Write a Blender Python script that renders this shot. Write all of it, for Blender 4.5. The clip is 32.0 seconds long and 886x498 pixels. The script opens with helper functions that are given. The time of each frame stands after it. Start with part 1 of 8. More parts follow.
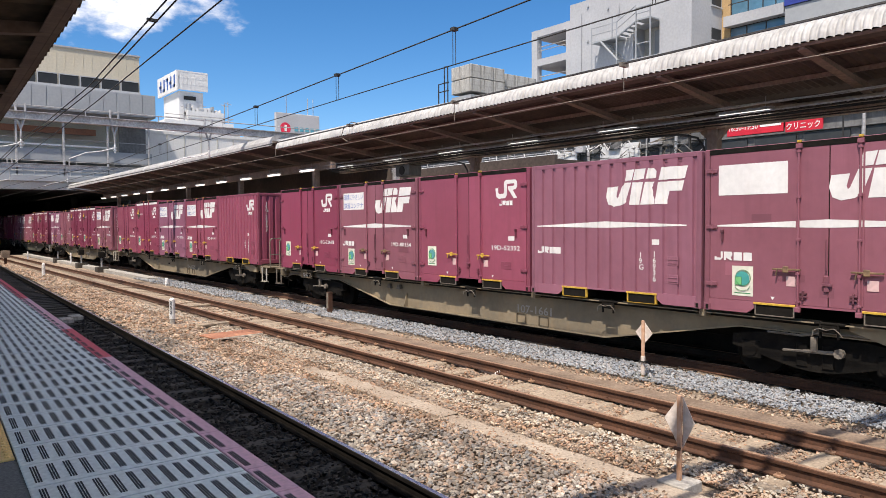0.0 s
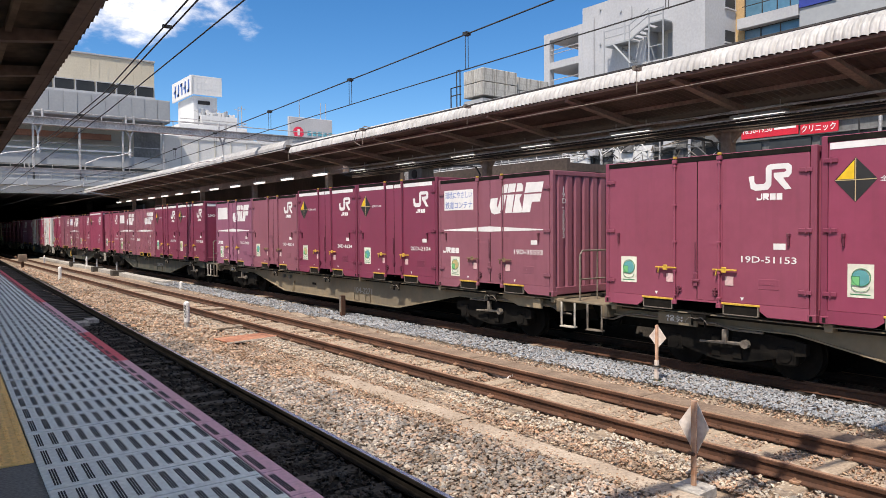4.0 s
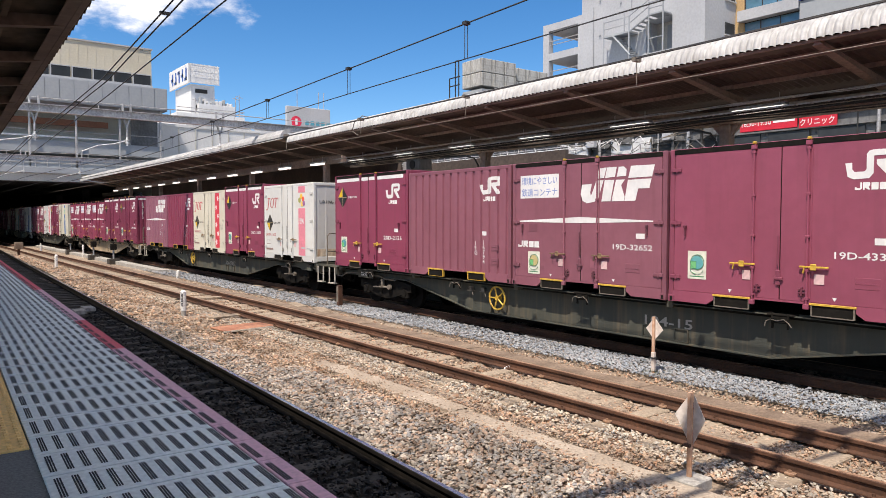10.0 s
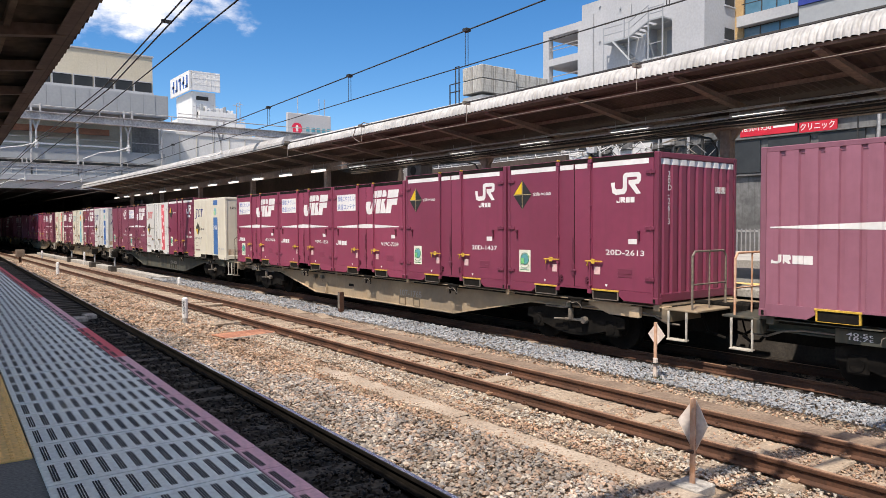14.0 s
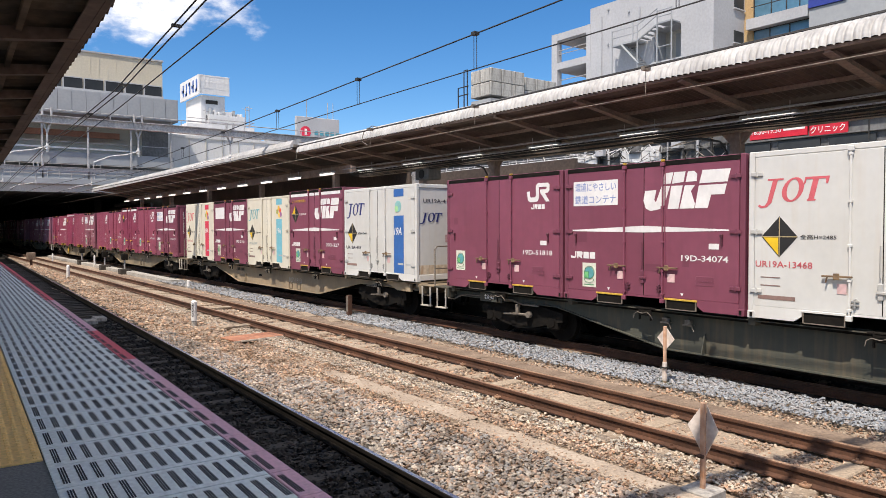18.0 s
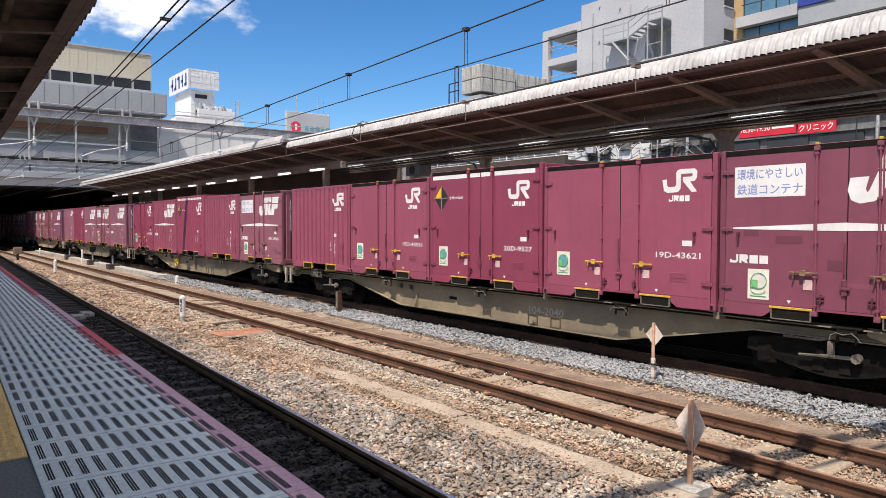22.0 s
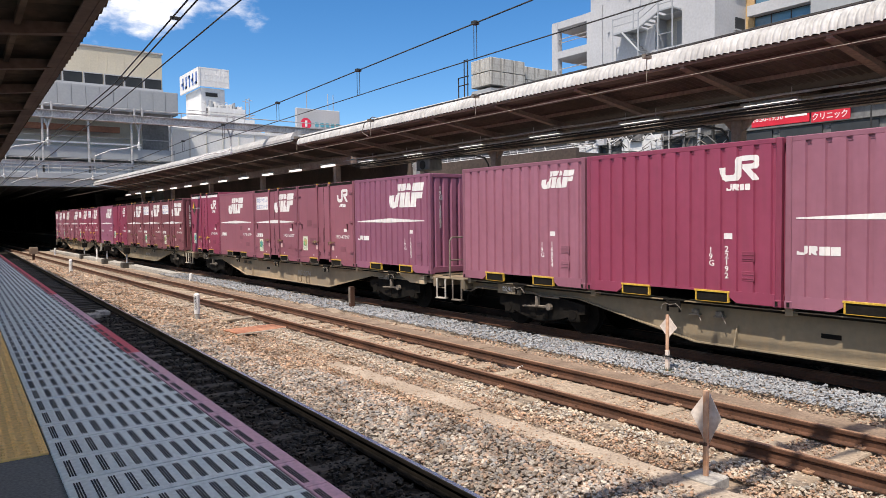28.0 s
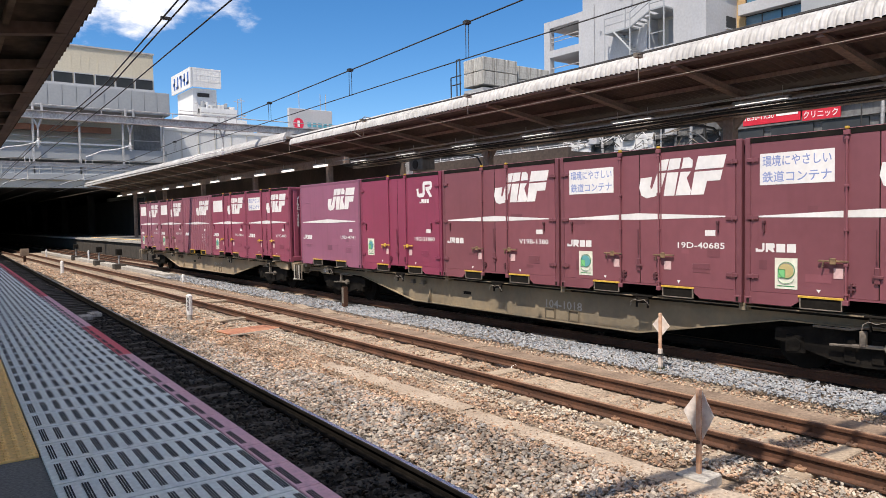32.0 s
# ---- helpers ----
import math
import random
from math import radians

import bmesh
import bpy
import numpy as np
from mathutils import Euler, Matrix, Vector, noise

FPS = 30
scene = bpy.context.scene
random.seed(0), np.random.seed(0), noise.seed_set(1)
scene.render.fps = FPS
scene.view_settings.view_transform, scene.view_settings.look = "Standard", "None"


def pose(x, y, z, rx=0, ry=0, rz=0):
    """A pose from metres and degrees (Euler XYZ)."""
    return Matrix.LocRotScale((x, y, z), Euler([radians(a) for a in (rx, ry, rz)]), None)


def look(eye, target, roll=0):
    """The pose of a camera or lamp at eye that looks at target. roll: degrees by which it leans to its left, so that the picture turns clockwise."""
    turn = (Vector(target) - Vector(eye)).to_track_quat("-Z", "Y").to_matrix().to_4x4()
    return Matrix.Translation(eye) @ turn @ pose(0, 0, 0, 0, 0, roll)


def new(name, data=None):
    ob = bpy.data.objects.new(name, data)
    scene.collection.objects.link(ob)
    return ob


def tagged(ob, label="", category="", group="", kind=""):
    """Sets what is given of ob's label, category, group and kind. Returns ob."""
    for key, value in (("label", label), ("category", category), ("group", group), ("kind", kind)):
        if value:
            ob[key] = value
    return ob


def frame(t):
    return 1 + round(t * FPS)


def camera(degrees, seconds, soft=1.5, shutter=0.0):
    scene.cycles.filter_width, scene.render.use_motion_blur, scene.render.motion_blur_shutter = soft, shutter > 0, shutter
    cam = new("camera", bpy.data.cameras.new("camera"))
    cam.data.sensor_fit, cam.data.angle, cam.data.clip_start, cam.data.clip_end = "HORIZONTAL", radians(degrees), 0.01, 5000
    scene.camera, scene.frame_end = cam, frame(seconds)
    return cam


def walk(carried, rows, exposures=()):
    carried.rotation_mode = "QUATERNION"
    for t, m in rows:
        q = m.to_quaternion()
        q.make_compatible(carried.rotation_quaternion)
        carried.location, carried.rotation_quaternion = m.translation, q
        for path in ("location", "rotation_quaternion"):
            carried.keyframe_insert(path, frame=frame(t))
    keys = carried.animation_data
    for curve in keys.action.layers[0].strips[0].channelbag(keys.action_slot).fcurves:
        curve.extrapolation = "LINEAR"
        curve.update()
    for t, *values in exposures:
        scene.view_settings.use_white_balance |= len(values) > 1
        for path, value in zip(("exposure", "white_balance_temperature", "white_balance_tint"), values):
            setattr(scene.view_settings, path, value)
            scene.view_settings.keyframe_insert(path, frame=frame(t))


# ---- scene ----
cam = camera(64.41, 32.0, soft=0.6)
EYE = (0.0, 0.0, 2.362)


def aim(yaw, pitch, roll, dx, dy, dz):
    """A hand-held pose: yaw to the right of the tracks, pitch up and roll, in degrees, and a small sway in metres."""
    eye = Vector(EYE) + Vector((dx, dy, dz))
    a, b = radians(yaw), radians(pitch)
    return look(eye, eye + Vector((math.sin(a) * math.cos(b), math.cos(a) * math.cos(b), math.sin(b))), roll)


walk(cam, [
    (0.0, aim(38.351, -2.016, -0.368, 0.02, -0.01, -0.01)),
    (0.5, aim(38.218, -2.143, -0.333, 0.02, -0.01, -0.01)),
    (1.0, aim(37.812, -1.996, -0.398, 0.01, -0.02, -0.00)),
    (1.5, aim(37.652, -1.766, -0.464, 0.01, -0.02, -0.00)),
    (2.0, aim(37.648, -1.866, -0.446, 0.02, -0.01, -0.01)),
    (2.5, aim(37.551, -1.912, -0.494, 0.01, -0.01, -0.00)),
    (3.0, aim(37.508, -1.916, -0.440, 0.02, -0.01, -0.00)),
    (3.5, aim(37.432, -1.821, -0.439, 0.01, -0.02, -0.00)),
    (5.5, aim(37.070, -1.614, -0.379, 0.00, -0.01, 0.00)),
    (6.0, aim(36.843, -1.810, -0.426, 0.01, 0.00, -0.00)),
    (6.5, aim(36.790, -1.975, -0.376, 0.01, -0.01, 0.00)),
    (7.0, aim(36.802, -1.982, -0.288, 0.01, -0.00, -0.00)),
    (7.5, aim(36.807, -1.936, -0.226, 0.01, -0.00, -0.00)),
    (8.0, aim(36.980, -2.057, -0.162, 0.01, 0.00, -0.01)),
    (8.5, aim(37.594, -2.377, 0.021, 0.02, -0.01, -0.01)),
    (9.0, aim(37.811, -2.505, 0.079, 0.01, -0.00, -0.01)),
    (9.5, aim(37.654, -2.433, 0.110, 0.01, -0.00, -0.01)),
    (10.0, aim(37.569, -2.465, 0.005, 0.01, 0.00, -0.01)),
    (10.5, aim(37.497, -2.536, -0.056, 0.01, 0.00, -0.01)),
    (11.0, aim(37.463, -2.482, -0.139, 0.01, 0.00, -0.01)),
    (11.5, aim(37.482, -2.290, -0.189, 0.01, -0.00, -0.01)),
    (12.0, aim(37.449, -2.178, -0.214, 0.01, -0.00, -0.00)),
    (12.5, aim(37.460, -2.220, -0.166, 0.01, -0.00, -0.00)),
    (13.0, aim(37.498, -2.158, -0.158, 0.01, -0.01, -0.00)),
    (13.5, aim(37.523, -2.088, -0.172, 0.01, -0.00, -0.00)),
    (14.0, aim(37.497, -1.996, -0.217, 0.00, -0.00, -0.00)),
    (14.5, aim(37.406, -1.902, -0.219, 0.00, -0.01, -0.00)),
    (16.5, aim(37.108, -1.783, -0.046, 0.00, -0.00, 0.00)),
    (17.0, aim(37.059, -1.742, -0.055, -0.00, -0.00, 0.00)),
    (17.5, aim(36.964, -1.734, -0.155, -0.00, -0.00, 0.00)),
    (18.0, aim(36.840, -1.727, -0.188, 0.00, 0.01, -0.00)),
    (18.5, aim(36.721, -1.716, -0.188, 0.00, -0.00, -0.00)),
    (19.0, aim(36.785, -1.706, -0.123, 0.00, 0.00, -0.00)),
    (19.5, aim(36.964, -1.816, -0.116, -0.00, 0.00, 0.00)),
    (20.0, aim(37.155, -1.948, -0.086, 0.00, -0.00, -0.00)),
    (20.5, aim(37.321, -1.966, -0.050, 0.01, 0.00, -0.00)),
    (21.0, aim(37.396, -1.850, -0.065, 0.00, -0.01, 0.00)),
    (21.5, aim(37.504, -1.895, -0.004, 0.01, -0.00, -0.00)),
    (22.0, aim(37.627, -2.043, 0.060, 0.01, 0.01, -0.00)),
    (22.5, aim(37.437, -2.025, -0.164, 0.00, -0.00, -0.00)),
    (23.0, aim(37.092, -1.981, -0.271, -0.00, 0.00, 0.00)),
    (23.5, aim(36.838, -1.952, -0.432, 0.00, 0.00, -0.00)),
    (24.0, aim(36.697, -1.935, -0.462, -0.00, -0.00, 0.00)),
    (24.5, aim(36.586, -1.956, -0.440, -0.00, 0.00, 0.00)),
    (25.0, aim(36.535, -2.014, -0.489, -0.00, 0.00, 0.00)),
    (25.5, aim(36.478, -2.201, -0.611, -0.00, 0.00, 0.00)),
    (27.5, aim(36.597, -2.414, -0.810, 0.00, 0.00, -0.00)),
    (28.0, aim(36.687, -2.486, -0.741, 0.00, 0.01, -0.00)),
    (28.5, aim(36.819, -2.484, -0.757, 0.01, 0.01, -0.00)),
    (29.0, aim(36.856, -2.385, -0.780, 0.00, -0.00, -0.00)),
    (29.5, aim(36.958, -2.285, -0.715, 0.01, 0.00, -0.00)),
    (30.0, aim(37.020, -2.208, -0.691, 0.00, 0.00, -0.00)),
    (30.5, aim(37.014, -2.252, -0.684, -0.00, 0.00, 0.00)),
    (31.0, aim(36.991, -2.391, -0.816, 0.00, 0.00, -0.00)),
    (31.5, aim(37.067, -2.472, -0.882, 0.01, 0.00, -0.00)),
    (32.0, aim(37.222, -2.524, -1.008, 0.01, 0.01, -0.00)),
])

# ---- light ----
SUN = Vector((-0.550, -0.250, 1.0)).normalized()
sun = new("sun", bpy.data.lights.new("sun", "SUN"))
sun.data.energy, sun.data.angle, sun.data.color = 4.6, radians(0.55), (1.0, 0.945, 0.86)
sun.matrix_world = look((0, 0, 50), Vector((0, 0, 50)) - SUN)
world = bpy.data.worlds.new("sky")
scene.world = world
world.use_nodes = True
wn, wl = world.node_tree.nodes, world.node_tree.links
wn.clear()
sky = wn.new("ShaderNodeTexSky")
sky.sky_type, sky.sun_disc = "NISHITA", False
sky.sun_elevation, sky.sun_rotation = math.asin(SUN.z), math.atan2(SUN.x, SUN.y)
sky.altitude, sky.air_density, sky.dust_density, sky.ozone_density = 0, 0.85, 0.0, 5.0
hs = wn.new("ShaderNodeHueSaturation")
hs.inputs["Saturation"].default_value, hs.inputs["Value"].default_value = 1.27, 0.89
wl.new(sky.outputs["Color"], hs.inputs["Color"])
tc = wn.new("ShaderNodeTexCoord")
nrm = wn.new("ShaderNodeVectorMath")
nrm.operation = "NORMALIZE"
wl.new(tc.outputs["Generated"], nrm.inputs[0])
mp = wn.new("ShaderNodeMapping")
mp.inputs["Scale"].default_value = (1.0, 1.0, 2.0)
wl.new(nrm.outputs["Vector"], mp.inputs["Vector"])
nz = wn.new("ShaderNodeTexNoise")
nz.inputs["Scale"].default_value, nz.inputs["Detail"].default_value, nz.inputs["Roughness"].default_value = 9.0, 9.0, 0.58
wl.new(mp.outputs["Vector"], nz.inputs["Vector"])
# two banks of fair-weather cloud, low over the station roof; the wider ones are unseen, added as fill light
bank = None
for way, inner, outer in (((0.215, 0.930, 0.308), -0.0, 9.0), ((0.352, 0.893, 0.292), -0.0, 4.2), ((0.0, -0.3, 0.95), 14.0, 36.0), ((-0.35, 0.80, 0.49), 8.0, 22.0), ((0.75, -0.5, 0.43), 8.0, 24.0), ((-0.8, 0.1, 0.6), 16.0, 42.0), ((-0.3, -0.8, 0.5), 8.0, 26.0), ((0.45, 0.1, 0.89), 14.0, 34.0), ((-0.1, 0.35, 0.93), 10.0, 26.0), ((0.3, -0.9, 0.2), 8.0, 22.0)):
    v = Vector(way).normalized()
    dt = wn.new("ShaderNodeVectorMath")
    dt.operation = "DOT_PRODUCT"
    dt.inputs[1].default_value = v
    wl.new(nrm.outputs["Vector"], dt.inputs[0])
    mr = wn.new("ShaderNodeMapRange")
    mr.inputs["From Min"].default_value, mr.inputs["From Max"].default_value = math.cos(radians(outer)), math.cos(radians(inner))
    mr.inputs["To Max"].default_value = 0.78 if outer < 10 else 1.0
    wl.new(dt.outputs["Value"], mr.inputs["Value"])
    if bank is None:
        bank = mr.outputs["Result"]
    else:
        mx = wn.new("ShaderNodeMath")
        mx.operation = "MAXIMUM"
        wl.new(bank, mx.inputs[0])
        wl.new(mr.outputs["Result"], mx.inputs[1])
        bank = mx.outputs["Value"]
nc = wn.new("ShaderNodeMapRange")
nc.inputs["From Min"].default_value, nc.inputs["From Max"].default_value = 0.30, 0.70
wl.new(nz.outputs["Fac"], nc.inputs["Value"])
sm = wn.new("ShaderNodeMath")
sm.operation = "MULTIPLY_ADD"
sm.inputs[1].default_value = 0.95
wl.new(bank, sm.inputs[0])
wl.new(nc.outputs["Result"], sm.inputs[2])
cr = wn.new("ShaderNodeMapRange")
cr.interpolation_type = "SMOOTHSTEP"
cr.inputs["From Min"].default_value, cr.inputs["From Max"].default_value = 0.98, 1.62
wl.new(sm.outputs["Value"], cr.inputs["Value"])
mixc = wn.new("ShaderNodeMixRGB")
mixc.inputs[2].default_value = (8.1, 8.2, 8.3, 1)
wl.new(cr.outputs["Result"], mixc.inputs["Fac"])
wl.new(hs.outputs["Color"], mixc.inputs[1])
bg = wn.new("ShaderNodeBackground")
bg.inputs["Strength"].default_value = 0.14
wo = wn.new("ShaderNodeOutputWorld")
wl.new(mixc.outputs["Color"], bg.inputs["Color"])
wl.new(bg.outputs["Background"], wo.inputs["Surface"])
scene.view_settings.exposure = 0.38
scene.view_settings.use_white_balance = True
scene.view_settings.white_balance_temperature, scene.view_settings.white_balance_tint = 7080, 14

# ---- materials ----


def surf(name, a, b, rough=0.7, metal=0.0, big=0.6, fine=18.0, bump=0.15, grit=0.35, streak=None, tint=False, island=0.0, spec=0.5):
    """A procedural surface: two colours mixed by a large noise, darkened and roughened by a fine one, with relief."""
    m = bpy.data.materials.new(name)
    m.use_nodes = True
    n, l = m.node_tree.nodes, m.node_tree.links
    p = n["Principled BSDF"]
    co = n.new("ShaderNodeTexCoord")
    n1, n2 = n.new("ShaderNodeTexNoise"), n.new("ShaderNodeTexNoise")
    n1.inputs["Scale"].default_value, n1.inputs["Detail"].default_value = big, 5.0
    n2.inputs["Scale"].default_value, n2.inputs["Detail"].default_value = fine, 6.0
    l.new(co.outputs["Object"], n1.inputs["Vector"])
    l.new(co.outputs["Object"], n2.inputs["Vector"])
    r1 = n.new("ShaderNodeValToRGB")
    r1.color_ramp.elements[0].position, r1.color_ramp.elements[1].position = 0.35, 0.65
    r1.color_ramp.elements[0].color, r1.color_ramp.elements[1].color = (*a, 1), (*b, 1)
    l.new(n1.outputs["Fac"], r1.inputs["Fac"])
    col = r1.outputs["Color"]
    if tint:
        oi = n.new("ShaderNodeObjectInfo")
        mu = n.new("ShaderNodeMixRGB")
        mu.blend_type = "MULTIPLY"
        mu.inputs[0].default_value = 1.0
        l.new(col, mu.inputs[1])
        l.new(oi.outputs["Color"], mu.inputs[2])
        col = mu.outputs["Color"]
    if island or tint:
        gi = n.new("ShaderNodeNewGeometry") if island else n.new("ShaderNodeObjectInfo")
        rr = n.new("ShaderNodeMapRange")
        w = island or 0.08
        rr.inputs["To Min"].default_value, rr.inputs["To Max"].default_value = 1 - w, 1 + w
        l.new(gi.outputs["Random Per Island" if island else "Random"], rr.inputs["Value"])
        mi = n.new("ShaderNodeMixRGB")
        mi.blend_type = "MULTIPLY"
        mi.inputs[0].default_value = 1.0
        l.new(col, mi.inputs[1])
        if island:
            # broken stone of several sorts
            rp = n.new("ShaderNodeValToRGB")
            rp.color_ramp.interpolation = "CONSTANT"
            k = island
            sorts = ((0.0, (0.68, 0.63, 0.60)), (0.16, (0.85, 0.84, 0.86)), (0.34, (1.05, 0.86, 0.76)), (0.50, (0.78, 0.84, 0.93)), (0.64, (1.22, 0.98, 0.84)), (0.76, (1.12, 1.12, 1.10)), (0.90, (1.5, 1.46, 1.40)))
            for q, (at, c) in enumerate(sorts):
                e = rp.color_ramp.elements[q] if q < 2 else rp.color_ramp.elements.new(at)
                e.position, e.color = at, (*[1 + (v - 1) * k / 0.7 for v in c], 1)
            l.new(gi.outputs["Random Per Island"], rp.inputs["Fac"])
            l.new(rp.outputs["Color"], mi.inputs[2])
        else:
            l.new(rr.outputs["Result"], mi.inputs[2])
        col = mi.outputs["Color"]
    mf = n.new("ShaderNodeMapRange")
    mf.inputs["From Min"].default_value, mf.inputs["From Max"].default_value = 0.3, 0.7
    mf.inputs["To Min"].default_value, mf.inputs["To Max"].default_value = 1 - grit, 1 + grit * 0.6
    l.new(n2.outputs["Fac"], mf.inputs["Value"])
    mm = n.new("ShaderNodeMixRGB")
    mm.blend_type = "MULTIPLY"
    mm.inputs[0].default_value = 1.0
    l.new(col, mm.inputs[1])
    l.new(mf.outputs["Result"], mm.inputs[2])
    col = mm.outputs["Color"]
    if streak:
        colour, amount = streak
        mp2 = n.new("ShaderNodeMapping")
        mp2.inputs["Scale"].default_value = (9.0, 9.0, 0.7)
        l.new(co.outputs["Object"], mp2.inputs["Vector"])
        n3 = n.new("ShaderNodeTexNoise")
        n3.inputs["Scale"].default_value, n3.inputs["Detail"].default_value = 1.0, 7.0
        l.new(mp2.outputs["Vector"], n3.inputs["Vector"])
        r3 = n.new("ShaderNodeMapRange")
        r3.inputs["From Min"].default_value, r3.inputs["From Max"].default_value = 0.5, 0.78
        r3.inputs["To Max"].default_value = amount
        l.new(n3.outputs["Fac"], r3.inputs["Value"])
        ms = n.new("ShaderNodeMixRGB")
        ms.inputs[2].default_value = (*colour, 1)
        l.new(r3.outputs["Result"], ms.inputs[0])
        l.new(col, ms.inputs[1])
        col = ms.outputs["Color"]
    l.new(col, p.inputs["Base Color"])
    ro = n.new("ShaderNodeMapRange")
    ro.inputs["To Min"].default_value, ro.inputs["To Max"].default_value = max(0.05, rough - 0.12), min(1.0, rough + 0.12)
    l.new(n2.outputs["Fac"], ro.inputs["Value"])
    l.new(ro.outputs["Result"], p.inputs["Roughness"])
    p.inputs["Metallic"].default_value = metal
    p.inputs["Specular IOR Level"].default_value = spec
    if bump:
        bu = n.new("ShaderNodeBump")
        bu.inputs["Strength"].default_value, bu.inputs["Distance"].default_value = bump, 0.02
        l.new(n2.outputs["Fac"], bu.inputs["Height"])
        l.new(bu.outputs["Normal"], p.inputs["Normal"])
    return m


def glow(name, colour, strength):
    m = bpy.data.materials.new(name)
    m.use_nodes = True
    p = m.node_tree.nodes["Principled BSDF"]
    p.inputs["Base Color"].default_value = (*colour, 1)
    p.inputs["Emission Color"].default_value, p.inputs["Emission Strength"].default_value = (*colour, 1), strength
    return m


def grey(v, w=None):
    return (v, v, v if w is None else w)


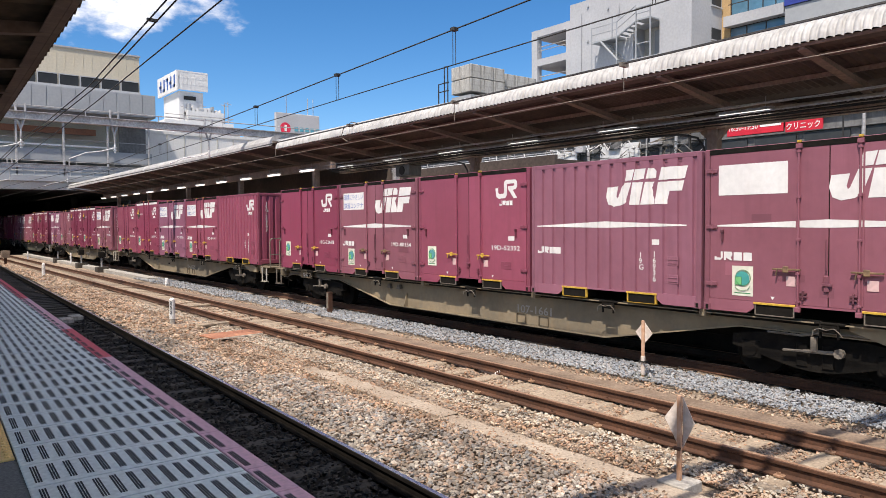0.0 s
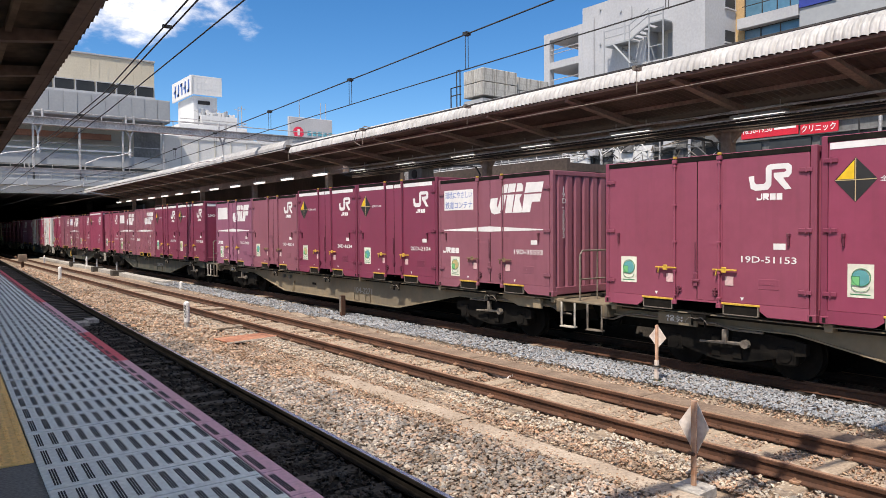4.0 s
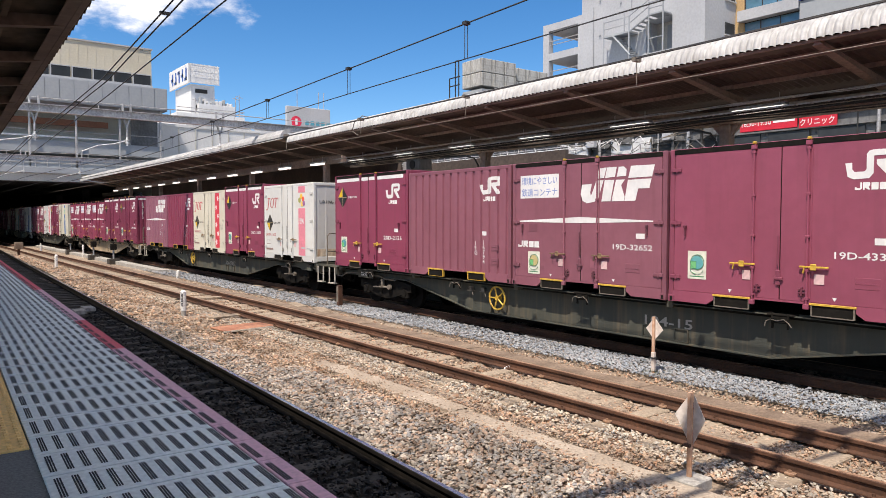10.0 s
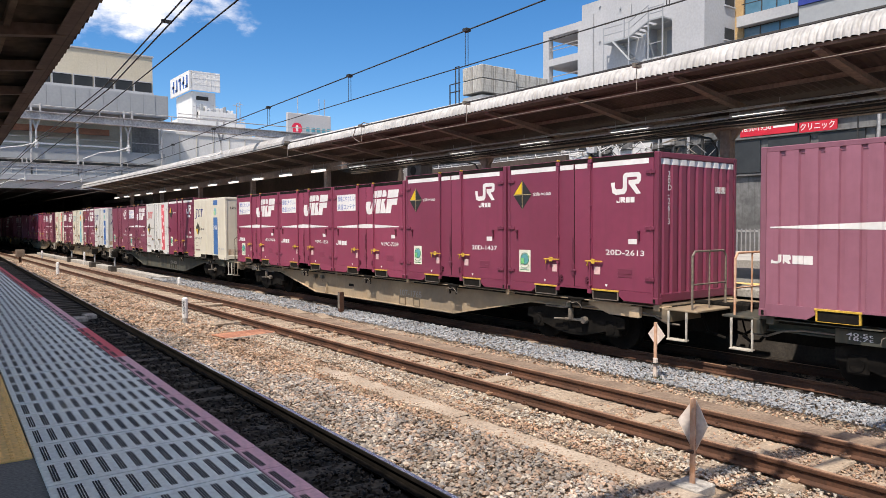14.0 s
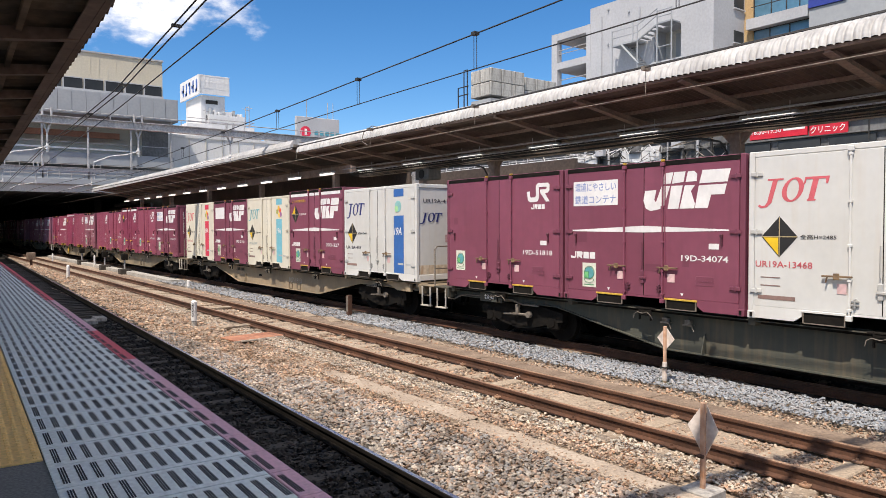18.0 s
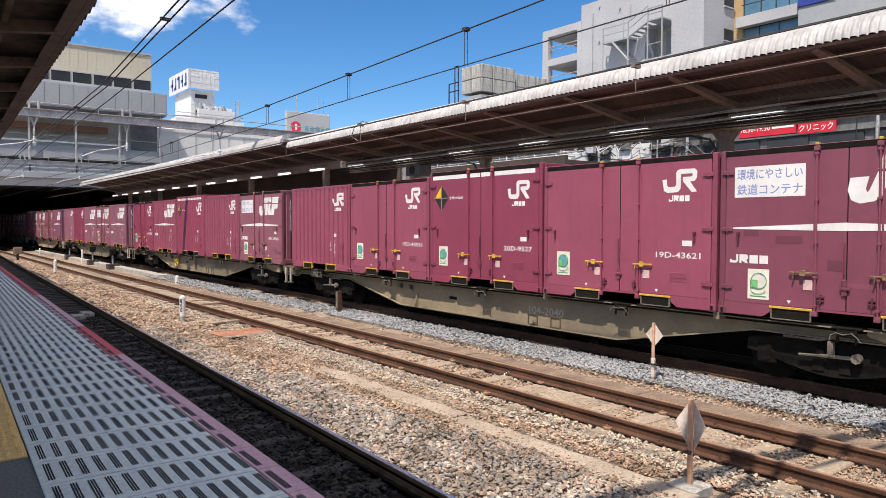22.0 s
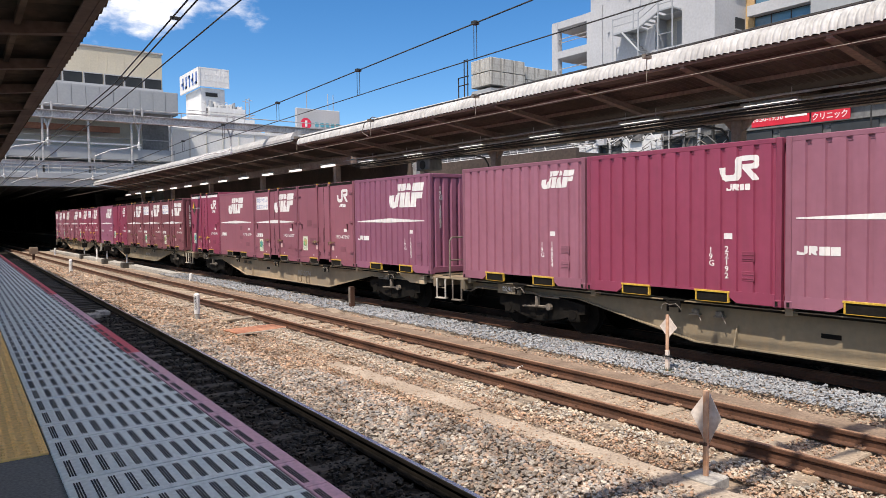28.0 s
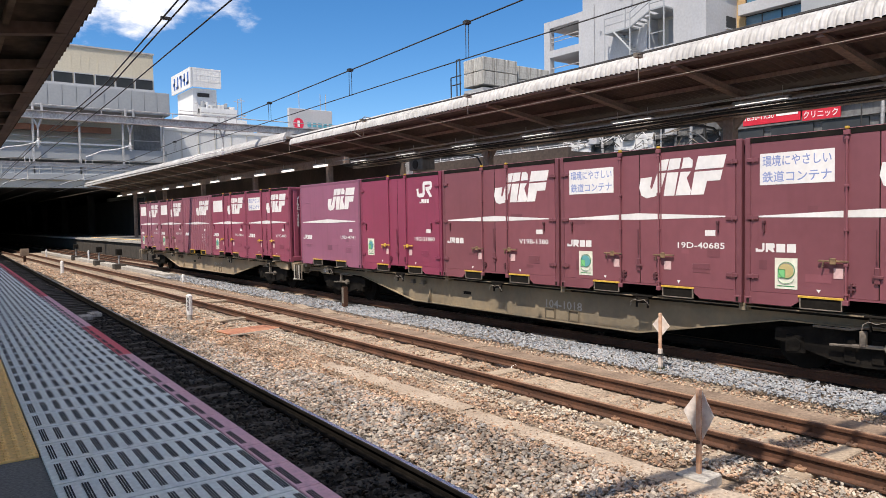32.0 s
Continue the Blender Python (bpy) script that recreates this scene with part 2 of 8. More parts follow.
RUST = (0.16, 0.07, 0.03)
M = {
    "paint": surf("container_paint", (0.95, 0.94, 0.94), (1.05, 1.06, 1.06), 0.45, big=0.7, fine=7, bump=0.015, grit=0.07, tint=True, streak=((0.10, 0.035, 0.04), 0.20)),
    "cream": surf("cream_paint", (0.66, 0.645, 0.60), (0.71, 0.70, 0.66), 0.5, big=0.8, fine=7, bump=0.015, grit=0.04, tint=True, streak=((0.46, 0.32, 0.18), 0.16)),
    "rustcream": surf("rusted_cream_paint", (0.50, 0.40, 0.29), (0.66, 0.60, 0.50), 0.6, big=1.6, fine=9, bump=0.1, grit=0.3, streak=((0.30, 0.15, 0.06), 0.8)),
    "white": surf("white_marking", grey(0.66), grey(0.76), 0.5, big=2.0, fine=14, bump=0.02, grit=0.06, streak=((0.45, 0.30, 0.30), 0.12)),
    "ink": surf("coloured_marking", (0.9, 0.9, 0.9), (1.05, 1.05, 1.05), 0.5, big=2.0, fine=14, bump=0.02, grit=0.12, tint=True),
    "yellow": surf("yellow_paint", (0.54, 0.33, 0.04), (0.64, 0.42, 0.06), 0.5, big=3, fine=20, bump=0.05, streak=(RUST, 0.4)),
    "wagon": surf("wagon_paint", (0.17, 0.155, 0.125), (0.27, 0.235, 0.175), 0.75, big=0.7, fine=10, bump=0.1, grit=0.12, tint=True, streak=((0.30, 0.20, 0.10), 0.25)),
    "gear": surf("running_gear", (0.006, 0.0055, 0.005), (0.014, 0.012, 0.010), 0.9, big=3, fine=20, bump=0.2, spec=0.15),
    "dusty": surf("dusty_steel", (0.13, 0.11, 0.09), (0.22, 0.19, 0.155), 0.7, big=3, fine=20, bump=0.15),
    "palesteel": surf("pale_painted_steel", (0.40, 0.38, 0.33), (0.54, 0.51, 0.45), 0.6, big=3, fine=16, bump=0.08, grit=0.2, streak=(RUST, 0.35)),
    "tread": surf("wheel_tread", grey(0.35), grey(0.45), 0.3, metal=0.9, big=3, fine=20, bump=0.05),
    "rail": surf("rusty_rail", (0.060, 0.026, 0.014), (0.11, 0.048, 0.026), 0.75, big=2, fine=30, bump=0.2),
    "railtop": surf("rail_head_dull", (0.34, 0.20, 0.13), (0.42, 0.27, 0.18), 0.45, metal=0.3, big=2, fine=30, bump=0.05),
    "railshine": surf("rail_head_bright", grey(0.45, 0.5), grey(0.6, 0.65), 0.22, metal=0.9, big=2, fine=30, bump=0.03),
    "sleeper": surf("concrete_sleeper", (0.26, 0.20, 0.145), (0.38, 0.31, 0.235), 0.9, big=2, fine=25, bump=0.3),
    "wood": surf("old_timber", (0.15, 0.108, 0.08), (0.26, 0.195, 0.145), 0.9, big=2, fine=25, bump=0.4),
    # sleeper colour lowered to carry the shade over the platform track
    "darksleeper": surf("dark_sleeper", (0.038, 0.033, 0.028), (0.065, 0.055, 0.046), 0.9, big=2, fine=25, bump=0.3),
    "ground": surf("trackbed", (0.25, 0.19, 0.14), (0.36, 0.29, 0.22), 0.95, big=0.9, fine=26, bump=0.8, grit=0.55),
    "stone": surf("brown_ballast", (0.265, 0.192, 0.138), (0.45, 0.356, 0.278), 0.9, big=2.0, fine=40, bump=0.3, island=0.66),
    "stonegrey": surf("grey_ballast", (0.20, 0.176, 0.153), (0.39, 0.355, 0.318), 0.9, big=2.0, fine=40, bump=0.3, island=0.70),
    "stonenew": surf("new_ballast", (0.23, 0.25, 0.272), (0.33, 0.355, 0.38), 0.85, big=0.8, fine=40, bump=0.3, island=0.38),
    # near-black stones and bed put the shade under train, deck and canopy into colour
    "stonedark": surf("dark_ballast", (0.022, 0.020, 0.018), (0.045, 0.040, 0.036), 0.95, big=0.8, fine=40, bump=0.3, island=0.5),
    "bedshade": surf("shade_dark_trackbed", (0.018, 0.016, 0.014), (0.035, 0.030, 0.026), 0.95, big=0.9, fine=26, bump=0.6, grit=0.5, spec=0.1),
    "stonepale": surf("pale_ballast", (0.39, 0.34, 0.275), (0.52, 0.47, 0.395), 0.9, big=1.4, fine=40, bump=0.3, island=0.35),
    "street": surf("grimy_street_wall", (0.10, 0.103, 0.106), (0.17, 0.173, 0.176), 0.85, big=0.6, fine=5, bump=0.1, grit=0.3, streak=((0.06, 0.06, 0.06), 0.6)),
    "concrete": surf("concrete", (0.30, 0.29, 0.27), (0.42, 0.40, 0.37), 0.9, big=1.0, fine=22, bump=0.3),
    "palecon": surf("pale_concrete", (0.50, 0.44, 0.36), (0.62, 0.55, 0.46), 0.9, big=1.2, fine=22, bump=0.3),
    "dirt": surf("packed_dirt", (0.30, 0.24, 0.185), (0.40, 0.335, 0.27), 0.95, big=1.2, fine=30, bump=0.4, grit=0.3),
    "asphalt": surf("platform_asphalt", (0.16, 0.16, 0.155), (0.215, 0.212, 0.205), 0.9, big=0.8, fine=60, bump=0.4),
    "tile": surf("grey_platform_tile", (0.76, 0.80, 0.785), (0.85, 0.89, 0.87), 0.75, big=0.7, fine=30, bump=0.15, grit=0.15),
    "slot": surf("anti_slip_strip", (0.035, 0.036, 0.04), (0.055, 0.056, 0.06), 0.85, big=2, fine=30, bump=0.2),
    "pink": surf("faded_red_edge", (0.74, 0.42, 0.50), (0.82, 0.50, 0.57), 0.8, big=1.0, fine=30, bump=0.15, grit=0.2),
    "red": surf("red_edge", (0.74, 0.12, 0.15), (0.80, 0.19, 0.22), 0.8, big=1.2, fine=30, bump=0.15, grit=0.2),
    "tactile": surf("yellow_tactile", (0.88, 0.56, 0.21), (0.95, 0.63, 0.27), 0.8, big=1.2, fine=30, bump=0.15, grit=0.2),
    "roofsheet": surf("roof_sheet_underside", (0.062, 0.044, 0.037), (0.115, 0.083, 0.071), 0.85, big=0.5, fine=8, bump=0.2, grit=0.3),
    "darksheet": surf("dark_roof_sheet", (0.05, 0.038, 0.033), (0.085, 0.065, 0.056), 0.85, big=0.5, fine=8, bump=0.2, grit=0.3),
    "steelbeam": surf("brown_steel_beam", (0.18, 0.132, 0.11), (0.27, 0.205, 0.175), 0.75, big=1.2, fine=12, bump=0.1, grit=0.3, streak=(RUST, 0.35)),
    "ribcap": surf("white_ribbed_edge", grey(0.33, 0.33), grey(0.46, 0.46), 0.6, big=1.5, fine=6, bump=0.08, grit=0.16, streak=((0.22, 0.21, 0.19), 0.75)),
    "girder": surf("brown_girder_paint", (0.24, 0.205, 0.175), (0.34, 0.295, 0.255), 0.7, big=0.8, fine=12, bump=0.08, grit=0.25, streak=(RUST, 0.4)),
    "pole": surf("galvanised_steel", grey(0.34, 0.35), grey(0.48, 0.49), 0.55, metal=0.35, big=2, fine=14, bump=0.06),
    "wire": surf("dark_wire", grey(0.03), grey(0.05), 0.6, metal=0.4, big=3, fine=30, bump=0.0),
    "porcelain": surf("porcelain", grey(0.65), grey(0.8), 0.3, big=3, fine=30, bump=0.0),
    "rustpost": surf("orange_rusty_post", (0.48, 0.25, 0.14), (0.64, 0.43, 0.31), 0.8, big=6, fine=20, bump=0.1, grit=0.15),
    "rustgrip": surf("rusty_handle", (0.12, 0.075, 0.045), (0.26, 0.17, 0.09), 0.7, big=6, fine=20, bump=0.1, grit=0.2),
    "lens": surf("weathered_sign_plate", (0.55, 0.46, 0.40), (0.70, 0.64, 0.59), 0.7, big=5, fine=22, bump=0.1, grit=0.15),
    "wall": surf("white_rendered_wall", (0.36, 0.375, 0.405), (0.43, 0.445, 0.475), 0.85, big=0.25, fine=6, bump=0.05, grit=0.10, streak=((0.45, 0.44, 0.42), 0.35)),
    "whitewall": surf("white_painted_wall", (0.56, 0.57, 0.58), (0.65, 0.66, 0.67), 0.8, big=0.25, fine=6, bump=0.04, grit=0.08, streak=((0.45, 0.44, 0.42), 0.3)),
    "creamwall": surf("cream_cladding", (0.50, 0.46, 0.36), (0.56, 0.52, 0.42), 0.7, big=0.2, fine=6, bump=0.05, grit=0.08),
    "greywall": surf("grey_mesh_panel", (0.27, 0.295, 0.32), (0.33, 0.355, 0.38), 0.8, big=0.3, fine=5, bump=0.03, grit=0.06),
    "midgrey": surf("grey_render", (0.42, 0.41, 0.38), (0.50, 0.49, 0.45), 0.85, big=0.3, fine=9, bump=0.1, grit=0.15),
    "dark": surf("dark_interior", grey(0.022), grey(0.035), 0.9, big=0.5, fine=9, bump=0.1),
    "orange": surf("ochre_tile", (0.44, 0.29, 0.14), (0.50, 0.35, 0.18), 0.7, big=0.4, fine=9, bump=0.1, grit=0.15),
    "glass": surf("window_glass", (0.03, 0.035, 0.04), (0.05, 0.055, 0.06), 0.35, big=0.4, fine=3, bump=0.0, grit=0.1, spec=0.12),
    "blueglass": surf("blue_window_glass", (0.06, 0.16, 0.24), (0.10, 0.22, 0.32), 0.15, big=0.4, fine=3, bump=0.0, grit=0.1, spec=1.0),
    "tank": surf("stained_panel_tank", (0.34, 0.34, 0.325), (0.47, 0.47, 0.45), 0.8, big=0.8, fine=9, bump=0.1, grit=0.25, streak=((0.09, 0.08, 0.07), 0.95)),
    "nearsheet": surf("sooty_roof_sheet", (0.035, 0.026, 0.020), (0.17, 0.128, 0.095), 0.9, big=0.8, fine=8, bump=0.2, grit=0.3, spec=0.15),
    "edgepaint": surf("brown_edge_paint", (0.10, 0.07, 0.058), (0.16, 0.115, 0.095), 0.8, big=1.2, fine=12, bump=0.1, grit=0.3),
    "lamp": glow("tube_light", (1.0, 0.98, 0.95), 0.9),
    "plant": surf("green_shoots", (0.05, 0.09, 0.03), (0.09, 0.14, 0.05), 0.8, big=6, fine=30, bump=0.1),
}


# ---- geometry helpers ----
class Geo:
    """Vertices and faces gathered for one mesh."""

    def __init__(self):
        self.v, self.f = [], []

    def add(self, verts, faces):
        k = len(self.v)
        self.v += [tuple(p) for p in verts]
        self.f += [tuple(k + i for i in q) for q in faces]
        return self

    def box(self, x0, x1, y0, y1, z0, z1, c=0.0):
        if c <= 0:
            self.add([(x, y, z) for z in (z0, z1) for y in (y0, y1) for x in (x0, x1)],
                     [(0, 2, 3, 1), (4, 5, 7, 6), (0, 1, 5, 4), (2, 6, 7, 3), (0, 4, 6, 2), (1, 3, 7, 5)])
            return self
        lo, hi = (x0, y0, z0), (x1, y1, z1)
        idx, verts = {}, []
        for s in [(a, b, d) for a in (0, 1) for b in (0, 1) for d in (0, 1)]:
            for ax in range(3):
                p = []
                for i in range(3):
                    e = (lo, hi)[s[i]][i]
                    p.append(e if i == ax else e + (c if s[i] == 0 else -c))
                idx[(s, ax)] = len(verts)
                verts.append(p)
        faces = []
        for ax in range(3):
            o = [i for i in range(3) if i != ax]
            for side in (0, 1):
                q = []
                for a, b in ((0, 0), (1, 0), (1, 1), (0, 1)):
                    s = [0, 0, 0]
                    s[ax], s[o[0]], s[o[1]] = side, a, b
                    q.append(idx[(tuple(s), ax)])
                flip = (side == 0) != (ax == 1)
                faces.append(q[::-1] if flip else q)
            for a in (0, 1):
                for b in (0, 1):
                    s0, s1 = [0, 0, 0], [0, 0, 0]
                    s0[o[0]] = s1[o[0]] = a
                    s0[o[1]] = s1[o[1]] = b
                    s1[ax] = 1
                    s0, s1 = tuple(s0), tuple(s1)
                    faces.append([idx[(s0, o[0])], idx[(s1, o[0])], idx[(s1, o[1])], idx[(s0, o[1])]])
        for s in [(a, b, d) for a in (0, 1) for b in (0, 1) for d in (0, 1)]:
            faces.append([idx[(s, 0)], idx[(s, 1)], idx[(s, 2)]])
        return self.add(verts, faces)

    def tube(self, p, q, r, n=8, r2=None):
        p, q = Vector(p), Vector(q)
        d = (q - p).normalized()
        a = d.orthogonal().normalized()
        b = d.cross(a)
        r2 = r if r2 is None else r2
        ring = [(math.cos(2 * math.pi * i / n), math.sin(2 * math.pi * i / n)) for i in range(n)]
        vs = [p + (a * c + b * s) * r for c, s in ring] + [q + (a * c + b * s) * r2 for c, s in ring]
        fs = [(i, (i + 1) % n, n + (i + 1) % n, n + i) for i in range(n)]
        fs += [tuple(range(n - 1, -1, -1)), tuple(range(n, 2 * n))]
        return self.add(vs, fs)

    def path(self, pts, r, n=6):
        """One bent tube through the points."""
        pts = [Vector(p) for p in pts]
        ways = [(q - p).normalized() for p, q in zip(pts, pts[1:])]
        side = ways[0].orthogonal().normalized()
        verts, m = [], len(pts)
        for i, p in enumerate(pts):
            d = (ways[max(i - 1, 0)] + ways[min(i, m - 2)]).normalized()
            side = (side - d * side.dot(d)).normalized()
            up = d.cross(side)
            verts += [p + (side * math.cos(2 * math.pi * k / n) + up * math.sin(2 * math.pi * k / n)) * r for k in range(n)]
        faces = [(i * n + k, i * n + (k + 1) % n, (i + 1) * n + (k + 1) % n, (i + 1) * n + k) for i in range(m - 1) for k in range(n)]
        faces += [tuple(range(n - 1, -1, -1)), tuple(range((m - 1) * n, m * n))]
        return self.add(verts, faces)

    def prism(self, poly, axis, a, b):
        """A polygon in the plane across the axis (the other two axes in order), drawn out from a to b."""
        def at(pt, h):
            c = list(pt)
            c.insert(axis, h)
            return c
        n = len(poly)
        vs = [at(p, a) for p in poly] + [at(p, b) for p in poly]
        fs = [tuple(range(n)), tuple(range(2 * n - 1, n - 1, -1))]
        fs += [(i, n + i, n + (i + 1) % n, (i + 1) % n) for i in range(n)]
        return self.add(vs, fs)

    def sheet(self, pts_a, pts_b):
        n = len(pts_a)
        return self.add(list(pts_a) + list(pts_b), [(i, i + 1, n + i + 1, n + i) for i in range(n - 1)])

    def mesh(self, name, smooth=False):
        me = bpy.data.meshes.new(name)
        me.from_pydata(self.v, [], self.f)
        me.validate()
        bm = bmesh.new()
        bm.from_mesh(me)
        bmesh.ops.recalc_face_normals(bm, faces=bm.faces)
        bm.to_mesh(me)
        bm.free()
        if smooth:
            me.polygons.foreach_set("use_smooth", [True] * len(me.polygons))
        return me


def part(name, geo, material, parent=None, label="", colour=None, smooth=False):
    """One mesh object, under a thing or a part, or on its own."""
    me = geo if isinstance(geo, bpy.types.Mesh) else geo.mesh(name, smooth)
    if not me.materials:
        me.materials.append(material)
    elif me.materials[0] is not material and me.materials[0].name != material.name:
        key = (me.name, material.name)
        if key not in CACHE:
            CACHE[key] = me.copy()
            CACHE[key].materials[0] = material
        me = CACHE[key]
    ob = new(name, me)
    if parent is not None:
        ob.parent = parent
    if label:
        ob["label"] = label
    if colour is not None:
        ob.color = (*colour, 1)
    return ob


def thing(name, label, category, at=None, group="", kind=""):
    ob = tagged(new(name), label, category, group, kind)
    ob.empty_display_size = 0.3
    if at is not None:
        ob.matrix_basis = at
    return ob


def setting(name, geo, material, label, category, smooth=False, parent=None):
    ob = part(name, geo, material, parent, smooth=smooth)
    return tagged(ob, label, category, kind="structure")


CACHE = {}


def cached(key, build):
    if key not in CACHE:
        CACHE[key] = build()
    return CACHE[key]

# ---- ground and tracks (rail tops at z = 0, tracks along +y) ----
MID, FAR, TURN = 7.46, 11.34, -2.12
NEAR = pose(0, 0, 0, 0, 0, TURN)
END = 330.0


def ground():
    xs = [-1500, -300, -60, -14, 0, 2] + [2.5 + 0.3 * i for i in range(36)] + [14, 20, 40, 80, 300, 1500]
    ys = [-1500, -300, -60, -20, -6] + [-3 + 0.35 * i for i in range(110)] + [37, 40, 46, 55, 70, 100, 150, 250, 340, 600, 1500]
    g = Geo()
    for y in ys:
        for x in xs:
            z = -0.27
            if 3 < x < 13 and -3 < y < 60:
                z += 0.032
                z += 0.05 * noise.noise((x * 0.9, y * 0.5, 0)) + 0.03 * noise.noise((x * 2.5, y * 2.2, 3))
                z += 0.05 * math.exp(-((x - MID) / 1.2) ** 2) + 0.07 * math.exp(-((x - FAR) / 1.4) ** 2)
            g.v.append((x, y, z))
    n = len(xs)
    for j in range(len(ys) - 1):
        for i in range(n - 1):
            g.f.append((j * n + i, j * n + i + 1, (j + 1) * n + i + 1, (j + 1) * n + i))
    setting("ground", g, M["ground"], "sun-bleached brown gravel and dirt between the railway tracks", "ground")


ground()


def rail_profile(c):
    return [(c - 0.0625, -0.153), (c + 0.0625, -0.153), (c + 0.0625, -0.14), (c + 0.012, -0.12), (c + 0.009, -0.05),
            (c + 0.032, -0.038), (c + 0.0325, -0.006), (c + 0.026, 0.0), (c - 0.026, 0.0), (c - 0.0325, -0.006), (c - 0.032, -0.038),
            (c - 0.009, -0.05), (c - 0.012, -0.12), (c - 0.0625, -0.14)]


def track(x, name, label, m, y0, sleepers, y1, head, spacing=0.62, steel="rail"):
    t = thing(name, label, "railway track", m, kind="structure")
    for side in (-0.566, 0.566):
        r = part("rail", Geo().prism(rail_profile(x + side), 1, y0, END), M[steel], t)
        part("rail_head", Geo().box(x + side - 0.024, x + side + 0.024, y0, END, -0.001, 0.0025), M[head], r, "worn running surface")
    me = Geo().box(-1.0, 1.0, -0.11, 0.11, -0.31, -0.158, 0.015).mesh("sleeper")
    clip = Geo().box(-0.09, -0.02, -0.05, 0.05, 0, 0.03, 0.006).box(0.02, 0.09, -0.05, 0.05, 0, 0.03, 0.006).tube((-0.07, 0, 0.03), (-0.07, 0, 0.055), 0.016, 6).tube((0.07, 0, 0.03), (0.07, 0, 0.055), 0.016, 6).mesh("rail_clip")
    i, y = 0, y0 + 0.3
    rnd = random.Random(name)
    while y < y1:
        s = part("sleeper", me, sleepers, t)
        s.matrix_basis = pose(x + rnd.uniform(-0.03, 0.03), y + rnd.uniform(-0.02, 0.02), rnd.uniform(-0.022, 0.0), rnd.uniform(-0.5, 0.5), 0, rnd.uniform(-0.8, 0.8))
        if y < 16 and name == "middle_track":
            for side in (-0.566, 0.566):
                c = part("rail_clip", clip, M["railtop" if i % 3 == 0 else "rail"], t)
                c.matrix_basis = pose(x + side, y, -0.155)
        i += 1
        y += spacing
    return t


track(MID, "middle_track", "rusty rails on weathered sleepers, unused middle track", None, -6, M["sleeper"], 75, "railtop", 0.75)
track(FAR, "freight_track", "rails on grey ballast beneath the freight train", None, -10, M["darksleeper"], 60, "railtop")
# near-black rails and dark sleepers put the canopy's shade into the colour
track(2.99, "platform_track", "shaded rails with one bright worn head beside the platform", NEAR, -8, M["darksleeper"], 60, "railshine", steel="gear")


def stones(name, label, material, boxes, m=None):
    """Broken stone, strewn over rectangles: x0, x1, y0, y1, z, count, size."""
    rnd = np.random.RandomState(sum(map(ord, name)))
    kinds = []
    for k in range(7):
        o = np.array([(1, 0, 0), (-1, 0, 0), (0, 1, 0), (0, -1, 0), (0, 0, 1), (0, 0, -1), (.7, .7, .5), (-.7, .6, .55), (.6, -.7, .5), (-.65, -.65, .5)], float)
        o *= rnd.uniform(0.7, 1.15, o.shape) * np.array([1, 0.78, 0.62])
        bm = bmesh.new()
        for p in o:
            bm.verts.new(p)
        bmesh.ops.convex_hull(bm, input=bm.verts)
        bm.verts.ensure_lookup_table()
        bm.verts.index_update()
        kinds.append((np.array([v.co[:] for v in bm.verts]), [tuple(v.index for v in f.verts) for f in bm.faces]))
        bm.free()
    vs, fs, base = [], [], 0
    for x0, x1, y0, y1, z, count, size in boxes:
        for i in range(int(count * 1.25)):
            o, faces = kinds[rnd.randint(7)]
            s = size * rnd.uniform(0.40, 1.20)
            a, b = rnd.uniform(0, 6.283), rnd.uniform(-1.0, 1.0)
            ca, sa, cb, sb = math.cos(a), math.sin(a), math.cos(b), math.sin(b)
            p = o * s * rnd.uniform(0.72, 1.28, 3)
            px, py = rnd.uniform(x0, x1), rnd.uniform(y0, y1)
            if m is None and abs(px - 5.98) < 0.27 and abs(py - 3.84) < 0.33:
                continue
            q = np.c_[p[:, 0] * ca - p[:, 1] * sa, (p[:, 0] * sa + p[:, 1] * ca) * cb - p[:, 2] * sb, (p[:, 0] * sa + p[:, 1] * ca) * sb + p[:, 2] * cb]
            q += (px, py, z + rnd.uniform(-0.4, 0.35) * size)
            vs.append(q)
            fs += [tuple(base + k for k in f) for f in faces]
            base += len(q)
    me = bpy.data.meshes.new(name)
    me.from_pydata(np.concatenate(vs).tolist(), [], fs)
    me.materials.append(material)
    ob = tagged(new(name, me), label, "ballast", kind="stuff")
    if m is not None:
        ob.matrix_basis = m
    return ob


stones("brown_ballast", "brown and rust-stained crushed stone between the tracks", M["stone"], [
    (5.2, 5.62, 2.2, 8, -0.195, 1300, 0.032), (6.03, 6.8, 2.2, 8, -0.195, 1700, 0.032), (4.3, 5.60, 8, 16, -0.195, 3300, 0.033), (6.05, 6.8, 8, 16, -0.195, 1900, 0.032), (4.6, 6.8, 16, 34, -0.20, 4200, 0.045),
    (5.56, 6.04, 2.2, 11.0, -0.174, 620, 0.016), (5.55, 5.70, 2.2, 16, -0.175, 330, 0.024), (5.95, 6.08, 2.2, 16, -0.175, 330, 0.024), (5.60, 6.04, 11.0, 16, -0.175, 420, 0.026), (6.95, 7.97, 2.2, 9, -0.192, 1900, 0.03), (6.95, 7.97, 9, 24, -0.185, 2600, 0.034), (8.07, 8.24, 2.2, 12, -0.19, 420, 0.026), (8.96, 9.45, 2.2, 12, -0.19, 1000, 0.028),
    (8.96, 9.3, 12, 30, -0.20, 700, 0.032), (5.5, 6.8, 34, 60, -0.20, 1500, 0.06)])
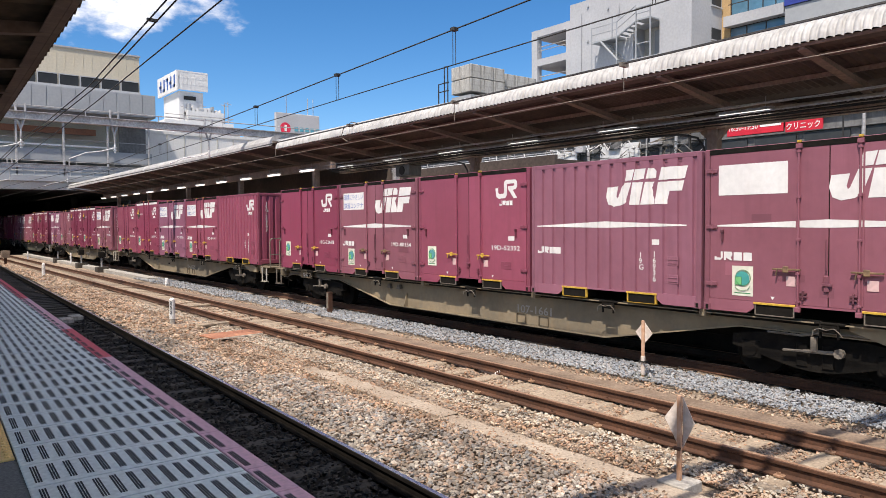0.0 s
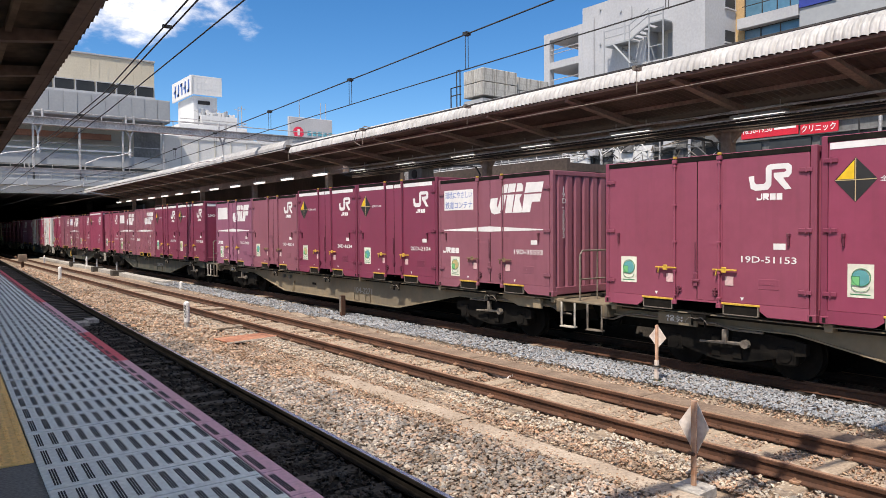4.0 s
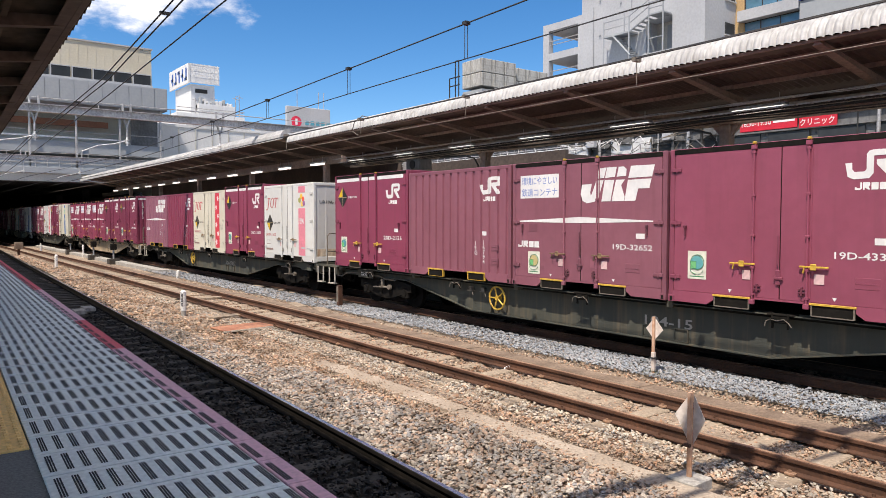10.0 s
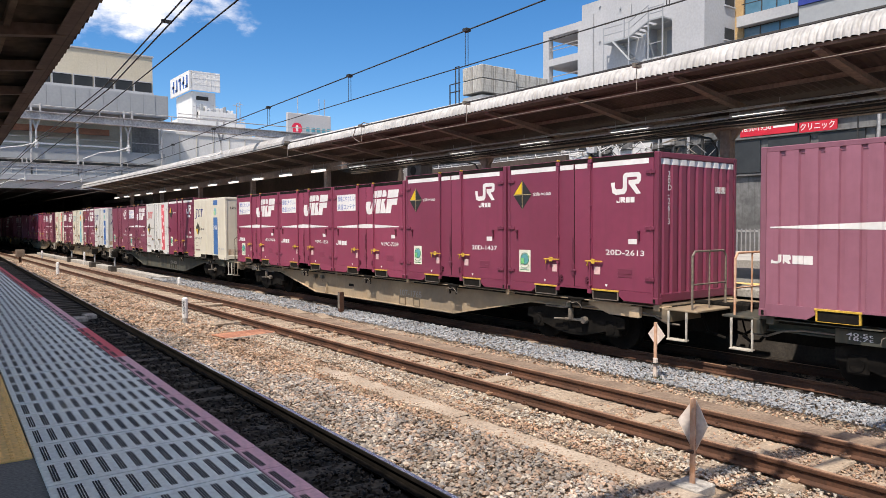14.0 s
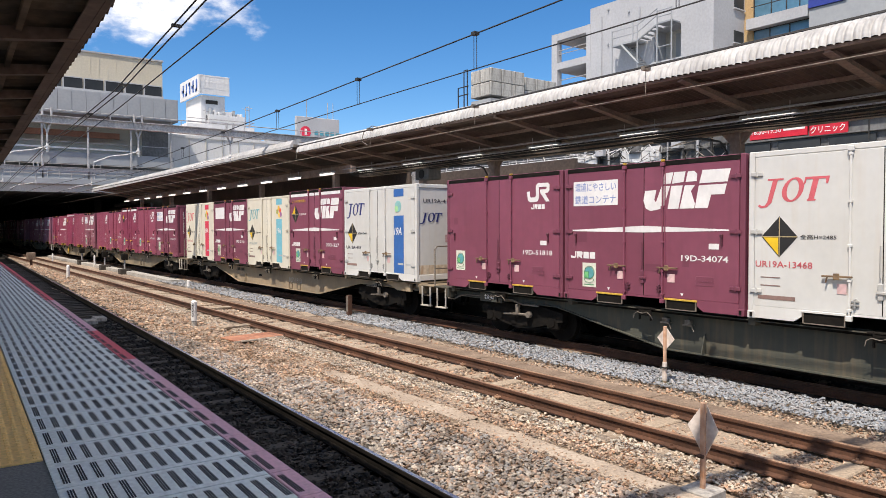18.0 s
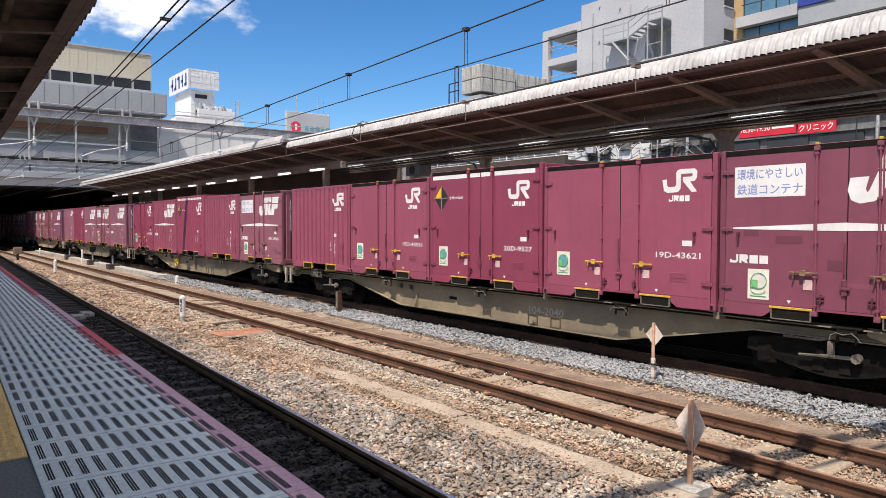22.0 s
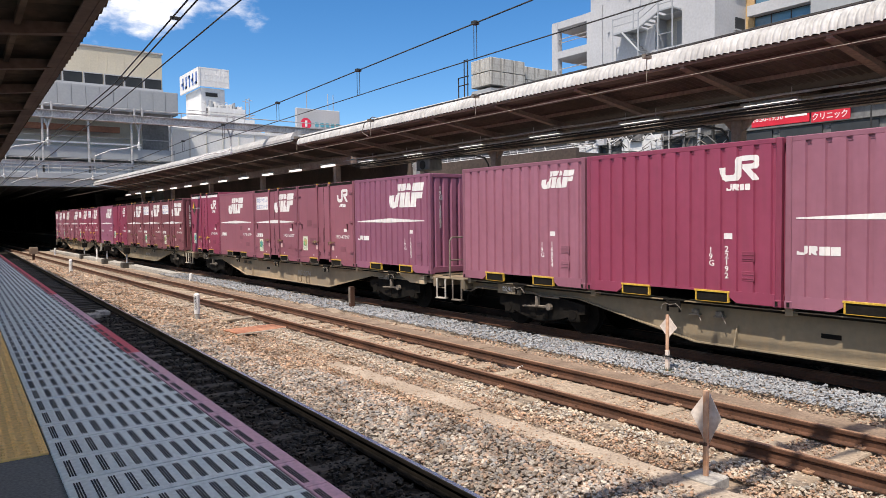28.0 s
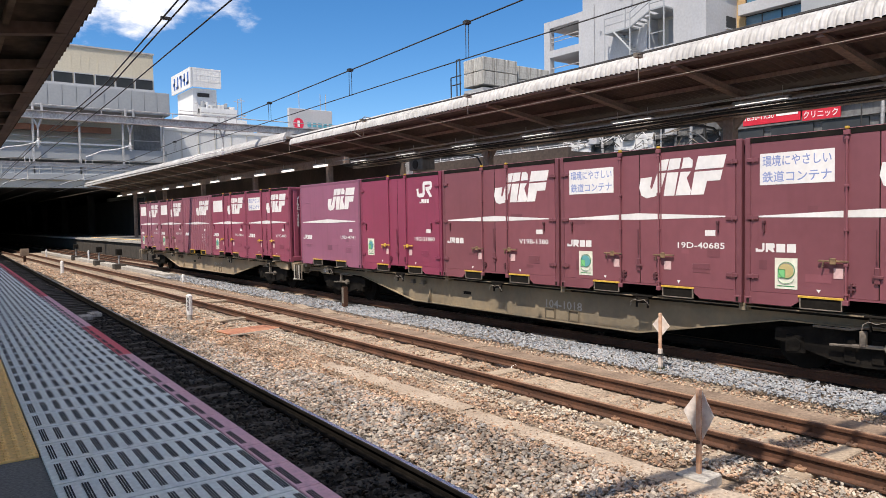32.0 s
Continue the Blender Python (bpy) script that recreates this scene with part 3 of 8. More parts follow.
stones("grey_ballast", "grey crushed stone heaped beside the shaded track", M["stonegrey"], [
    (3.75, 5.4, 2.2, 6.5, -0.17, 4600, 0.036), (3.95, 5.3, 6.5, 11, -0.17, 3600, 0.036), (4.1, 5.0, 11, 18, -0.18, 2400, 0.036), (5.4, 5.62, 2.2, 7, -0.19, 500, 0.032)])
stones("chippings", "fine brown chippings among the larger stones", M["stone"], [
    (3.8, 5.6, 2.2, 9, -0.205, 5200, 0.017), (6.0, 6.85, 2.2, 9, -0.20, 2600, 0.016), (6.95, 7.97, 2.2, 8, -0.195, 2200, 0.015), (4.2, 6.8, 9, 15, -0.205, 4000, 0.019)])
stones("pale_ballast", "bleached pale broken stone beside the middle track", M["stonepale"], [
    (6.30, 6.85, 2.4, 9.5, -0.178, 1300, 0.028), (6.15, 6.8, 9.5, 16.5, -0.178, 1500, 0.028), (6.2, 6.75, 16.5, 24.0, -0.18, 600, 0.032)])
stones("new_ballast", "fresh blue-grey crushed stone beside the freight track", M["stonenew"], [
    (9.38, 10.45, 2.0, 9, -0.14, 4300, 0.034), (9.36, 10.45, 9, 18, -0.14, 4000, 0.036), (9.3, 10.35, 18, 36, -0.15, 3600, 0.042)])
# stones coloured dark for the shade below the canopy
stones("dark_ballast", "crushed stone under the platform track, shade put into its dark colour", M["stonedark"], [
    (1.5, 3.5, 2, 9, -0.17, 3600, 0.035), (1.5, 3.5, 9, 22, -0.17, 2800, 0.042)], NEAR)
# stones under the train coloured dark to stand in for its shade
stones("shaded_ballast", "crushed stone beneath the freight train, coloured dark as shade", M["stonedark"], [(10.5, 12.2, 2, 16, -0.17, 1500, 0.04)])


def strips():
    # patches of packed dirt over the old cable route, and a bleached timber walkway beside the middle track
    g = Geo()
    for x0, x1, y0, y1 in ((5.58, 5.90, 2.90, 7.15), (5.64, 5.98, 7.18, 11.2)):
        n, a, b = 40, [], []
        for i in range(n + 1):
            y = y0 + (y1 - y0) * i / n
            w = 0.07 * noise.noise((y * 1.6, x0, 5)) + 0.05 * noise.noise((y * 5, x0, 2))
            e = 0.05 * (abs(2 * i / n - 1) ** 8)
            a.append((x0 + w + e, y, -0.178))
            b.append((x1 + 0.07 * noise.noise((y * 1.7, x1, 9)) + 0.05 * noise.noise((y * 5, x1, 7)) - e, y, -0.172))
        g.sheet(a, b)
        g.sheet([(x, y, -0.26) for x, y, z in a], a)
        g.sheet(b, [(x, y, -0.26) for x, y, z in b])
    setting("dirt_path", g, M["dirt"], "trodden sandy dirt patches between the tracks", "path")
    w = thing("timber_edging", "weathered timber boards laid along the middle track", "timber edging", kind="structure")
    me = Geo().box(-0.17, 0.17, -1.95, 1.95, 0, 0.09, 0.012).mesh("board")
    for i in range(12):
        for k, x in enumerate((8.42, 8.78)):
            b = part("board", me, M["wood"], w)
            b.matrix_basis = pose(x + 0.02 * math.sin(i * 3 + k), 0.5 + 3.95 * i, -0.232 + 0.008 * math.sin(5 * i + k), 0, 0, 0.3 * math.sin(i * 2.3 + k))


strips()


# ---- near platform ----
def near_platform():
    p = thing("platform_near", "asphalt platform with grey tiled edge, faded red border and yellow tactile strip", "platform", NEAR, kind="structure")
    E = 1.43
    # near-black bed between platform and rail, painted as shade
    part("trackbed", Geo().box(E - 0.12, 3.62, -25, 75, -0.3, -0.195), M["bedshade"], p, "trackbed darkened in colour as canopy shade")
    part("platform_wall", Geo().box(E - 0.30, E - 0.12, -25, 75, -0.3, 0.93), M["concrete"], p)
    part("platform_body", Geo().box(-6.4, E - 0.30, -25, 75, -0.3, 1.084), M["asphalt"], p, "worn dark asphalt surface")
    part("edge_slab", Geo().box(E - 0.30, E, -25, 75, 0.93, 1.084, 0.01), M["concrete"], p, "concrete edge slab")
    row, y0 = 0.385, -2.3
    tile = Geo().box(0.0, 0.922, 0.0, row - 0.013, 1.084, 1.10, 0.003).mesh("tile")
    pinkm = Geo().box(0.93, 1.05, 0.0, row - 0.008, 1.084, 1.10, 0.003).mesh("border_tile")
    redm = Geo().box(0.93, 1.05, 0.0, row - 0.008, 1.084, 1.10, 0.003).mesh("red_border_tile")
    slotg = Geo()
    for k in range(12):
        x = 0.035 + k * 0.077
        for d in (0.0, 0.012, 0.024):
            slotg.box(x + d, x + d + 0.007, 0.05, 0.325, 1.10, 1.1025)
    slotp = Geo()
    for k in (0.945,):
        for d in (0.0, 0.012, 0.024):
            slotp.box(k + d, k + d + 0.007, 0.05, 0.325, 1.10, 1.1025)
    slotm, slotpm = slotg.mesh("grip_strip"), slotp.mesh("border_grip_strip")
    for i in range(130):
        y = y0 + i * row
        t = part("tile", tile, M["tile"], p)
        t.matrix_basis = pose(0.38, y, 0.0008 * math.sin(i * 2.1))
        part("grip_strip", slotm, M["slot"], t)
        is_red = 7.3 < y < 9.6 or y > 14
        b = part("border_tile", redm if is_red else pinkm, M["red" if is_red else "pink"], p)
        b.matrix_basis = pose(0.38, y, 0)
        part("grip_strip", slotpm, M["slot"], b)
    part("far_tiles", Geo().box(0.38, 1.302, y0 + 130 * row, 74, 1.084, 1.10), M["tile"], p)
    part("far_border", Geo().box(1.31, 1.43, y0 + 130 * row, 74, 1.084, 1.10), M["red"], p)
    # tactile strip: square blocks with rows of studs
    tm = Geo().box(0, 0.296, 0, 0.296, 1.084, 1.097, 0.003)
    for a in range(5):
        for b in range(5):
            tm.tube((0.03 + a * 0.059, 0.03 + b * 0.059, 1.097), (0.03 + a * 0.059, 0.03 + b * 0.059, 1.106), 0.017, 6, 0.012)
    tm = tm.mesh("tactile_block")
    for i in range(60):
        for k in range(2):
            b = part("tactile_block", tm, M["tactile"], p)
            b.matrix_basis = pose(0.075 - 0.30 * k, 4.42 + i * 0.30, 0)


near_platform()


def near_canopy():
    c = thing("canopy_near", "dark rusty corrugated platform canopy with steel rafters", "canopy", NEAR, kind="structure")
    X1, Z1, XV, ZV, X0, Z0 = 1.05, 4.28, -2.4, 3.98, -5.8, 4.4
    n = 700
    a, b, d = [], [], []
    for i in range(n + 1):
        y = -14 + 84 * i / n
        w = 0.016 * (1 if i % 2 else -1)
        a.append((X1 + 0.10, y, Z1 + w))
        b.append((XV, y, ZV + w))
        d.append((X0, y, Z0 + w))
    up = lambda q: [(x, y, z + 0.014) for x, y, z in q]
    part("roof_sheet", Geo().sheet(a, b).sheet(up(a), up(b)).sheet(a, up(a)), M["nearsheet"], c)
    part("roof_sheet", Geo().sheet(b, d).sheet(up(b), up(d)), M["nearsheet"], c)
    part("edge_beam", Geo().box(X1 - 0.06, X1 + 0.0, -14, 70, Z1 - 0.15, Z1 - 0.02, 0.006).box(X1 - 0.16, X1 - 0.06, -14, 70, Z1 - 0.15, Z1 - 0.135), M["edgepaint"], c)
    part("valley_girder", Geo().box(XV - 0.12, XV + 0.12, -14, 70, ZV - 0.5, ZV - 0.12, 0.01), M["nearsheet"], c)
    rm = Geo().prism([(X1 - 0.06, Z1 - 0.05), (X1 - 0.06, Z1 - 0.15), (XV, ZV - 0.26), (X0, Z0 - 0.15), (X0, Z0 - 0.05), (XV, ZV - 0.07)], 1, -0.05, 0.05).mesh("rafter")
    for i in range(44):
        part("rafter", rm, M["edgepaint"], c).matrix_basis = pose(0, -8.3 + 1.75 * i, 0)
    for k in range(4):
        x = X1 - 0.55 - 0.6 * k
        z = Z1 + (ZV - Z1) * (X1 - x) / (X1 - XV)
        part("purlin", Geo().box(x - 0.025, x + 0.025, -14, 70, z - 0.09, z - 0.02), M["nearsheet"], c)
    for i in range(5):
        part("column", Geo().box(XV - 0.12, XV + 0.12, -6 + 18 * i, -5.76 + 18 * i, 1.084, ZV - 0.45, 0.01), M["edgepaint"], c)


near_canopy()


# ---- far platform ----
def far_platform():
    p = thing("platform_far", "concrete island platform behind the freight train", "platform", None, kind="structure")
    # bed coloured near-black as shade below the wagons
    part("trackbed", Geo().box(10.47, 13.05, -20, END, -0.3, -0.172), M["bedshade"], p, "black ballast bed with shade put into its colour")
    # wall behind the train darkened in colour, again as shade
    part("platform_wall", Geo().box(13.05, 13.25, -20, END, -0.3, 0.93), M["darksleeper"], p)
    part("platform_body", Geo().box(13.25, 19.0, -20, END, -0.3, 1.09), M["asphalt"], p)
    part("edge_slab", Geo().box(12.92, 13.25, -20, END, 0.93, 1.09, 0.01), M["concrete"], p)
    part("tactile_strip", Geo().box(13.9, 14.2, -20, 74, 1.09, 1.10), M["tactile"], p)


far_platform()


def far_canopy():
    c = thing("canopy_far", "butterfly platform canopy with white ribbed edge and brown rafters", "canopy", None, kind="structure")
    V, ZV, X0, Z0, X1 = 16.1, 5.16, 13.02, 5.56, 19.2
    ya, yb = -12.0, 27.6
    n = int((yb - ya) / 0.085)
    a, b, d = [], [], []
    for i in range(n + 1):
        y = ya + (yb - ya) * i / n
        w = 0.016 * (1 if i % 2 else -1)
        a.append((X0, y, Z0 + 0.13 + w))
        b.append((V, y, ZV + 0.13 + w))
        d.append((X1, y, Z0 + 0.13 + w))
    part("roof_sheet", Geo().sheet(a, b).sheet([(x, y, z + 0.015) for x, y, z in a], [(x, y, z + 0.015) for x, y, z in b]), M["roofsheet"], c)
    part("roof_sheet", Geo().sheet(b, d).sheet([(x, y, z + 0.015) for x, y, z in b], [(x, y, z + 0.015) for x, y, z in d]), M["roofsheet"], c)
    # ribbed cap along the edge: short curved hoops, one beside the other
    period, prof = 0.145, []
    for k in range(9):
        t = k / 8 * math.pi * 0.55
        prof.append((X0 + 0.50 - 0.56 * math.cos(t), Z0 - 0.02 + 0.44 * math.sin(t) ** 0.9))
    rows = []
    m = 6
    for i in range(int((yb - ya) / period) * m + 1):
        y = ya + i * period / m
        w = 0.062 * abs(math.sin(math.pi * i / m)) ** 0.6
        rnd = 0.006 * noise.noise((y * 3, 0, 0))
        rows.append([(x - (w + rnd) * (1 - k / 11), y, z + (w + rnd) * (0.35 + 0.5 * k / 8)) for k, (x, z) in enumerate(prof)])
    g = Geo()
    q = len(prof)
    for r in rows:
        g.v += r
    for j in range(len(rows) - 1):
        for k in range(q - 1):
            g.f.append((j * q + k, j * q + k + 1, (j + 1) * q + k + 1, (j + 1) * q + k))
    part("ribbed_edge", g, M["ribcap"], c, "grimy white corrugated plastic edge", smooth=True)
    part("edge_angle", Geo().box(X0 - 0.02, X0 + 0.06, ya, yb, Z0 - 0.05, Z0 + 0.0), M["steelbeam"], c, "rusty steel angle")
    part("gutter_soffit", Geo().box(X0 + 0.06, X0 + 0.55, ya, yb, Z0 - 0.012, Z0 + 0.0), M["roofsheet"], c)
    rm = Geo().prism([(X0 + 0.04, Z0 - 0.01), (X0 + 0.04, Z0 - 0.09), (V, ZV - 0.16), (X1, Z0 - 0.09), (X1, Z0 - 0.01), (V, ZV)], 1, -0.055, 0.055).mesh("rafter")
    fl = Geo().prism([(X0 + 0.04, Z0 - 0.09), (X0 + 0.04, Z0 - 0.105), (V, ZV - 0.18), (X1, Z0 - 0.105), (X1, Z0 - 0.09), (V, ZV - 0.16)], 1, -0.09, 0.09).mesh("flange")
    for i in range(14):
        y = -11.9 + 3.0 * i - 0.1
        r = part("rafter", rm, M["steelbeam"], c)
        r.matrix_basis = pose(0, y, 0)
        part("flange", fl, M["steelbeam"], r)
    for k in range(2):
        x = X0 + 0.95 + 1.15 * k
        z = Z0 + (ZV - Z0) * (x - X0) / (V - X0)
        part("purlin", Geo().box(x - 0.03, x + 0.03, ya, yb, z + 0.02, z + 0.11), M["steelbeam"], c)
    part("valley_girder", Geo().box(V - 0.12, V + 0.12, ya, yb, ZV - 0.52, ZV - 0.17, 0.01), M["girder"], c, "beige painted girder")
    part("rear_fascia", Geo().box(X1, X1 + 0.08, ya, yb, 5.07, Z0 + 0.25), M["darksheet"], c)
    for dx, dz in ((-0.5, -0.42), (-0.62, -0.36), (0.4, -0.4)):
        part("conduit", Geo().tube((V + dx, ya, ZV + dz), (V + dx, yb, ZV + dz), 0.03, 6), M["dark"], c)
    g = Geo()
    g.box(V - 0.75, V - 0.72, ya, yb, ZV - 0.36, ZV - 0.33).box(V - 0.45, V - 0.42, ya, yb, ZV - 0.36, ZV - 0.33)
    for i in range(120):
        g.box(V - 0.75, V - 0.42, ya + 0.33 * i, ya + 0.33 * i + 0.03, ZV - 0.36, ZV - 0.33)
    part("cable_ladder", g, M["pole"], c)
    for i in range(6):
        y = -8.5 + 9.0 * i
        if y > 27:
            break
        col = part("column", Geo().box(V - 0.13, V + 0.13, y - 0.13, y + 0.13, 1.09, ZV - 0.5, 0.015), M["steelbeam"], c)
        part("bracket", Geo().prism([(y - 0.13, ZV - 0.5), (y - 0.4, ZV - 0.5), (y - 0.13, ZV - 0.8)], 0, V - 0.05, V + 0.05).prism([(y + 0.13, ZV - 0.5), (y + 0.4, ZV - 0.5), (y + 0.13, ZV - 0.8)], 0, V - 0.05, V + 0.05), M["steelbeam"], col)
    # second canopy, further on and a little higher
    ya, yb, up = 28.3, 71.0, 0.28
    n = int((yb - ya) / 0.12)
    a = [(X0, ya + (yb - ya) * i / n, Z0 + up + 0.13 + 0.016 * (1 if i % 2 else -1)) for i in range(n + 1)]
    b = [(V, y, ZV + up + z - Z0 - up) for x, y, z in a]
    d = [(X1, y, z) for x, y, z in a]
    c2 = thing("canopy_far_extension", "older canopy section with plain white fascia", "canopy", None, kind="structure")
    part("roof_sheet", Geo().sheet(a, b).sheet(b, d), M["darksheet"], c2)
    seg = (yb - ya) / 7
    for i in range(7):
        g = Geo().prism([(X0 - 0.05, Z0 + up - 0.08), (X0 + 0.02, Z0 + up - 0.08), (X0 + 0.5, Z0 + up + 0.36), (X0 + 0.42, Z0 + up + 0.42), (X0 + 0.12, Z0 + up + 0.33), (X0 - 0.03, Z0 + up + 0.12)], 1, ya + seg * i, ya + seg * (i + 1) - 0.03)
        part("fascia", g, M["ribcap"], c2)
    # dark panel added to keep the background under this roof dark
    part("rear_fascia", Geo().box(X1, X1 + 0.08, ya, yb, 4.4, 6.1), M["darksheet"], c2)
    for i in range(15):
        r = part("rafter", rm, M["steelbeam"], c2)
        r.matrix_basis = pose(0, ya + 0.4 + 3.0 * i, up)
    part("valley_girder", Geo().box(V - 0.12, V + 0.12, ya, yb, ZV + up - 0.52, ZV + up - 0.17, 0.01), M["steelbeam"], c2)
    for i in range(5):
        y = 30 + 9.0 * i
        part("column", Geo().box(V - 0.13, V + 0.13, y - 0.13, y + 0.13, 1.09, ZV + up - 0.5, 0.015), M["steelbeam"], c2)
    # tube lights under the girder
    lm = Geo().box(-0.085, 0.085, -0.62, 0.62, -0.085, 0.0, 0.02).mesh("tube")
    hm = Geo().box(-0.095, 0.095, -0.68, 0.68, 0.0, 0.07, 0.01).mesh("housing")
    for i in range(20):
        y = 1.30 + 3.63 * i
        t = thing("tube_light", "white fluorescent tube light hung under the canopy", "light", pose(V - 0.3, y, 4.91 if y < 28 else 4.98), "platform tube lights")
        part("housing", hm, M["pole"], t)
        part("tube", lm, M["lamp"], t)
        if y < 70:
            for q in (-0.5, 0.5):
                part("hanger", cached("lamphang", lambda: Geo().tube((0, 0, 0.05), (0, 0, 0.3), 0.01, 5).mesh("hanger")), M["pole"], t).matrix_basis = pose(0, q, 0)


far_canopy()


# ---- station building over the tracks ----
def station():
    s = thing("station_building", "grey and cream concourse building bridging the tracks", "building", None, kind="")
    Y = 75.0
    part("deck", Geo().box(-16, 34, Y, END + 4, 5.85, 7.1), M["midgrey"], s, "grey concrete deck over the dark tracks")
    # floor, soffit and walls carry the tunnel's darkness in their colour
    part("tunnel_floor", Geo().box(-15.9, 33.9, Y + 2, END + 3, -0.35, -0.245), M["bedshade"], s, "trackbed under the deck, darkened in colour as shade")
    part("soffit", Geo().box(-16, 34, Y + 0.3, END + 3, 5.80, 5.842), M["dark"], s, "near-black underside with shade put into its colour")
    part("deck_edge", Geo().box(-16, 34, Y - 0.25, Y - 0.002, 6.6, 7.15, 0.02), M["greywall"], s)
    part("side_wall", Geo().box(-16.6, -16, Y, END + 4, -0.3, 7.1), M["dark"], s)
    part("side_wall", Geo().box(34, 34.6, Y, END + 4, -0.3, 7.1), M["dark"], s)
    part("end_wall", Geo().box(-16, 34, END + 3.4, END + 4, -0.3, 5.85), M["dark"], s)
    part("back_wall", Geo().box(-16, 21.7, Y + 5, Y + 5.5, 7.1, 13.4), M["midgrey"], s)
    part("floor_slab", Geo().box(-16, 21.7, Y + 0.6, Y + 5, 8.65, 9.75), M["greywall"], s)
    part("mesh_fence", Geo().box(-16, 30, Y + 0.1, Y + 0.14, 7.1, 7.95), M["greywall"], s, "grey mesh fence along the deck")
    part("upper_floor", Geo().box(-16, 21.84, Y - 0.4, Y + 20, 13.3, 15.55), M["greywall"], s, "grey mesh-clad storey")
    part("plant_floor", Geo().box(-16, 20.6, Y + 0.2, Y + 20, 15.55, 15.85), M["wall"], s)
    part("top_storey", Geo().box(-16, 20.6, Y + 0.5, Y + 20, 15.85, 19.45), M["creamwall"], s, "cream ribbed cladding")
    part("parapet", Geo().box(-16.1, 20.7, Y + 0.4, Y + 20.1, 19.45, 19.6), M["wall"], s)
    rib = Geo().box(-0.03, 0.03, -0.018, 0.0, 16.9, 19.4).mesh("cladding_rib")
    for i in range(46):
        part("cladding_rib", rib, M["creamwall"], s).matrix_basis = pose(-15 + 0.78 * i, Y + 0.5, 0)
    wm = Geo().box(0, 1.62, -0.06, 0.0, 15.9, 16.85).mesh("window")
    wf = Geo().box(-0.1, 0.0, -0.09, 0.0, 15.8, 16.95).box(0, 1.62, -0.09, 0, 16.85, 16.95).mesh("window_frame")
    for i in range(16):
        w = part("window", wm, M["glass"], s)
        w.matrix_basis = pose(18.85 - 1.83 * i, Y + 0.46, 0)
        part("window_frame", wf, M["wall"], w)
    pm = Geo().box(0.02, 1.18, -0.05, 0, 13.4, 15.5, 0.01).mesh("mesh_panel")
    for i in range(28):
        part("mesh_panel", pm, M["greywall"], s).matrix_basis = pose(20.62 - 1.22 * i, Y - 0.4, 0)
    for i in range(10):
        x = 21.3 - 3.9 * i
        part("column", Geo().box(x - 0.09, x + 0.09, Y + 0.1, Y + 0.28, 7.1, 13.3, 0.02), M["pole"], s)
    part("railing", Geo().tube((-16, Y + 0.05, 8.0), (30, Y + 0.05, 8.0), 0.04, 6).tube((-16, Y + 0.05, 7.6), (30, Y + 0.05, 7.6), 0.03, 6).tube((-16, Y + 0.55, 10.7), (21.5, Y + 0.55, 10.7), 0.04, 6), M["pole"], s)
    g = Geo()
    for i in range(46):
        g.tube((-15 + i, Y + 0.05, 7.1), (-15 + i, Y + 0.05, 8.0), 0.03, 5)
    part("railing_posts", g, M["pole"], s)
    part("side_glazing", Geo().box(18.9, 21.5, Y + 2.0, Y + 2.1, 9.75, 13.3), M["street"], s)
    part("orange_band", Geo().box(2, 17, Y + 3.2, Y + 3.4, 11.55, 12.15), surf("brick_red_panel", (0.24, 0.10, 0.06), (0.32, 0.14, 0.085), 0.7), s, "brick-red panel")
    part("strip_light", Geo().box(0, 18, Y + 0.5, Y + 0.6, 10.05, 10.2), M["porcelain"], s)
    # piers and hoarding are near-black too, shade put into the colour
    for x in (-8, 3, 17.6, 25):
        for k in range(1, 14):
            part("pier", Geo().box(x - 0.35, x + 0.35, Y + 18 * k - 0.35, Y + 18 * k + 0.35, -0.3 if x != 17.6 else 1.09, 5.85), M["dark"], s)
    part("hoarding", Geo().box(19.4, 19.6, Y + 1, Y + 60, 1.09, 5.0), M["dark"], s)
    # wing behind, to the side of the tracks
    w = thing("station_wing", "white plant-room wing of the station building", "building")
    part("wall", Geo().box(21.9, 44, Y + 6, Y + 30, -0.3, 12.6), M["whitewall"], w)
    part("parapet", Geo().box(21.85, 44, Y + 5.9, Y + 6.3, 12.6, 12.9), M["whitewall"], w)
    seam = Geo().box(-0.05, 0.05, Y + 5.92, Y + 6, 0, 12.5).mesh("seam")
    for i in range(11):
        part("seam", seam, M["midgrey"], w).matrix_basis = pose(23 + 1.9 * i, 0, 0)
    t = thing("sign_tower", "white rooftop tower carrying a blue-lettered billboard", "building")
    part("shaft", Geo().box(31.0, 34.2, 95.4, 102, 12.0, 20.3), M["whitewall"], t)
    part("base", Geo().box(28.8, 38.0, 94.4, 104, 12.0, 16.3), M["whitewall"], t)
    part("base_upper", Geo().box(31.8, 36.7, 94.6, 103, 16.3, 17.7), M["whitewall"], t)
    part("opening", Geo().box(31.6, 33.2, 95.3, 95.41, 19.2, 19.7), M["dark"], t)
    part("opening", Geo().box(31.6, 32.6, 95.3, 95.41, 17.0, 17.6), M["dark"], t)
    b = part("billboard", Geo().box(30.5, 30.7, 94.8, 103.0, 20.3, 22.9), M["whitewall"], t, "white billboard")
    part("billboard_rear", Geo().box(30.7, 34.7, 94.9, 95.0, 20.4, 22.9), M["whitewall"], t, "weathered rear of the billboard")
    lat = Geo()
    for i in range(8):
        lat.tube((30.8 + 0.52 * i, 94.85, 20.4), (30.8 + 0.52 * i, 94.85, 22.95), 0.014, 5)
